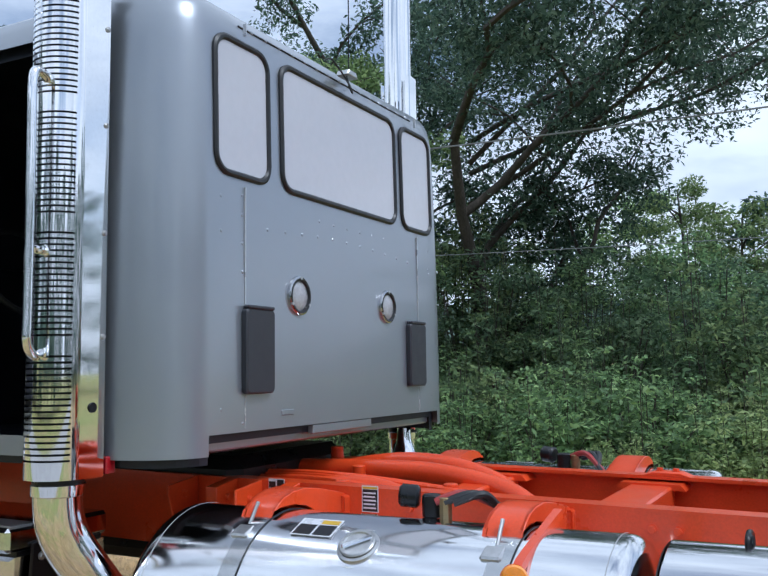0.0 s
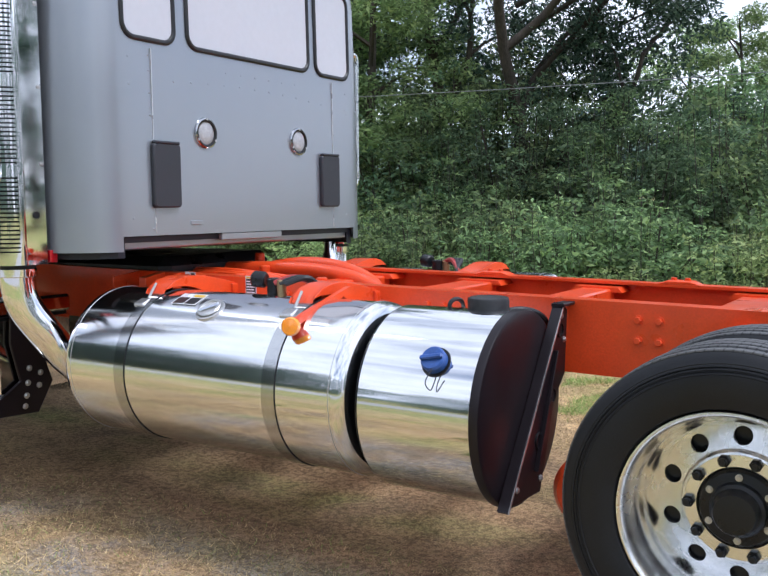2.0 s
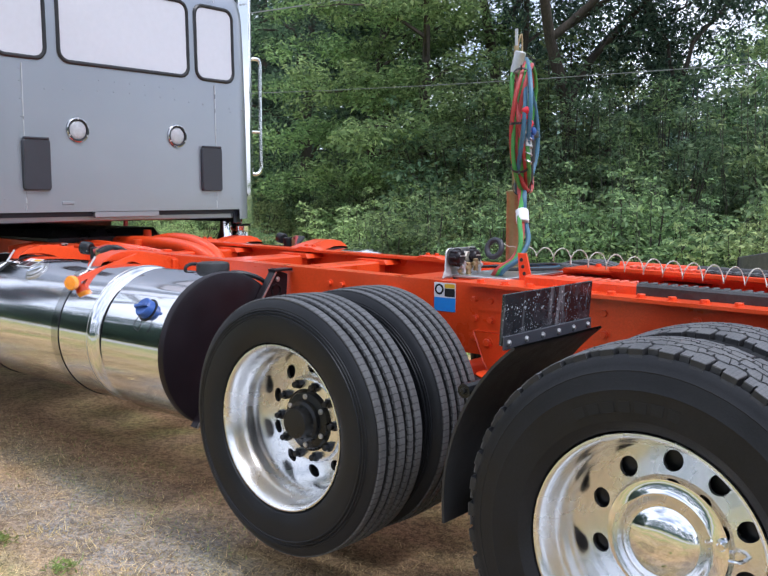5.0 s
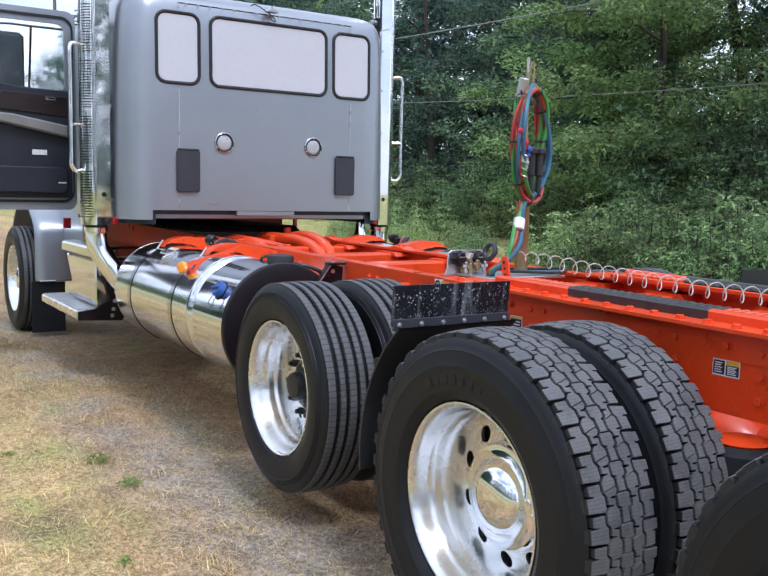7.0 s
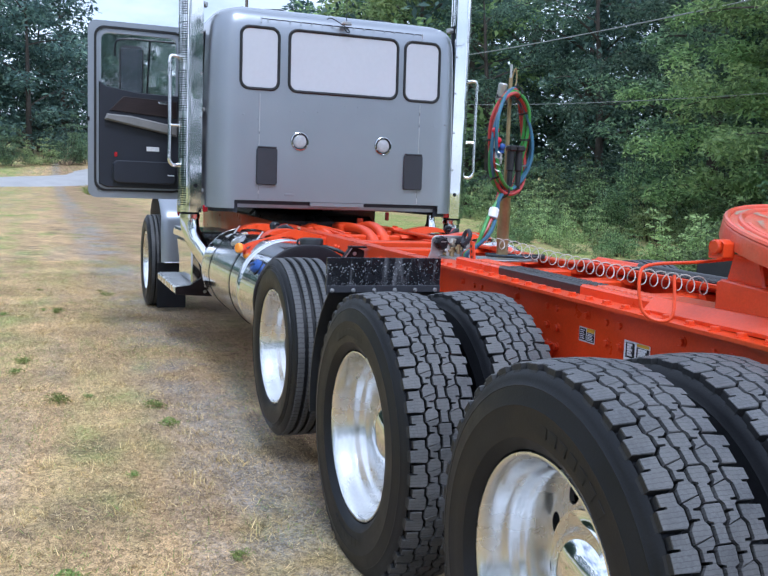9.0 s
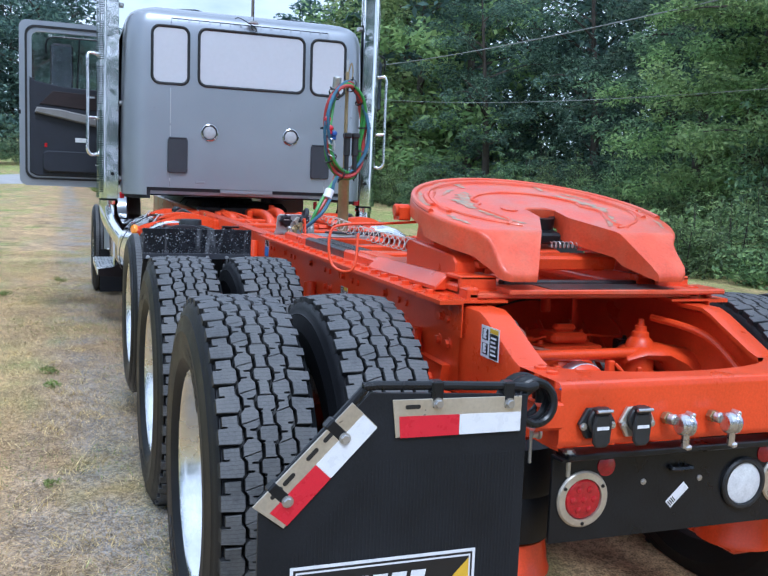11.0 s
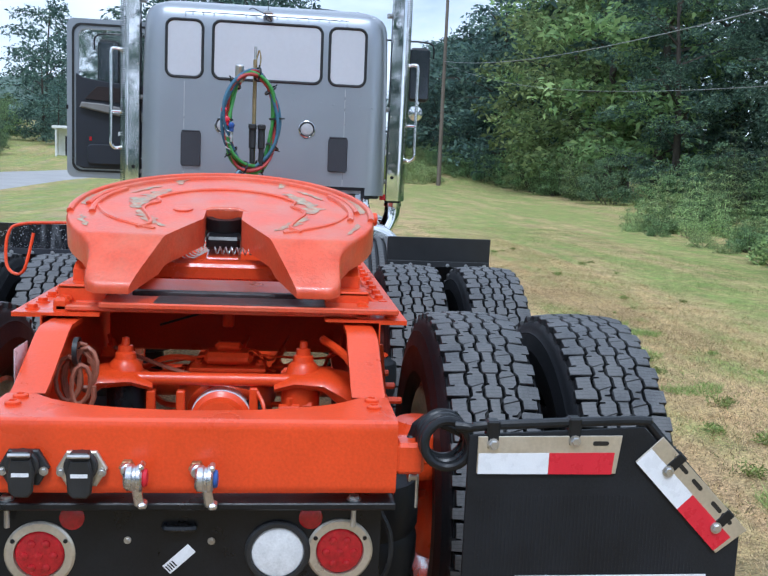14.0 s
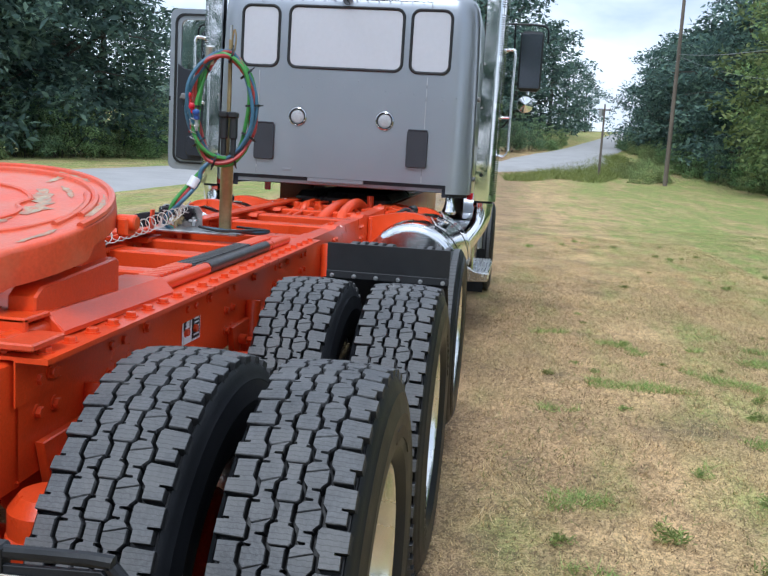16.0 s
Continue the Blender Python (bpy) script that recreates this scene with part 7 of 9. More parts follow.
    part("valve_nut", Geo().cyl((2.757, -0.255, zb + 0.086), (2.785, -0.255, zb + 0.086), 0.027, 6, 0.004), STAINLESS, base, "tan hexagonal valve nut")
    part("hose_ring", Geo().tube([(2.905 + 0.034 * math.cos(a * 0.5236), -0.25 + 0.01 * math.sin(a * 0.5236), zb + 0.125 + 0.034 * math.sin(a * 0.5236)) for a in range(12)], 0.0115, 10, closed=True), VENT, base, "grey loop of cable at the mast foot")
    g = Geo().prism([(3.055, zb + 0.0), (3.115, zb + 0.0), (3.085, zb + 0.115), (3.045, zb + 0.115)], -0.30, -0.292, "y", 0.002)
    tab = part("mast_tab", g, ORANGE, base, "orange upright tab with holes")
    for q in (0.035, 0.062, 0.089):
        part("tab_hole", Geo().lathe([(0.0001, -0.3012), (0.007, -0.3012), (0.008, -0.2995)], "y", (3.086 - q * 0.25, 0, zb + q), 14), PRINT, tab)
    for x, y, z, mat in ((2.80, -0.28, 0.045, BRASS), (2.79, -0.30, 0.05, STEEL), (2.815, -0.25, 0.06, BRASS), (2.78, -0.30, 0.030, BRASS), (2.79, -0.19, 0.05, STEEL)):
        g = Geo().cyl((x, y, zb + z - 0.03), (x, y, zb + z + 0.02), 0.011, 6, 0.002)
        g.cyl((x, y - 0.022, zb + z), (x, y + 0.02, zb + z), 0.009, 8, 0.002)
        part("pipe_fitting", g, mat, base)
    for k, (mat, y) in enumerate(((PLASTIC, -0.30), (HOSE_BLUE, -0.26), (HOSE_RED, -0.24))):
        part("air_line", Geo().tube([(2.752, y - 0.02, zb + 0.06), (2.72, y - 0.01, zb + 0.055 - 0.01 * k), (2.68, y + 0.02, zb + 0.02), (2.66, y + 0.08, zb - 0.02)], 0.006, 6), mat, base)
    # loose black lines coiled round the foot
    for k in range(3):
        part("air_line", Geo().tube([(X + 0.05, -0.12, zb + 0.03), (X + 0.13 + 0.03 * k, 0.05, zb + 0.03), (X + 0.10, 0.20, zb + 0.02 + 0.008 * k), (X - 0.1, 0.2, zb + 0.02), (X - 0.2, 0.0, zb + 0.02)], 0.007, 6), (PLASTIC, HOSE_BLUE, PLASTIC)[k], base)
    # pale coiled wire that sags from the mast foot back to the fifth wheel
    pts = [(X + 0.075, -0.25, zb + 0.15), (X + 0.08, -0.21, zb + 0.145)]
    turns = 23
    n = turns * 14
    for j in range(n + 1):
        t = j / n
        a = 2 * math.pi * turns * t - 0.8
        x = X + 0.09 + 1.70 * t
        r = 0.031 * min(1.0, 0.25 + 5.0 * t)
        pts.append((x, -0.17 + 0.04 * math.sin(3 * t) + r * math.sin(a), 1.185 - 0.062 * t - 0.03 * math.sin(math.pi * t) + r * math.cos(a)))
    part("coiled_wire", Geo().tube(pts, 0.0023, 6, smooth=False), WIRE_WHITE, base, "pale coiled wire along the deck")


mast()

# ---- orange ducts and lines between the rails behind the cab ----
for pts, r in (([(-0.3, 0.05, 1.09), (0.05, 0.06, 1.10), (0.35, 0.07, 1.095), (0.6, 0.06, 1.06), (0.75, 0.04, 1.0), (0.82, 0.03, 0.9)], 0.040),
               ([(-0.2, 0.2, 1.06), (0.0, 0.2, 1.10), (0.2, 0.2, 1.118), (0.42, 0.19, 1.10), (0.62, 0.17, 1.03), (0.7, 0.16, 0.9)], 0.042),
               ([(-0.3, -0.25, 1.03), (0.1, -0.22, 1.075), (0.32, -0.2, 1.05), (0.42, -0.19, 0.98)], 0.034)):
    duct = part("duct", Geo().tube(pts, r, 16), ORANGE, truck, "orange painted duct")
rnd = random.Random(8)
for k in range(9):
    y, z = rnd.uniform(-0.36, 0.36), rnd.uniform(0.98, 1.09)
    g = Geo().tube([(-0.5, y, z), (0.0, y + rnd.uniform(-.05, .05), z + 0.02), (0.4, y + rnd.uniform(-.1, .1), z - 0.02), (0.8 + rnd.uniform(0, 0.5), y * 0.8, z - 0.06)], rnd.choice((0.005, 0.008, 0.012)), 7)
    part("air_line", g, ORANGE, truck)
for x, y, h in ((-0.12, -0.2, 0.05), (0.05, 0.0, 0.07), (-0.2, 0.25, 0.12), (0.35, 0.3, 0.04), (0.15, -0.3, 0.05), (0.5, -0.1, 0.03)):
    g = Geo().cyl((x, y, 1.02), (x, y, 1.05 + h), 0.028, 12, 0.004)
    g.box(x - 0.05, x + 0.05, y - 0.04, y + 0.04, 1.0, 1.05, 0.008)
    part("cab_mount", g, ORANGE, truck)
g = Geo().lathe([(0.0001, 0), (0.05, 0.0), (0.062, 0.02), (0.05, 0.05), (0.038, 0.09), (0.035, 0.15), (0.0001, 0.15)], "z", (-0.2, 0.92, 1.06), 24)
part("chrome_fitting", g, CHROME, truck, "chrome exhaust fitting under the cab")
g = Geo().box(-1.6, -0.25, -0.42, 0.42, 0.75, 1.18, 0.05)
part("gearbox", g, BLACK, truck, "dark gearbox under the cab")
# unseen block, added to keep light out from under the cab
g = Geo().box(-3.9, -1.65, -0.40, 0.40, 0.62, 1.2, 0.05)
g.box(-3.5, -1.9, -0.24, 0.24, 0.42, 0.64, 0.05)
part("engine", g, BLACK, truck, "unseen dark engine block added to keep light out underneath")
# right rail's fittings
for x in (0.25, 1.2, 2.1):
    g = Geo().prism([(x - 0.09, 0.0), (x + 0.09, 0.0), (x + 0.05, 0.016), (x - 0.05, 0.016)], 0.36, 0.446, "y", 0.004)
    g.bolt((x - 0.03, 0.4, 0.016), (0, 0, 1), 0.012, 0.012)
    g.bolt((x + 0.03, 0.4, 0.016), (0, 0, 1), 0.012, 0.012)
    part("rail_fitting", raked(g), ORANGE, truck)


# ---- stickers on the rails ----
def sticker(x0, x1, z0, z1, bands, label, y=-0.4475):
    st = part("warning_sticker", Geo().box(x0, x1, y - 0.0005, y + 0.0005, z0, z1, 0.0), WHITE, truck, label)
    w, h = x1 - x0, z1 - z0
    out = -1 if y < 0 else 1
    for a, b, c, d, mat in bands:
        part("print_bar", Geo().box(x0 + a * w, x0 + b * w, y + out * 0.0012 - 0.0003, y + out * 0.0012 + 0.0003, z0 + c * h, z0 + d * h, 0.0), mat, st)
        if mat is PRINT and (b - a) * w > 0.03 and (d - c) > 0.3:
            for j in range(5):
                zz = z0 + (c + (d - c) * (0.12 + 0.17 * j)) * h
                part("print_line", Geo().box(x0 + (a + 0.06) * w, x0 + (b - 0.08 - 0.05 * (j % 2)) * w, y + out * 0.002 - 0.0002, y + out * 0.002 + 0.0002, zz, zz + 0.06 * h, 0.0), WHITE, st)
    return st


dark = [(0.05, 0.95, 0.03, 0.86, PRINT), (0.05, 0.95, 0.88, 0.96, YELLOW)]
sticker(0.315, 0.38, 1.015, 1.105, dark, "black warning sticker on the rail")
sticker(-0.08, -0.01, 1.075, 1.112, [(0.04, 0.45, 0.1, 0.7, PRINT), (0.55, 0.96, 0.1, 0.9, PRINT)], "small black and white sticker on the rail")
st = sticker(2.75, 2.855, 0.94, 1.055, [(0.0, 1.0, 0.0, 0.48, SKYBLUE), (0.5, 0.97, 0.52, 0.8, PRINT), (0.5, 0.97, 0.82, 0.96, YELLOW)], "blue, white and yellow tyre sticker on the rail")
part("print_ring", Geo().lathe([(0.014, 0), (0.022, 0), (0.022, 0.001), (0.014, 0.001)], "y", (2.776, -0.4500, 1.028), 24, True), PRINT, st)
sticker(3.29, 3.365, 0.868, 0.952, dark, "black warning sticker on the rail")
sticker(4.285, 4.385, 0.885, 0.94, [(0.03, 0.45, 0.1, 0.9, PRINT), (0.5, 0.97, 0.08, 0.68, PRINT), (0.5, 0.97, 0.7, 0.95, YELLOW)], "black and yellow warning sticker on the rail")
sticker(4.56, 4.70, 0.805, 0.935, [(0.08, 0.42, 0.55, 0.95, PRINT), (0.5, 0.97, 0.5, 0.88, PRINT), (0.5, 0.97, 0.9, 0.98, YELLOW), (0.08, 0.42, 0.05, 0.45, PRINT)], "black and white tyre pressure sticker")
sticker(5.65, 5.76, 0.895, 0.985, [(0.5, 0.95, 0.04, 0.8, PRINT), (0.5, 0.95, 0.82, 0.96, YELLOW), (0.08, 0.4, 0.55, 0.9, PRINT), (0.08, 0.4, 0.1, 0.45, PRINT)], "white and black coupling sticker", -0.4485)
sticker(5.62, 5.71, 0.83, 0.935, [(0.5, 0.95, 0.04, 0.9, PRINT), (0.08, 0.4, 0.1, 0.9, PRINT)], "white and black coupling sticker", 0.4375)
sticker(4.405, 4.565, 0.862, 0.955, [(0.04, 0.48, 0.08, 0.92, PRINT), (0.58, 0.94, 0.5, 0.9, PRINT)], "white and black sticker on the rail", 0.4487)


# ---- ground ----
def ground_h(x, y):
    u = -x
    h = 0.0
    if u > 4:
        h += 0.007 * (u - 4)
    if u > 60:
        h += 0.056 * (u - 60) * min(1.0, (u - 60) / 40)
    if u > 260:
        h -= 0.056 * (u - 260)
    if y > 12:
        h += 0.02 * min(y - 12, 60)
    if y < -32:
        h -= 0.01 * min(-32 - y, 60)
    near = math.hypot(x - 2, y)
    return h + 0.012 * noise.noise((x * 0.45, y * 0.45, 0)) * min(1.0, max(0.0, (near - 3) / 6)) + 0.12 * noise.noise((x * 0.04, y * 0.04, 3)) * min(1.0, max(0.0, (near - 8) / 20))


def leafy(name, base, bright, dark_mul, trans=0.35):
    """Leaf material: the colour changes from leaf to leaf, some light passes through."""
    m = bpy.data.materials.new(name)
    m.use_nodes = True
    nt = m.node_tree
    b = nt.nodes["Principled BSDF"]
    link = nt.links.new
    geo = nt.nodes.new("ShaderNodeNewGeometry")
    info = nt.nodes.new("ShaderNodeObjectInfo")
    ramp = nt.nodes.new("ShaderNodeValToRGB")
    e = ramp.color_ramp.elements
    e[0].position, e[0].color = 0.0, (*[c * dark_mul for c in base], 1)
    e[1].position, e[1].color = 1.0, (*bright, 1)
    mid = ramp.color_ramp.elements.new(0.6)
    mid.color = (*base, 1)
    link(geo.outputs["Random Per Island"], ramp.inputs["Fac"])
    hsv = nt.nodes.new("ShaderNodeHueSaturation")
    rm = nt.nodes.new("ShaderNodeMapRange")
    rm.inputs["To Min"].default_value, rm.inputs["To Max"].default_value = 0.75, 1.3
    link(info.outputs["Random"], rm.inputs["Value"])
    link(rm.outputs["Result"], hsv.inputs["Value"])
    rm2 = nt.nodes.new("ShaderNodeMapRange")
    rm2.inputs["To Min"].default_value, rm2.inputs["To Max"].default_value = 0.482, 0.515
    link(info.outputs["Random"], rm2.inputs["Value"])
    link(rm2.outputs["Result"], hsv.inputs["Hue"])
    link(ramp.outputs["Color"], hsv.inputs["Color"])
    link(hsv.outputs["Color"], b.inputs["Base Color"])
    b.inputs["Roughness"].default_value = 0.55
    b.inputs["Specular IOR Level"].default_value = 0.35
    tr = nt.nodes.new("ShaderNodeBsdfTranslucent")
    link(hsv.outputs["Color"], tr.inputs["Color"])
    mx = nt.nodes.new("ShaderNodeMixShader")
    mx.inputs[0].default_value = trans
    link(b.outputs["BSDF"], mx.inputs[1])
    link(tr.outputs["BSDF"], mx.inputs[2])
    link(mx.outputs["Shader"], nt.nodes["Material Output"].inputs["Surface"])
    return m


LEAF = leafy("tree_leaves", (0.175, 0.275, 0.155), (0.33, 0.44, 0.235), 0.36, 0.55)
# darker, bluer copy: the wood's shade is put into the leaf colour
LEAF_DARK = leafy("shade_toned_tree_leaves", (0.120, 0.200, 0.150), (0.25, 0.35, 0.23), 0.36, 0.5)
# bluer and darker leaves: distance haze is put into the colour
LEAF_FAR = leafy("haze_toned_tree_leaves", (0.105, 0.175, 0.152), (0.205, 0.30, 0.215), 0.4, 0.45)
LEAF_BUSH = leafy("bush_leaves", (0.22, 0.335, 0.155), (0.42, 0.55, 0.23), 0.3, 0.5)
LEAF_LIGHT = leafy("bright_bush_leaves", (0.36, 0.47, 0.20), (0.58, 0.67, 0.30), 0.42, 0.5)
# brighter copy: light on the boughs is put into the leaf colour
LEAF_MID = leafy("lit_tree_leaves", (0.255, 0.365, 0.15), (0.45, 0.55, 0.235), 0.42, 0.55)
BLADE = leafy("grass_blades", (0.60, 0.43, 0.21), (0.90, 0.70, 0.40), 0.32, 0.3)
BLADE_BROWN = leafy("dead_grass_blades", (0.22, 0.15, 0.085), (0.36, 0.26, 0.16), 0.4, 0.2)
BLADE_GREEN = leafy("green_grass_blades", (0.27, 0.35, 0.10), (0.42, 0.50, 0.16), 0.55, 0.35)
BARK = material("bark", (0.075, 0.062, 0.05), 0.85, dark=0.4, scale=6, grain=26, bump=0.02, stretch=(1, 1, 0.3))
POLEWOOD = material("weathered_pole_wood", (0.17, 0.14, 0.115), 0.8, dark=0.3, scale=5, grain=40, bump=0.004, stretch=(1, 1, 0.08))
ASPHALT = material("pale_grey_asphalt", (0.40, 0.39, 0.385), 0.85, dark=0.14, scale=0.6, grain=25, bump=0.004)
HILL = material("wooded_hill", (0.10, 0.155, 0.12), 0.9, dark=0.4, scale=0.02, grain=0.12, bump=4.0)


def ground_material():
    m = material("dry_mown_grass", (0.80, 0.55, 0.285), 0.9, dark=0.35, scale=1.3, grain=55, bump=0.012, spec=0.2)
    nt = m.node_tree
    link = nt.links.new
    b = nt.nodes["Principled BSDF"]
    straw = b.inputs["Base Color"].links[0].from_socket
    tc = nt.nodes.new("ShaderNodeTexCoord")
    sep = nt.nodes.new("ShaderNodeSeparateXYZ")
    link(tc.outputs["Object"], sep.inputs[0])

    def nz(s, d=5.0):
        n = nt.nodes.new("ShaderNodeTexNoise")
        n.inputs["Scale"].default_value, n.inputs["Detail"].default_value = s, d
        link(tc.outputs["Object"], n.inputs["Vector"])
        return n.outputs["Fac"]

    def rng(sock, a, z, lo=0.0, hi=1.0):
        n = nt.nodes.new("ShaderNodeMapRange")
        for k, v in (("From Min", a), ("From Max", z), ("To Min", lo), ("To Max", hi)):
            n.inputs[k].default_value = v
        link(sock, n.inputs["Value"])
        return n.outputs["Result"]

    def op(kind, a, c):
        n = nt.nodes.new("ShaderNodeMath")
        n.operation = kind
        n.use_clamp = True
        for i, v in enumerate((a, c)):
            if isinstance(v, float):
                n.inputs[i].default_value = v
            else:
                link(v, n.inputs[i])
        return n.outputs[0]

    def blend(fac, a, color):
        n = nt.nodes.new("ShaderNodeMix")
        n.data_type = "RGBA"
        link(fac, n.inputs[0])
        link(a, n.inputs[6])
        if isinstance(color, tuple):
            n.inputs[7].default_value = (*color, 1)
        else:
            link(color, n.inputs[7])
        return n.outputs[2]
    # mown stripes run along the field; greener away from the wheel tracks
    mp = nt.nodes.new("ShaderNodeMapping")
    mp.inputs["Scale"].default_value = (0.16, 1.0, 1.0)
    link(tc.outputs["Object"], mp.inputs["Vector"])

    def streak(s_):
        n = nt.nodes.new("ShaderNodeTexNoise")
        n.inputs["Scale"].default_value, n.inputs["Detail"].default_value = s_, 6.0
        link(mp.outputs["Vector"], n.inputs["Vector"])
        return n.outputs["Fac"]
    away = nt.nodes.new("ShaderNodeMath")
    away.operation = "ABSOLUTE"
    link(sep.outputs["Y"], away.inputs[0])
    side = rng(away.outputs[0], 2.4, 6.5)
    green = op("ADD", op("MULTIPLY", side, rng(streak(0.62), 0.40, 0.58, 0.32, 1.0)), op("MULTIPLY", rng(streak(2.1), 0.45, 0.62), rng(nz(1.1), 0.4, 0.6, 0.15, 0.85)))
    gcol = blend(rng(nz(2.4), 0.35, 0.7), blend(rng(nz(38.0), 0.3, 0.7), straw, (0.27, 0.40, 0.085)), (0.33, 0.46, 0.11))
    col = blend(green, straw, gcol)
    soil = op("MULTIPLY", rng(nz(1.7), 0.56, 0.66), rng(away.outputs[0], 3.4, 2.6))
    col = blend(op("MULTIPLY", soil, 0.6), col, (0.27, 0.195, 0.125))
    gravel = op("MULTIPLY", op("MULTIPLY", rng(streak(1.5), 0.53, 0.60), rng(nz(70.0), 0.40, 0.56)), rng(sep.outputs["Y"], -0.6, -1.1))
    # brown worn thatch along the wheel tracks, darkened for the shade under the truck
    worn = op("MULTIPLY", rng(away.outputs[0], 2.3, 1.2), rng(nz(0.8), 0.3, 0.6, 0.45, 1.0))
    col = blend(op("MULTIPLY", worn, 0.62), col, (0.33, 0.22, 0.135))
    lane = nt.nodes.new("ShaderNodeMath")
    lane.operation = "ABSOLUTE"
    shift = nt.nodes.new("ShaderNodeMath")
    shift.operation = "ADD"
    shift.inputs[1].default_value = 1.27
    link(sep.outputs["Y"], shift.inputs[0])
    link(shift.outputs[0], lane.inputs[0])
    strip = op("MULTIPLY", op("MULTIPLY", rng(lane.outputs[0], 0.55, 0.15), rng(nz(1.3), 0.40, 0.54)), rng(nz(70.0), 0.36, 0.54, 0.2, 1.0))
    col = blend(op("ADD", op("MULTIPLY", gravel, 0.25), op("MULTIPLY", strip, 0.8)), col, (0.40, 0.39, 0.38))
    clod = nt.nodes.new("ShaderNodeMix")
    clod.data_type, clod.blend_type = "RGBA", "MULTIPLY"
    clod.inputs[0].default_value = 1.0
    link(col, clod.inputs[6])
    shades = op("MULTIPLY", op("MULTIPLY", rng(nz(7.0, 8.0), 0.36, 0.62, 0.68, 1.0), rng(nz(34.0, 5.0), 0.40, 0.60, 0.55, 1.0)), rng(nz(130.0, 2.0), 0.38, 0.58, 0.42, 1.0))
    shades = op("MULTIPLY", shades, 1.36)
    link(shades, clod.inputs[7])
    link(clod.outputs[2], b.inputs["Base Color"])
    return m


GROUND = ground_material()


def axis_steps(lo, hi, near0, near1, fine, coarse):
    out, v = [], lo
    while v < hi:
        out.append(v)
        d = max(near0 - v, v - near1, 0)
        v += min(coarse, fine + d * 0.12)
    return out + [hi]


g = Geo()
xs, ys = axis_steps(-1600, 700, -14, 12, 0.8, 60), axis_steps(-1300, 1300, -12, 14, 0.8, 60)
g.grid([[(x, y, ground_h(x, y)) for y in ys] for x in xs])
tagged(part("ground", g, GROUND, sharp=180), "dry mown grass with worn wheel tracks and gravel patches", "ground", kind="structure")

# -- road
ROAD = [(60, -6), (20, -10.5), (-20, -13.5), (-45, -15.5), (-62, -15), (-74, -10.5), (-84, -2.5), (-90, 3), (-98, 6.5), (-114, 10), (-150, 17), (-200, 26), (-265, 38), (-340, 52)]
P = [Vector((x, y, 0)) for x, y in ROAD]
line = []
for i in range(len(P) - 1):
    p0, p1, p2, p3 = P[max(i - 1, 0)], P[i], P[i + 1], P[min(i + 2, len(P) - 1)]
    for k in range(10):
        t = k / 10
        line.append(0.5 * (2 * p1 + (p2 - p0) * t + (2 * p0 - 5 * p1 + 4 * p2 - p3) * t * t + (3 * p1 - p0 - 3 * p2 + p3) * t ** 3))
rows = []
for i, p in enumerate(line):
    t = (line[min(i + 1, len(line) - 1)] - line[max(i - 1, 0)]).normalized()
    n = Vector((-t.y, t.x, 0))
    row = []
    wide = 1.0 + 0.75 * math.exp(-((p.x + 84) / 14) ** 2)
    for w, dz in ((-5.4, -0.9), (-3.2, 0.05), (-1.0, 0.09), (1.0, 0.09), (3.2, 0.05), (5.4, -0.9)):
        q = p + n * w * wide
        row.append((q.x, q.y, ground_h(p.x, p.y) + dz + 0.03 + 0.0035 * max(0.0, -60 - p.x)))
    rows.append(row)
tagged(part("road", Geo().grid(rows), ASPHALT), "pale grey country road past the field", "road", kind="structure")


# ---- leaves ----
def leaf_mesh(name, centres, radii, counts, size, mat, seed, flat=0.75, droop=0.25, shape=0.42):
    rs = np.random.RandomState(seed)
    pos = []
    for c, r, n in zip(centres, radii, counts):
        d = rs.normal(size=(n, 3))
        d /= np.linalg.norm(d, axis=1)[:, None]
        rad = rs.uniform(0.25, 1.0, (n, 1)) ** 0.6
        pos.append(np.array(c) + d * rad * np.array([r, r, r * flat]))
    pos = np.concatenate(pos)
    n = len(pos)
    axis = rs.normal(size=(n, 3))
    axis[:, 2] = axis[:, 2] * 0.5 - droop
    axis /= np.linalg.norm(axis, axis=1)[:, None]
    nrm = rs.normal(size=(n, 3)) * 0.7 + np.array([0, 0, 1.0])
    side = np.cross(axis, nrm)
    side /= np.linalg.norm(side, axis=1)[:, None] + 1e-9
    up = np.cross(side, axis)
    s = size * rs.uniform(0.6, 1.25, (n, 1))
    v = np.empty((n, 4, 3))
    v[:, 0] = pos
    v[:, 1] = pos + axis * s * 0.45 + side * s * shape * 0.5 + up * s * 0.10
    v[:, 2] = pos + axis * s
    v[:, 3] = pos + axis * s * 0.45 - side * s * shape * 0.5 + up * s * 0.10
    me = bpy.data.meshes.new(name)
    me.vertices.add(n * 4)
    me.vertices.foreach_set("co", v.reshape(-1))
    me.loops.add(n * 6)
    ids = np.arange(n)[:, None] * 4
    me.loops.foreach_set("vertex_index", (ids + np.array([[0, 1, 2, 0, 2, 3]])).reshape(-1))
    me.polygons.add(n * 2)
    me.polygons.foreach_set("loop_start", np.arange(n * 2) * 3)
    me.update(calc_edges=True)
    me.materials.append(mat)
    return me


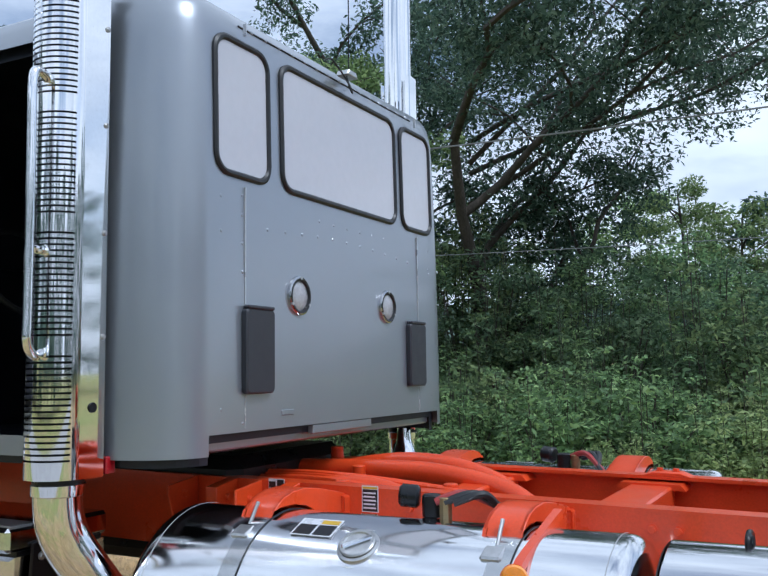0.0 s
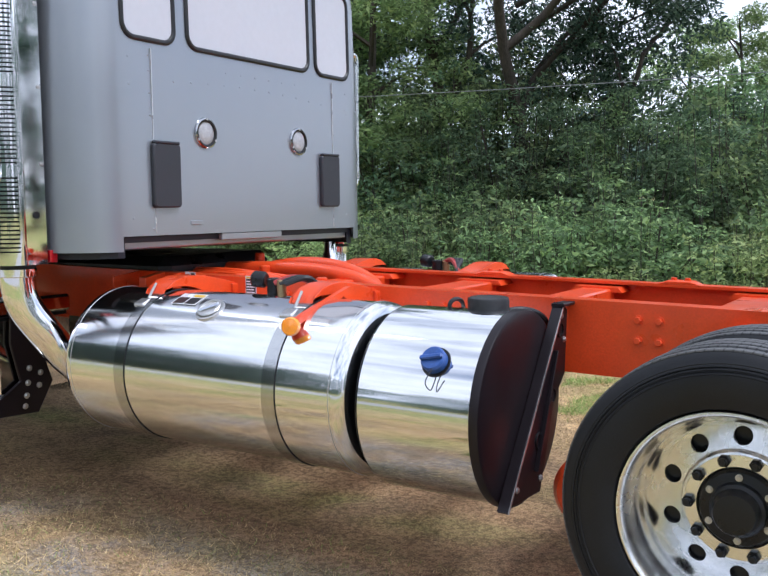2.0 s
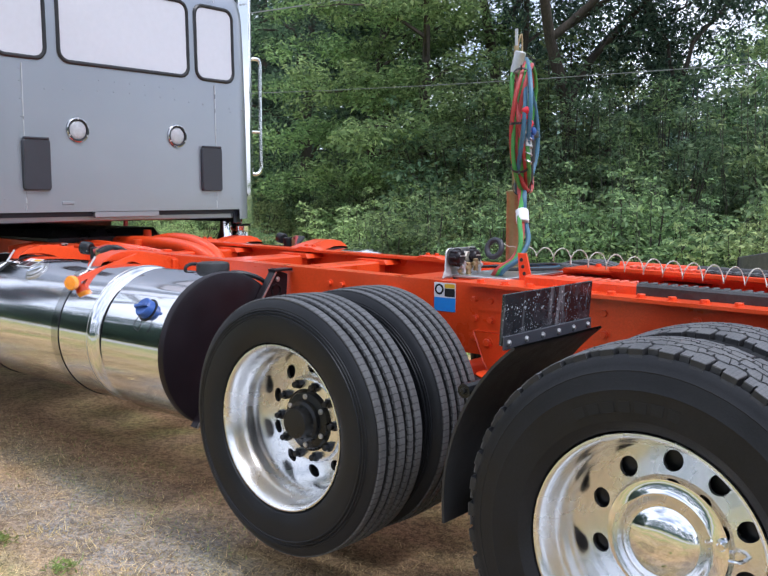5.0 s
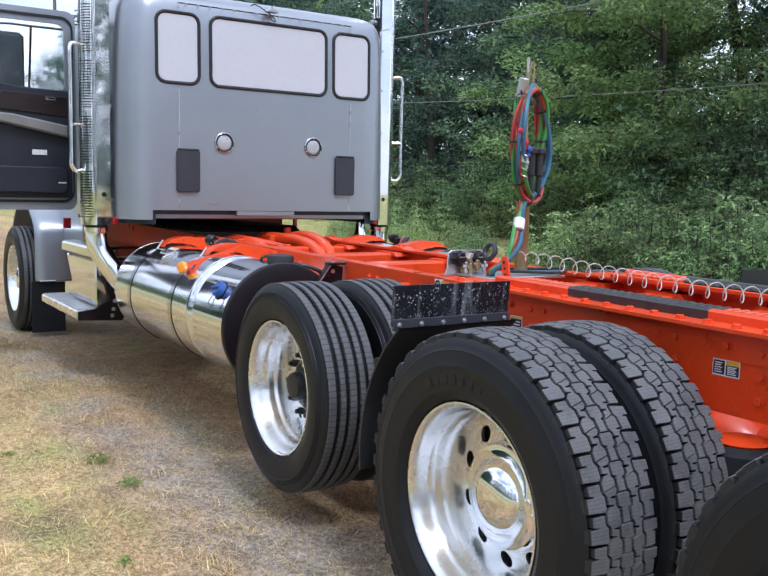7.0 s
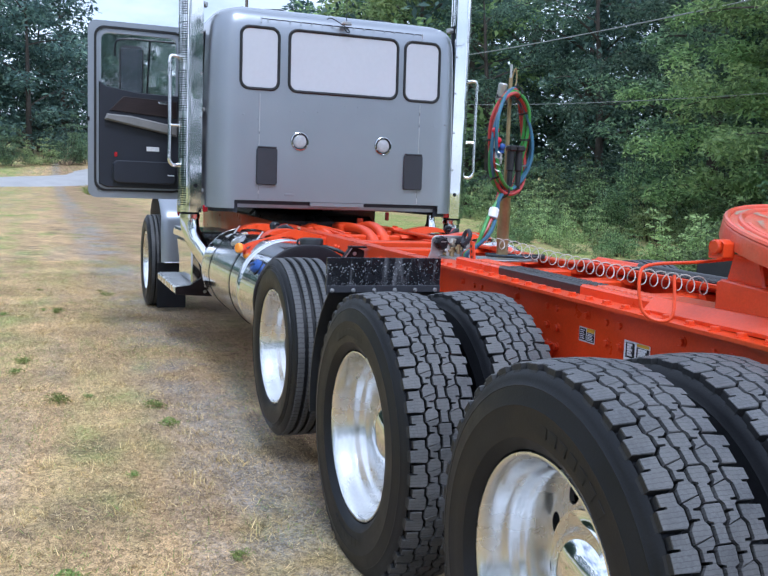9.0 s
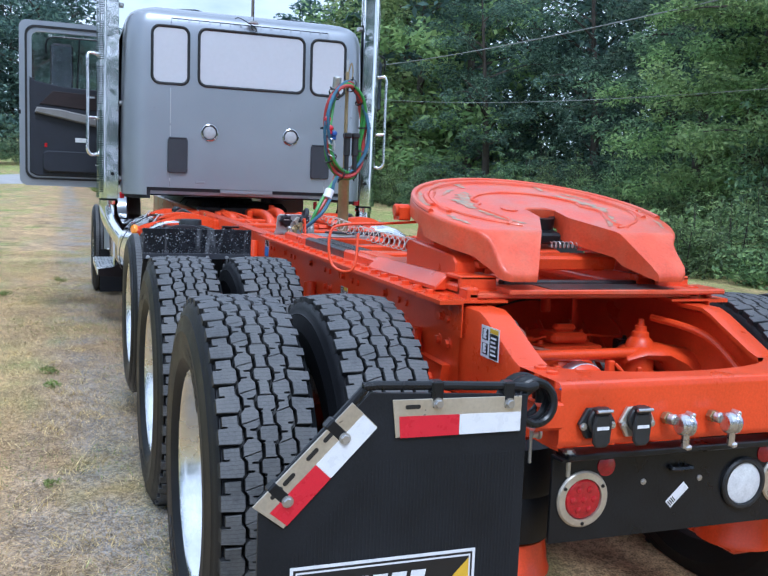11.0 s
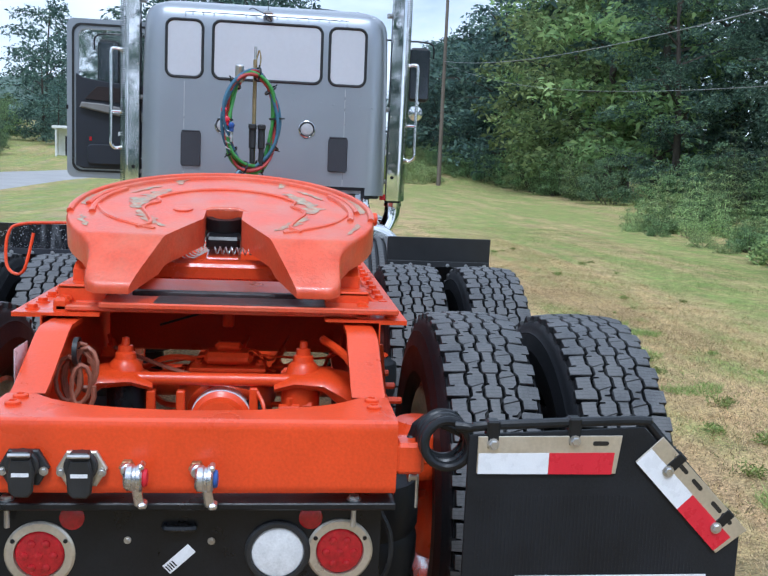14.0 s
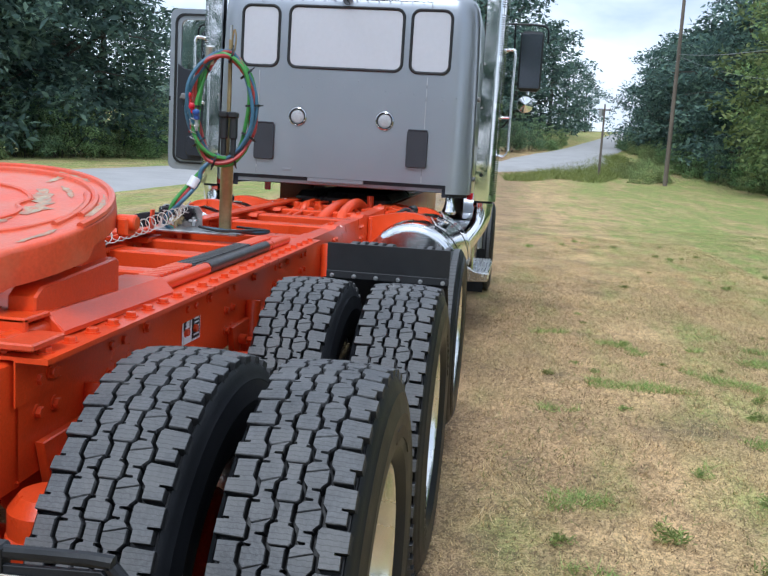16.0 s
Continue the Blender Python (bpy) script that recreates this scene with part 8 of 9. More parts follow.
def make_tree(seed, height, spread, leaves, size, mat, low=0.05, boughs=30, clump=1.0, label="leafy green deciduous tree at the wood's edge"):
    """Trunk, boughs that reach out and sag, and leaf sprays in layers along them."""
    rnd = random.Random(seed)
    top = tagged(new("tree"), label, "tree", "trees at the wood's edge")
    g = Geo()
    lean = (rnd.uniform(-0.6, 0.6), rnd.uniform(-0.6, 0.6))
    r0 = height * 0.016

    def trunk_at(t):
        return Vector((lean[0] * t + 0.15 * math.sin(3 * t + seed), lean[1] * t + 0.15 * math.cos(4 * t + seed), height * 0.92 * t))
    g.tube([trunk_at(t) for t in (0, 0.15, 0.35, 0.55, 0.75, 0.95)], lambda t: r0 * (1.15 - t) + 0.01, 7, steps=1)
    cs, rs_ = [], []
    for i in range(boughs):
        t = low + (1.0 - low) * (i + rnd.random()) / boughs
        a = i * 2.39996 + rnd.uniform(-0.4, 0.4)
        lump = 1.0 + 0.2 * math.sin(2 * a + 5 * t + seed) + rnd.uniform(-0.22, 0.22)
        env = spread * lump * (0.72 + 0.4 * math.sin(math.pi * min(1.0, 0.1 + t * 0.75))) * (1.0 if t < 0.72 else math.sqrt(max(0.05, 1 - ((t - 0.72) / 0.29) ** 2)))
        p = trunk_at(max(0.02, t - 0.10))
        rise = height * 0.09 * rnd.uniform(0.5, 1.3)
        tip = p + Vector((math.cos(a) * env, math.sin(a) * env, rise * 0.75))
        mid = p + Vector((math.cos(a) * env * 0.5, math.sin(a) * env * 0.5, rise))
        if i % 2 == 0:
            g.tube([p, mid, tip], lambda w: r0 * 0.28 * (1.1 - w) + 0.006, 4, steps=2)
        across = Vector((-math.sin(a), math.cos(a), 0))
        for k in range(6):
            w = 0.30 + 0.72 * (k + rnd.random()) / 6
            q = (p.lerp(mid, w * 2) if w < 0.5 else mid.lerp(tip, w * 2 - 1)) + across * env * rnd.uniform(-0.28, 0.28) + Vector((0, 0, rnd.uniform(-0.25, 0.2)))
            q.z = max(q.z, 0.45)
            cs.append(tuple(q))
            rs_.append(clump * rnd.uniform(0.5, 1.0) * (0.34 + 0.13 * spread))
    tot = sum(r ** 2 for r in rs_)
    ns = [max(4, int(leaves * r ** 2 / tot)) for r in rs_]
    part("trunk", g, BARK, top, sharp=60)
    part("crown", None, None, top, mesh=leaf_mesh("crown", cs, rs_, ns, size, mat, seed, 0.66 if clump < 1.2 else 0.75, 0.3))
    return top


def make_open_tree(seed, height, leaves, size, mat, label, reach=False):
    """A tree whose forked limbs show, with loose hanging leaf sprays."""
    rnd = random.Random(seed)
    top = tagged(new("tree"), label, "tree", "trees at the wood's edge")
    g = Geo()
    cs, rs_ = [], []

    def limb(p, d, ln, r, depth):
        pts = [p]
        q = p.copy()
        dd = d.copy()
        for k in range(4):
            dd = (dd + Vector((rnd.gauss(0, 0.2), rnd.gauss(0, 0.2), rnd.gauss(0.0, 0.15)))).normalized()
            q = q + dd * ln / 4
            pts.append(q.copy())
            if depth >= 2 or (depth == 1 and (k > 1 or reach)):
                for j in range(3 if depth == 2 else 2):
                    off = Vector((rnd.gauss(0, 0.5), rnd.gauss(0, 0.5), rnd.gauss(-0.25, 0.35)))
                    cs.append(tuple(q + off))
                    rs_.append(rnd.uniform(0.3, 0.6))
        g.tube(pts, lambda w: r * (1.0 - 0.55 * w), 7 if depth < 2 else 4, steps=2 if depth < 2 else 1)
        if depth < 3:
            for k in range(4 if depth == 0 else 3):
                at = pts[1 + (k + 1) % 4]
                a = rnd.uniform(0, 6.28)
                nd = (dd * 0.7 + Vector((math.cos(a), math.sin(a), rnd.uniform(0.0, 0.5))) * 0.9).normalized()
                limb(at, nd, ln * rnd.uniform(0.5, 0.7), r * 0.5, depth + 1)

    if reach:
        # one long bough over the clearing, and a second above it
        limb(Vector((0.1, 0.1, height * 0.30)), Vector((0.85, 0.05, 0.52)).normalized(), height * 0.46, height * 0.0065, 1)
        limb(Vector((0.1, 0.1, height * 0.42)), Vector((0.92, -0.1, 0.36)).normalized(), height * 0.5, height * 0.006, 1)
        limb(Vector((0.1, 0.1, height * 0.5)), Vector((0.8, 0.2, 0.55)).normalized(), height * 0.5, height * 0.0055, 1)
    limb(Vector((0, 0, -0.1)), Vector((0.05, 0.05, 1)).normalized(), height * 0.55, height * 0.017, 0)
    if reach:
        # more boughs high over the clearing
        limb(Vector((0.1, 0.1, height * 0.48)), Vector((0.93, 0.1, 0.30)).normalized(), height * 0.62, height * 0.0055, 1)
        limb(Vector((0.1, 0.1, height * 0.54)), Vector((0.9, -0.15, 0.42)).normalized(), height * 0.6, height * 0.0055, 1)
    tot = sum(r ** 2 for r in rs_)
    ns = [max(3, int(leaves * r ** 2 / tot)) for r in rs_]
    part("trunk", g, BARK, top, sharp=60)
    part("crown", None, None, top, mesh=leaf_mesh("crown", cs, rs_, ns, size, mat, seed, 0.7, 0.6))
    return top


def make_bush(seed, r, h, leaves, size, mat, label="dense green roadside bush"):
    rnd = random.Random(seed)
    top = tagged(new("bush"), label, "bush", "bushes before the wood")
    g = Geo()
    cs, rs_ = [], []
    for i in range(16 if h < 3 else 34):
        a, d = rnd.uniform(0, 6.28), r * math.sqrt(rnd.random()) * 0.9
        z = h * rnd.uniform(0.25, 1.0) * (1.05 - 0.5 * d / r)
        c = (d * math.cos(a), d * math.sin(a), z)
        cs.append(c)
        rs_.append(rnd.uniform(0.28, 0.55) * (0.4 + min(h, 2.9) * 0.3))
        g.tube([(c[0] * 0.3, c[1] * 0.3, 0), (c[0] * 0.7, c[1] * 0.7, z * 0.6), c], 0.012, 4, steps=1)
        cs.append((c[0] * 1.05, c[1] * 1.05, z * 0.45))
        rs_.append(rs_[-1] * 0.9)
    for i in range(10):
        a, d = rnd.uniform(0, 6.28), r * rnd.uniform(0.3, 1.0)
        e = (d * math.cos(a), d * math.sin(a), h * (rnd.uniform(0.9, 1.35) if h < 3 else rnd.uniform(0.75, 1.0)))
        g.tube([(e[0] * 0.8, e[1] * 0.8, 0), (e[0] * 0.95, e[1] * 0.95, e[2] * 0.6), e], 0.006, 3, steps=1)
        for q in (0.6, 0.8, 1.0):
            cs.append((e[0] * (0.8 + 0.2 * q), e[1] * (0.8 + 0.2 * q), e[2] * q))
            rs_.append(0.16)
    tot = sum(x ** 2 for x in rs_)
    ns = [max(6, int(leaves * x ** 2 / tot)) for x in rs_]
    part("branchwork", g, BARK, top)
    part("foliage", None, None, top, mesh=leaf_mesh("foliage", cs, rs_, ns, size, mat, seed, 0.5))
    return top


def place(ob, x, y, scale, turn, first=False):
    m = Matrix.Translation((x, y, ground_h(x, y) - 0.03)) @ Matrix.Rotation(turn, 4, "Z")
    if first:
        ob.matrix_basis = m @ Matrix.Scale(scale, 4)
        return ob
    c = copy_thing(ob, m)
    c.scale = (scale, scale, scale * random.uniform(0.9, 1.1))
    return c


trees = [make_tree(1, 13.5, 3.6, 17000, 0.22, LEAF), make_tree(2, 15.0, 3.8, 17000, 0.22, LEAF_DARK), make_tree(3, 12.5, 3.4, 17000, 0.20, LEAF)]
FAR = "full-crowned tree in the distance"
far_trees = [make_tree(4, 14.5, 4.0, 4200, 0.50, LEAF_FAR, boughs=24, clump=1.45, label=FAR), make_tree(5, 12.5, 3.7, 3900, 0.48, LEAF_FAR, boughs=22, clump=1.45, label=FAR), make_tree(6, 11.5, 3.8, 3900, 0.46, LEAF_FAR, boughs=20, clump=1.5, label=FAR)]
lit_tree = make_tree(10, 13.5, 3.9, 6200, 0.40, LEAF_MID, boughs=24, clump=1.3, label="full-crowned tree up the field, leaves coloured as if lit")
light_tree = make_tree(8, 11.5, 3.5, 24000, 0.19, LEAF_MID, low=0.12, boughs=26, label="tree at the wood's edge, boughs coloured bright as if lit")
open_tree = make_open_tree(7, 14.0, 30000, 0.16, LEAF_DARK, "tall open-crowned tree with dark limbs against the sky")
shrubs = [make_bush(21, 2.0, 3.9, 10500, 0.135, LEAF_BUSH, "tall dense shrub before the wood"), make_bush(22, 2.2, 4.4, 11500, 0.14, LEAF, "tall dense shrub before the wood")]
reach_tree = make_open_tree(9, 14.0, 60000, 0.165, LEAF_DARK, "old tree with long boughs over the clearing", True)
bushes = [make_bush(11, 1.3, 1.7, 4200, 0.115, LEAF_BUSH), make_bush(12, 1.5, 2.1, 4800, 0.115, LEAF_BUSH), make_bush(13, 1.2, 1.3, 3600, 0.10, LEAF_LIGHT, "bright green low bush by the field"), make_bush(14, 1.6, 2.6, 5200, 0.13, LEAF)]
brambles = [make_bush(15, 1.2, 0.95, 2600, 0.11, LEAF_LIGHT, "low bright green bramble at the mown edge"), make_bush(16, 1.1, 1.15, 2600, 0.12, LEAF_BUSH, "low green bramble at the mown edge"), make_bush(17, 0.95, 0.6, 2200, 0.085, LEAF_LIGHT, "low bright green weeds at the mown edge")]
place(reach_tree, -6.6, 17.4, 0.95, 0.0, True)
rnd = random.Random(77)
used = set()


def put(kind, i, x, y, sc):
    src = kind[i]
    first = id(src) not in used
    used.add(id(src))
    place(src, x, y, sc, rnd.uniform(0, 6.28), first)


def edge_y(x):
    """The wood's edge along the field."""
    if x > -15:
        return 17.0
    if x > -60:
        return 17.0 + (-15 - x) * 0.13
    return 22.8 - (-60 - x) * 0.045


# wood along the truck's right side, in rows, with a recess of shade-toned trees behind the first trees
x = -13.5
while x > -40:
    y = edge_y(x) + (1.8 if x > -20 else (4.5 if x > -36 else 0.0))
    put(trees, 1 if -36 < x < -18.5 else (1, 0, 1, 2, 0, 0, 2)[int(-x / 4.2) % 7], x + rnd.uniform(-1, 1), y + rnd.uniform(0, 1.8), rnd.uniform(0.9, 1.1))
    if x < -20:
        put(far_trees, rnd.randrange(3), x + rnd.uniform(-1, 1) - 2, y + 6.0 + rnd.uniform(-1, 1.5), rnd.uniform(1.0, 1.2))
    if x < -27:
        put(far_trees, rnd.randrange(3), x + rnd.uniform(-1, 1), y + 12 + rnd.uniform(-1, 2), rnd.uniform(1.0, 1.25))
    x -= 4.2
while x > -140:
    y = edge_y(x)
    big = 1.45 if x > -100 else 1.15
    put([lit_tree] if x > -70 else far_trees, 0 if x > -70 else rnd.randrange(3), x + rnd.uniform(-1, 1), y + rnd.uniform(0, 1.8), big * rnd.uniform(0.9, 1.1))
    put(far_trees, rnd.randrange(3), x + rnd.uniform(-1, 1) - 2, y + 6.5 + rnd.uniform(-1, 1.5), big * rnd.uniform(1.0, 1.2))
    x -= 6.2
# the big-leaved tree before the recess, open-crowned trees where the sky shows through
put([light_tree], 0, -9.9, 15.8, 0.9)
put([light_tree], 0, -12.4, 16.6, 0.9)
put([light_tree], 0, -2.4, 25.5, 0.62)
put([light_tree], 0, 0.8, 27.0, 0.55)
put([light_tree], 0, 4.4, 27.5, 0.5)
for x, y, sc in ((-9.4, 18.6, 1.0), (-13.0, 19.5, 1.0)):
    put([open_tree], 0, x, y, sc)
# undergrowth trees beneath them, lower towards the gap
for i, x, y, sc in ((0, -8.2, 15.6, 1.15), (1, -5.6, 15.8, 1.05), (0, -3.2, 16.0, 0.95), (1, -0.6, 16.4, 0.85), (0, 2.0, 16.6, 0.85), (1, 4.8, 17.0, 0.9), (1, -4.2, 18.4, 1.2), (0, -1.4, 18.8, 1.15), (1, 1.4, 19.2, 1.0), (0, -7.0, 18.2, 1.4), (1, 4.0, 20.5, 1.1)):
    put(shrubs, i, x, y, sc)
for x, y, sc in ((-5.5, 23.0, 0.46), (-2.0, 24.0, 0.43), (1.6, 25.0, 0.40), (5.0, 25.5, 0.46), (-0.2, 28.5, 0.52), (8.5, 24.0, 0.55), (3.2, 38.0, 0.62)):
    put(far_trees, rnd.randrange(3), x, y, sc)
# bushes at the wood's foot
x = 6.0
while x > -34:
    y = 12.4 if x > -8 else min(15.8, 12.4 + (-8 - x) * 0.6) + max(0.0, -16 - x) * 0.06
    put(bushes, rnd.choice((0, 1, 2, 2, 2)), x + rnd.uniform(-.6, .6), y + rnd.uniform(-0.5, 0.8), rnd.uniform(0.6, 1.05))
    put(bushes, rnd.choice((0, 1, 3)), x + rnd.uniform(-.6, .6), y + 2.0 + rnd.uniform(-0.5, 0.6), rnd.uniform(1.0, 1.4))
    x -= 2.0
# bramble and tall weeds set out from the wood, down to the mown edge
x = 7.0
while x > -17:
    front = 8.5 + 0.11 * max(0.0, -4 - x) + 0.5 * math.sin(x * 1.3)
    low = 1.0 if x > -8 else 0.5
    put(brambles, rnd.choice((0, 1, 2)), x + rnd.uniform(-.4, .4), front + 0.7, low * rnd.uniform(0.65, 0.95))
    put(brambles, rnd.choice((0, 1)), x + rnd.uniform(-.4, .4), front + 1.7 + rnd.uniform(-.3, .3), low * rnd.uniform(0.9, 1.25))
    if x > -9:
        put(bushes, rnd.choice((0, 2, 2)), x + rnd.uniform(-.4, .4), front + 2.8 + rnd.uniform(-.3, .4), low * rnd.uniform(0.7, 1.0))
    x -= 1.55
for x, y, sc, i in ((-17.4, 10.6, 0.45, 2), (-18.2, 11.4, 0.6, 2), (-19.8, 12.3, 0.6, 2), (-17.2, 12.6, 0.7, 2), (-15.6, 12.9, 0.65, 2), (-19.4, 13.4, 0.7, 0)):
    put(bushes, i, x, y, sc)
for k in range(22):
    x = -36 - k * 4.4
    put(bushes, rnd.choice((0, 1, 3, 2)), x, edge_y(x) - 2.6 + rnd.uniform(-1, 0.6), rnd.uniform(1.0, 1.6))
for k in range(26):
    x = -70 - k * 2.2
    y = 10.5 + 0.20 * (-70 - x) + rnd.uniform(-1.5, 3.0)
    put(brambles, rnd.choice((0, 2, 2)), x, y, rnd.uniform(0.9, 1.6))
for x, y, sc in ((-98, -6, 1.5), (-101, -3, 1.7), (-104, 0, 1.6), (-108, 2.5, 1.7), (-113, 4, 1.6), (-119, 5.5, 1.6), (-126, 6.5, 1.5), (-96, -10, 1.7), (-95, -14, 1.6)):
    put(bushes, rnd.randrange(4), x, y, sc)
for x, y, sc in ((-9, 27, 0.52), (-5, 29, 0.55), (-13, 26, 0.5), (-17, 28, 0.55), (-1, 27, 0.5)):
    put([lit_tree], 0, x, y, sc)
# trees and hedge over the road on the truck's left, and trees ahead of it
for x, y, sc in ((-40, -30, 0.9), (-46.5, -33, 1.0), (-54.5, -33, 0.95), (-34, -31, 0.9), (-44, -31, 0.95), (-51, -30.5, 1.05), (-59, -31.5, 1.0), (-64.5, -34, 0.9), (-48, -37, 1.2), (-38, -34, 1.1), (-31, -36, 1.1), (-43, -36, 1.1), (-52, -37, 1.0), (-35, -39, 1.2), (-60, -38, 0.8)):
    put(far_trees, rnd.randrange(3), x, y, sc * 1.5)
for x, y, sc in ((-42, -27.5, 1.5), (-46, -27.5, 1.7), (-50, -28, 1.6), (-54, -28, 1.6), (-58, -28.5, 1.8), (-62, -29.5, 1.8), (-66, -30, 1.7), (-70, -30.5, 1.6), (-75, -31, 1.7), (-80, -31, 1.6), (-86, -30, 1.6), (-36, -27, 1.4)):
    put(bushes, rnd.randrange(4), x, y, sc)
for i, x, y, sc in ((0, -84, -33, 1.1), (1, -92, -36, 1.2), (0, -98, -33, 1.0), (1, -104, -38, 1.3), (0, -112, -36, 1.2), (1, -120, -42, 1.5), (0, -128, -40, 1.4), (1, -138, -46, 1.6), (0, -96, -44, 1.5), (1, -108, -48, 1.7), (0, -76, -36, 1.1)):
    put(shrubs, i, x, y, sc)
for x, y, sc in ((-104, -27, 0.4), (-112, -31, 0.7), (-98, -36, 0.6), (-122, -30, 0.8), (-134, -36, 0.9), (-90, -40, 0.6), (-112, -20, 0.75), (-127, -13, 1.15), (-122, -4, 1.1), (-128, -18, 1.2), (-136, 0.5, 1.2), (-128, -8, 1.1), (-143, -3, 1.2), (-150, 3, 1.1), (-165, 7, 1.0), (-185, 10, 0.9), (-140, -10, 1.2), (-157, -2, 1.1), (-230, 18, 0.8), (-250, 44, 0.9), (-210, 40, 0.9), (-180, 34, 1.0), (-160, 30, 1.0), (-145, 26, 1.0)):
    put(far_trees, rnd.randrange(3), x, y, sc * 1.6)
# small white open-fronted building up the road
PLASTER = material("white_painted_boards", (0.72, 0.72, 0.70), 0.7, dark=0.12, scale=2, grain=40)
hb = tagged(new("roadside_building"), "small white open-fronted building up the road", "building")
hb.matrix_basis = Matrix.Translation((-90.0, -20.6, ground_h(-90.0, -20.6))) @ Matrix.Rotation(radians(8), 4, "Z")
part("back_wall", Geo().box(-2.6, -2.45, -3.2, 3.0, -0.3, 2.7, 0.02), PLASTER, hb)
for y in (-3.2, 2.85):
    part("side_wall", Geo().box(-2.45, 0.4, y, y + 0.15, -0.3, 2.7, 0.02), PLASTER, hb)
part("roof", Geo().box(-2.9, 2.0, -3.5, 3.3, 2.7, 3.0, 0.05), PLASTER, hb, "flat white roof with a deep edge")
for y in (-3.1, -1.1, 0.9, 2.9):
    part("post", Geo().box(1.7, 1.85, y - 0.08, y + 0.08, -0.3, 2.7, 0.01), PLASTER, hb)
part("front_wall", Geo().box(0.25, 0.4, -3.0, -0.6, -0.3, 2.7, 0.02), PLASTER, hb)
part("dark_doorway", Geo().box(0.4, 0.42, -2.3, -1.3, -0.1, 2.0, 0.0), DARKTRIM, hb)
# far row behind the camera's side
for k in range(11):
    put(far_trees, rnd.randrange(3), -26 + 6.0 * k + rnd.uniform(-1.0, 1.0), -31 + rnd.uniform(-1.5, 1.5), rnd.uniform(0.85, 1.05))
for k in range(12):
    put(far_trees, rnd.randrange(3), 56 + rnd.uniform(-3, 3), -34 + 6.0 * k, rnd.uniform(1.2, 1.5))

# ---- hills ----
for name, sgn, dist in (("hill", 1, 780.0), ("hill", -1, 900.0)):
    g = Geo()
    rows = []
    for j in range(9):
        t = j / 8
        row = []
        for k in range(90):
            x = -1500 + 2000 * k / 89
            y = sgn * (dist + 360 * t)
            hgt = (95 + 45 * noise.noise((x * 0.0022, sgn * 3.0, 1)) + 12 * noise.noise((x * 0.011, sgn, 2))) * (1 - (1 - t) ** 2)
            row.append((x, y, hgt - 6))
        rows.append(row)
    tagged(part(name, g.grid(rows), HILL, sharp=180), "distant wooded hill", "hill", kind="structure")


g = Geo()
rows = []
for j in range(9):
    t = j / 8
    row = []
    for k in range(70):
        y = -1500 + 1900 * k / 69
        x = -(760 + 420 * t)
        fall = min(1.0, max(0.12, (-40 - y) / 220))
        hgt = fall * (105 + 40 * noise.noise((y * 0.003, 7.0, 1)) + 12 * noise.noise((y * 0.012, 3, 2))) * (1 - (1 - t) ** 2)
        row.append((x, y, hgt - 6))
    rows.append(row)
tagged(part("hill", g.grid(rows), HILL, sharp=180), "distant wooded hill", "hill", kind="structure")


# ---- power line ----
def pole(x, y, h, r, label):
    z = ground_h(x, y)
    p = tagged(new("utility_pole"), label, "utility pole", "utility poles")
    p.matrix_basis = Matrix.Translation((x, y, z))
    g = Geo().lathe([(r, -0.1), (r * 0.98, 0.5), (r * 0.65, h), (0.0001, h + 0.02)], "z", n=14)
    part("shaft", g, POLEWOOD, p)
    g = Geo().box(-0.05, 0.05, -0.6, 0.6, h - 0.55, h - 0.45, 0.01)
    part("cross_arm", g, POLEWOOD, p)
    for yy_ in (-0.5, 0.5):
        part("insulator", Geo().lathe([(0.03, 0), (0.05, 0.04), (0.03, 0.08), (0.05, 0.12), (0.0001, 0.14)], "z", (0, yy_, h - 0.45), 12), STEEL, p)
    return p


pole(-68.2, 13.5, 17.0, 0.19, "weathered wooden utility pole by the wood")
pole(80.0, 13.5, 13.6, 0.17, "weathered wooden utility pole by the wood")
pole(-77.0, 8.9, 6.6, 0.12, "wooden utility pole with a transformer up the road")
pole(-116.0, 18.6, 6.2, 0.11, "wooden utility pole up the road")
tr = part("transformer", Geo().cyl((-77, 8.62, ground_h(-77, 8.9) + 5.5), (-77, 8.62, ground_h(-77, 8.9) + 6.2), 0.2, 16, 0.03), STEEL)
tagged(tr, "grey transformer can on a wooden pole", "transformer")
WIRE = material("aluminium_cable", (0.34, 0.35, 0.36), 0.45, metal=0.5, dark=0.1)
for z0, k, r, lab in ((6.05, 0.00095, 0.017, "thick grey overhead power cable"), (3.72, 0.00136, 0.009, "thin sagging grey overhead wire")):
    pts = [(x, 13.5, z0 + k * (x - 5) ** 2) for x in range(-68, 81, 3)]
    tagged(part("overhead_wire", Geo().tube(pts, r, 6, smooth=False), WIRE), lab, "cable", "overhead wires")


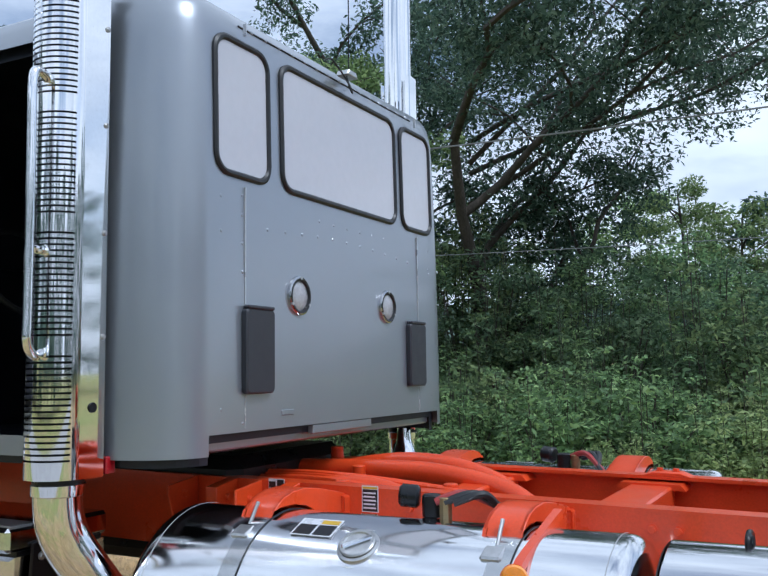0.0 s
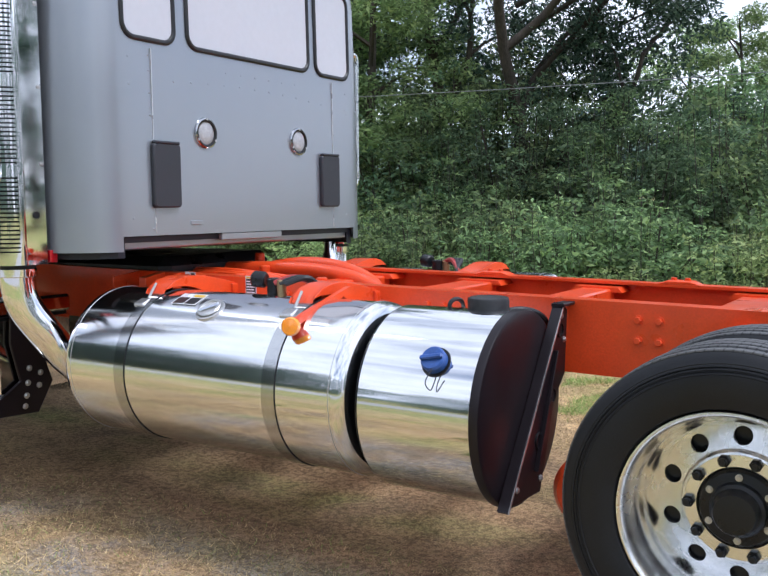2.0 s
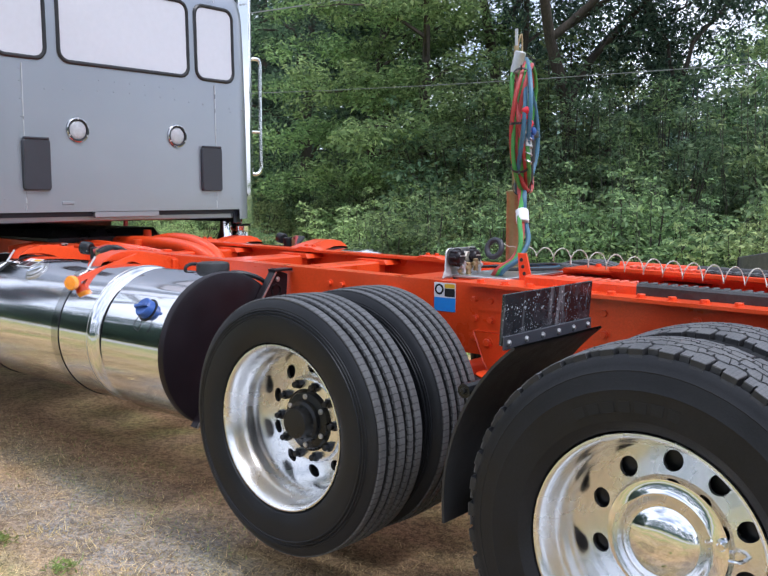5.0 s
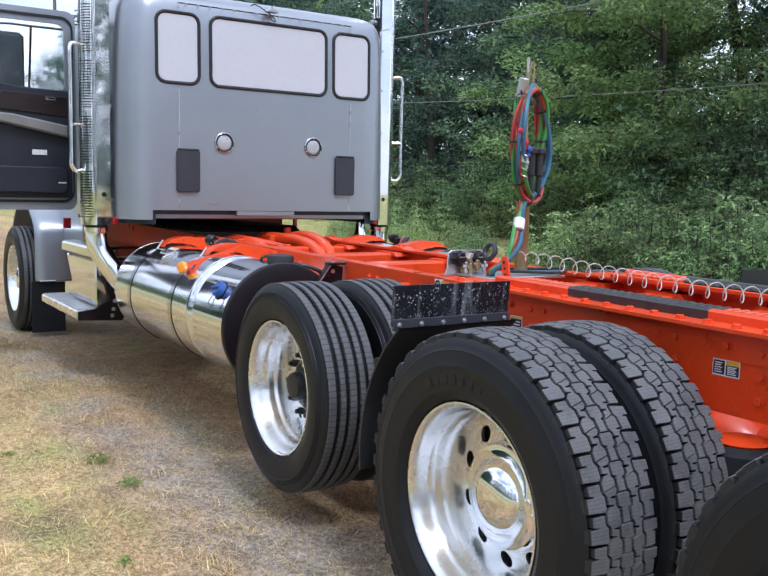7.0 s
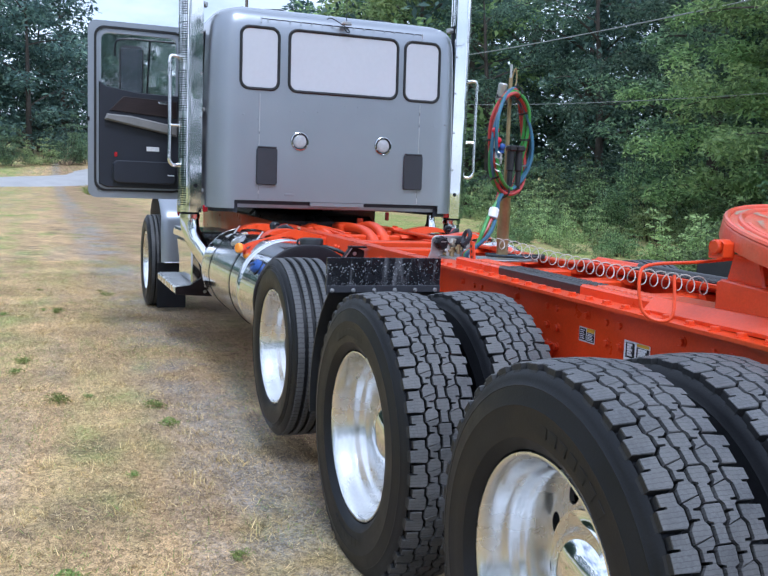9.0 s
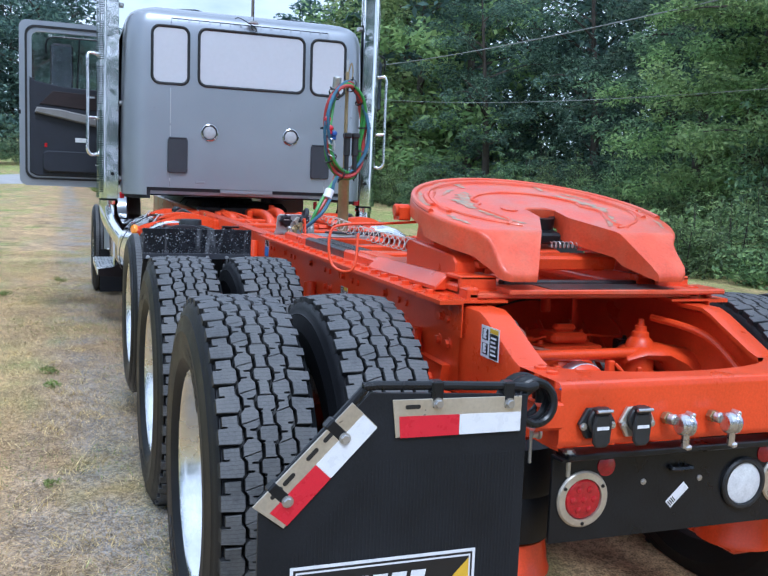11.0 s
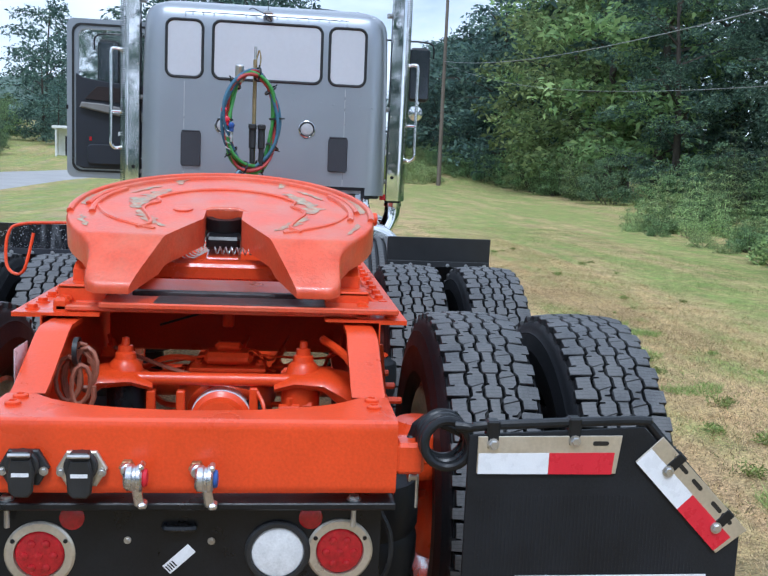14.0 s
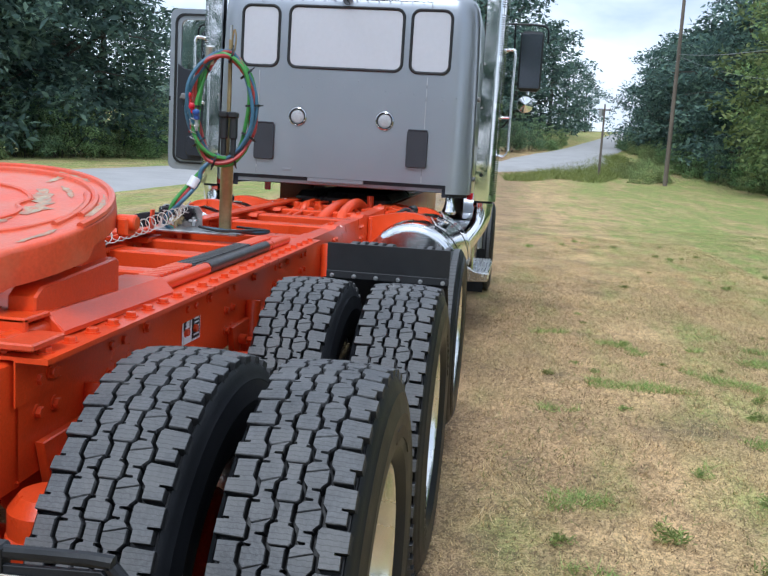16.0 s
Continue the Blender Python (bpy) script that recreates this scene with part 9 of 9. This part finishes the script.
# ---- grass ----
def blades(name, n, region, mat, h0, h1, width, seed, keep, label, lie=1.1):
    rs = np.random.RandomState(seed)
    x = rs.uniform(region[0], region[1], n)
    y = rs.uniform(region[2], region[3], n)
    k = np.array([keep(a, b) > rs.random_sample() for a, b in zip(x, y)])
    x, y = x[k], y[k]
    n = len(x)
    z = np.array([ground_h(a, b) for a, b in zip(x, y)])
    ang = rs.uniform(0, 2 * np.pi, n)
    hh = rs.uniform(h0, h1, n)
    lean = rs.normal(0, lie, (n, 2)) * hh[:, None]
    w = width * rs.uniform(0.6, 1.3, n)
    v = np.empty((n, 3, 3))
    dx, dy = np.cos(ang) * w, np.sin(ang) * w
    v[:, 0] = np.stack([x - dx, y - dy, z - 0.004], 1)
    v[:, 1] = np.stack([x + dx, y + dy, z - 0.004], 1)
    v[:, 2] = np.stack([x + lean[:, 0], y + lean[:, 1], z + hh], 1)
    me = bpy.data.meshes.new(name)
    me.vertices.add(n * 3)
    me.vertices.foreach_set("co", v.reshape(-1))
    me.loops.add(n * 3)
    me.loops.foreach_set("vertex_index", np.arange(n * 3))
    me.polygons.add(n)
    me.polygons.foreach_set("loop_start", np.arange(n) * 3)
    me.update(calc_edges=True)
    me.materials.append(mat)
    tagged(new(name, me), label, "grass", kind="stuff")


def patch(a, b):
    return 0.5 + 0.9 * noise.noise((a * 0.9, b * 0.9, 5))


blades("grass", 120000, (-9, 7.5, -3.3, -0.6), BLADE, 0.006, 0.022, 0.0022, 1, lambda a, b: patch(a, b), "short dry straw-coloured grass")
blades("grass", 175000, (-12, 6.5, 0.9, 5.2), BLADE, 0.006, 0.026, 0.0024, 2, lambda a, b: patch(a, b) + 0.2, "short dry straw-coloured grass")
blades("grass", 60000, (-9, 7.5, -3.3, -0.6), BLADE_GREEN, 0.008, 0.03, 0.0022, 3, lambda a, b: patch(a + 40, b) - 0.25, "short green grass")
blades("grass", 110000, (-16, 7.5, 1.4, 8.0), BLADE_GREEN, 0.010, 0.04, 0.0025, 4, lambda a, b: patch(a + 40, b) - 0.25 + 0.1 * max(0, b - 3), "short green grass")
blades("grass", 90000, (-7, 6.8, 1.3, 5.4), BLADE, 0.018, 0.05, 0.0024, 5, lambda a, b: 0.9 if noise.noise((a * 4.5, b * 4.5, 9)) > 0.28 else 0.0, "scattered dry grass tufts")
blades("grass", 60000, (-5, 7.0, -3.4, -1.35), BLADE, 0.018, 0.045, 0.0022, 6, lambda a, b: 0.9 if noise.noise((a * 4.5, b * 4.5, 4)) > 0.28 else 0.0, "scattered dry grass tufts")
blades("grass", 55000, (-5, 4.8, 1.25, 4.2), BLADE_BROWN, 0.006, 0.022, 0.0028, 7, lambda a, b: patch(a + 9, b) + 0.1, "dead brown thatch")
blades("grass", 70000, (-1, 4.7, 1.7, 4.0), BLADE_GREEN, 0.02, 0.06, 0.0026, 8, lambda a, b: 0.95 if noise.noise((a * 2.6, b * 2.6, 2)) > 0.42 - 0.1 * (b - 2.2) else 0.0, "short green grass clumps")
blades("grass", 190000, (-7, 6.6, 1.25, 4.8), BLADE, 0.004, 0.014, 0.0016, 12, lambda a, b: patch(a + 3, b) + 0.25, "flattened dry straw", 4.0)
blades("grass", 150000, (-6, 7.3, -3.4, -0.9), BLADE, 0.004, 0.014, 0.0016, 13, lambda a, b: patch(a + 3, b) + 0.2, "flattened dry straw", 4.0)
blades("grass", 26000, (-112, -60, 0.5, 14), BLADE_GREEN, 0.25, 0.7, 0.03, 15, lambda a, b: 0.9 if -67 - 3.1 * b < a < -60 - 1.2 * b + 3 * math.sin(b) else 0.0, "tall green roadside grass on the bank")
blades("grass", 80000, (-7, 7.0, -3.4, -0.3), BLADE_BROWN, 0.004, 0.016, 0.002, 14, lambda a, b: patch(a + 17, b) + 0.1, "dead brown thatch", 3.0)
# weeds and tall grass tufts
TUFT = []
for sd in (1, 2, 3):
    rs = random.Random(sd)
    cs = [(rs.uniform(-0.07, 0.07), rs.uniform(-0.07, 0.07), rs.uniform(0.015, 0.05)) for k in range(14)]
    me = leaf_mesh("weed", cs, [0.05] * 14, [9] * 14, 0.05, BLADE_GREEN, sd, 0.6, -0.5, 0.2)
    TUFT.append(me)
for k in range(60):
    x, y = (rnd.uniform(-12, 6.0), rnd.uniform(1.75, 6.0)) if k < 42 else (rnd.uniform(-6, 5.0), rnd.uniform(-3.0, -1.6))
    ob = part("weed", None, None, mesh=TUFT[k % 3])
    sc = rnd.uniform(0.3, 0.8)
    ob.matrix_basis = Matrix.Translation((x, y, ground_h(x, y))) @ Matrix.Rotation(rnd.uniform(0, 6), 4, "Z") @ Matrix.Scale(sc, 4)
    tagged(ob, "small green weed tuft in the dry grass", "weed", "weeds")
for x, y, sc in ((3.6, 2.2, 0.8), (3.85, 2.55, 0.8), (3.1, 2.75, 0.7), (2.75, 2.5, 0.5), (3.3, 2.95, 0.8), (2.5, 3.1, 0.9), (3.7, 2.95, 0.9), (1.6, 2.25, 0.45), (0.6, 2.15, 0.4), (1.1, 3.2, 0.6), (3.75, 1.75, 0.55), (-0.6, 2.5, 0.5)):
    ob = part("weed", None, None, mesh=TUFT[int(x * 10) % 3])
    ob.matrix_basis = Matrix.Translation((x, y, ground_h(x, y))) @ Matrix.Rotation(x * 3, 4, "Z") @ Matrix.Scale(sc, 4)
    tagged(ob, "small green weed tuft in the dry grass", "weed", "weeds")
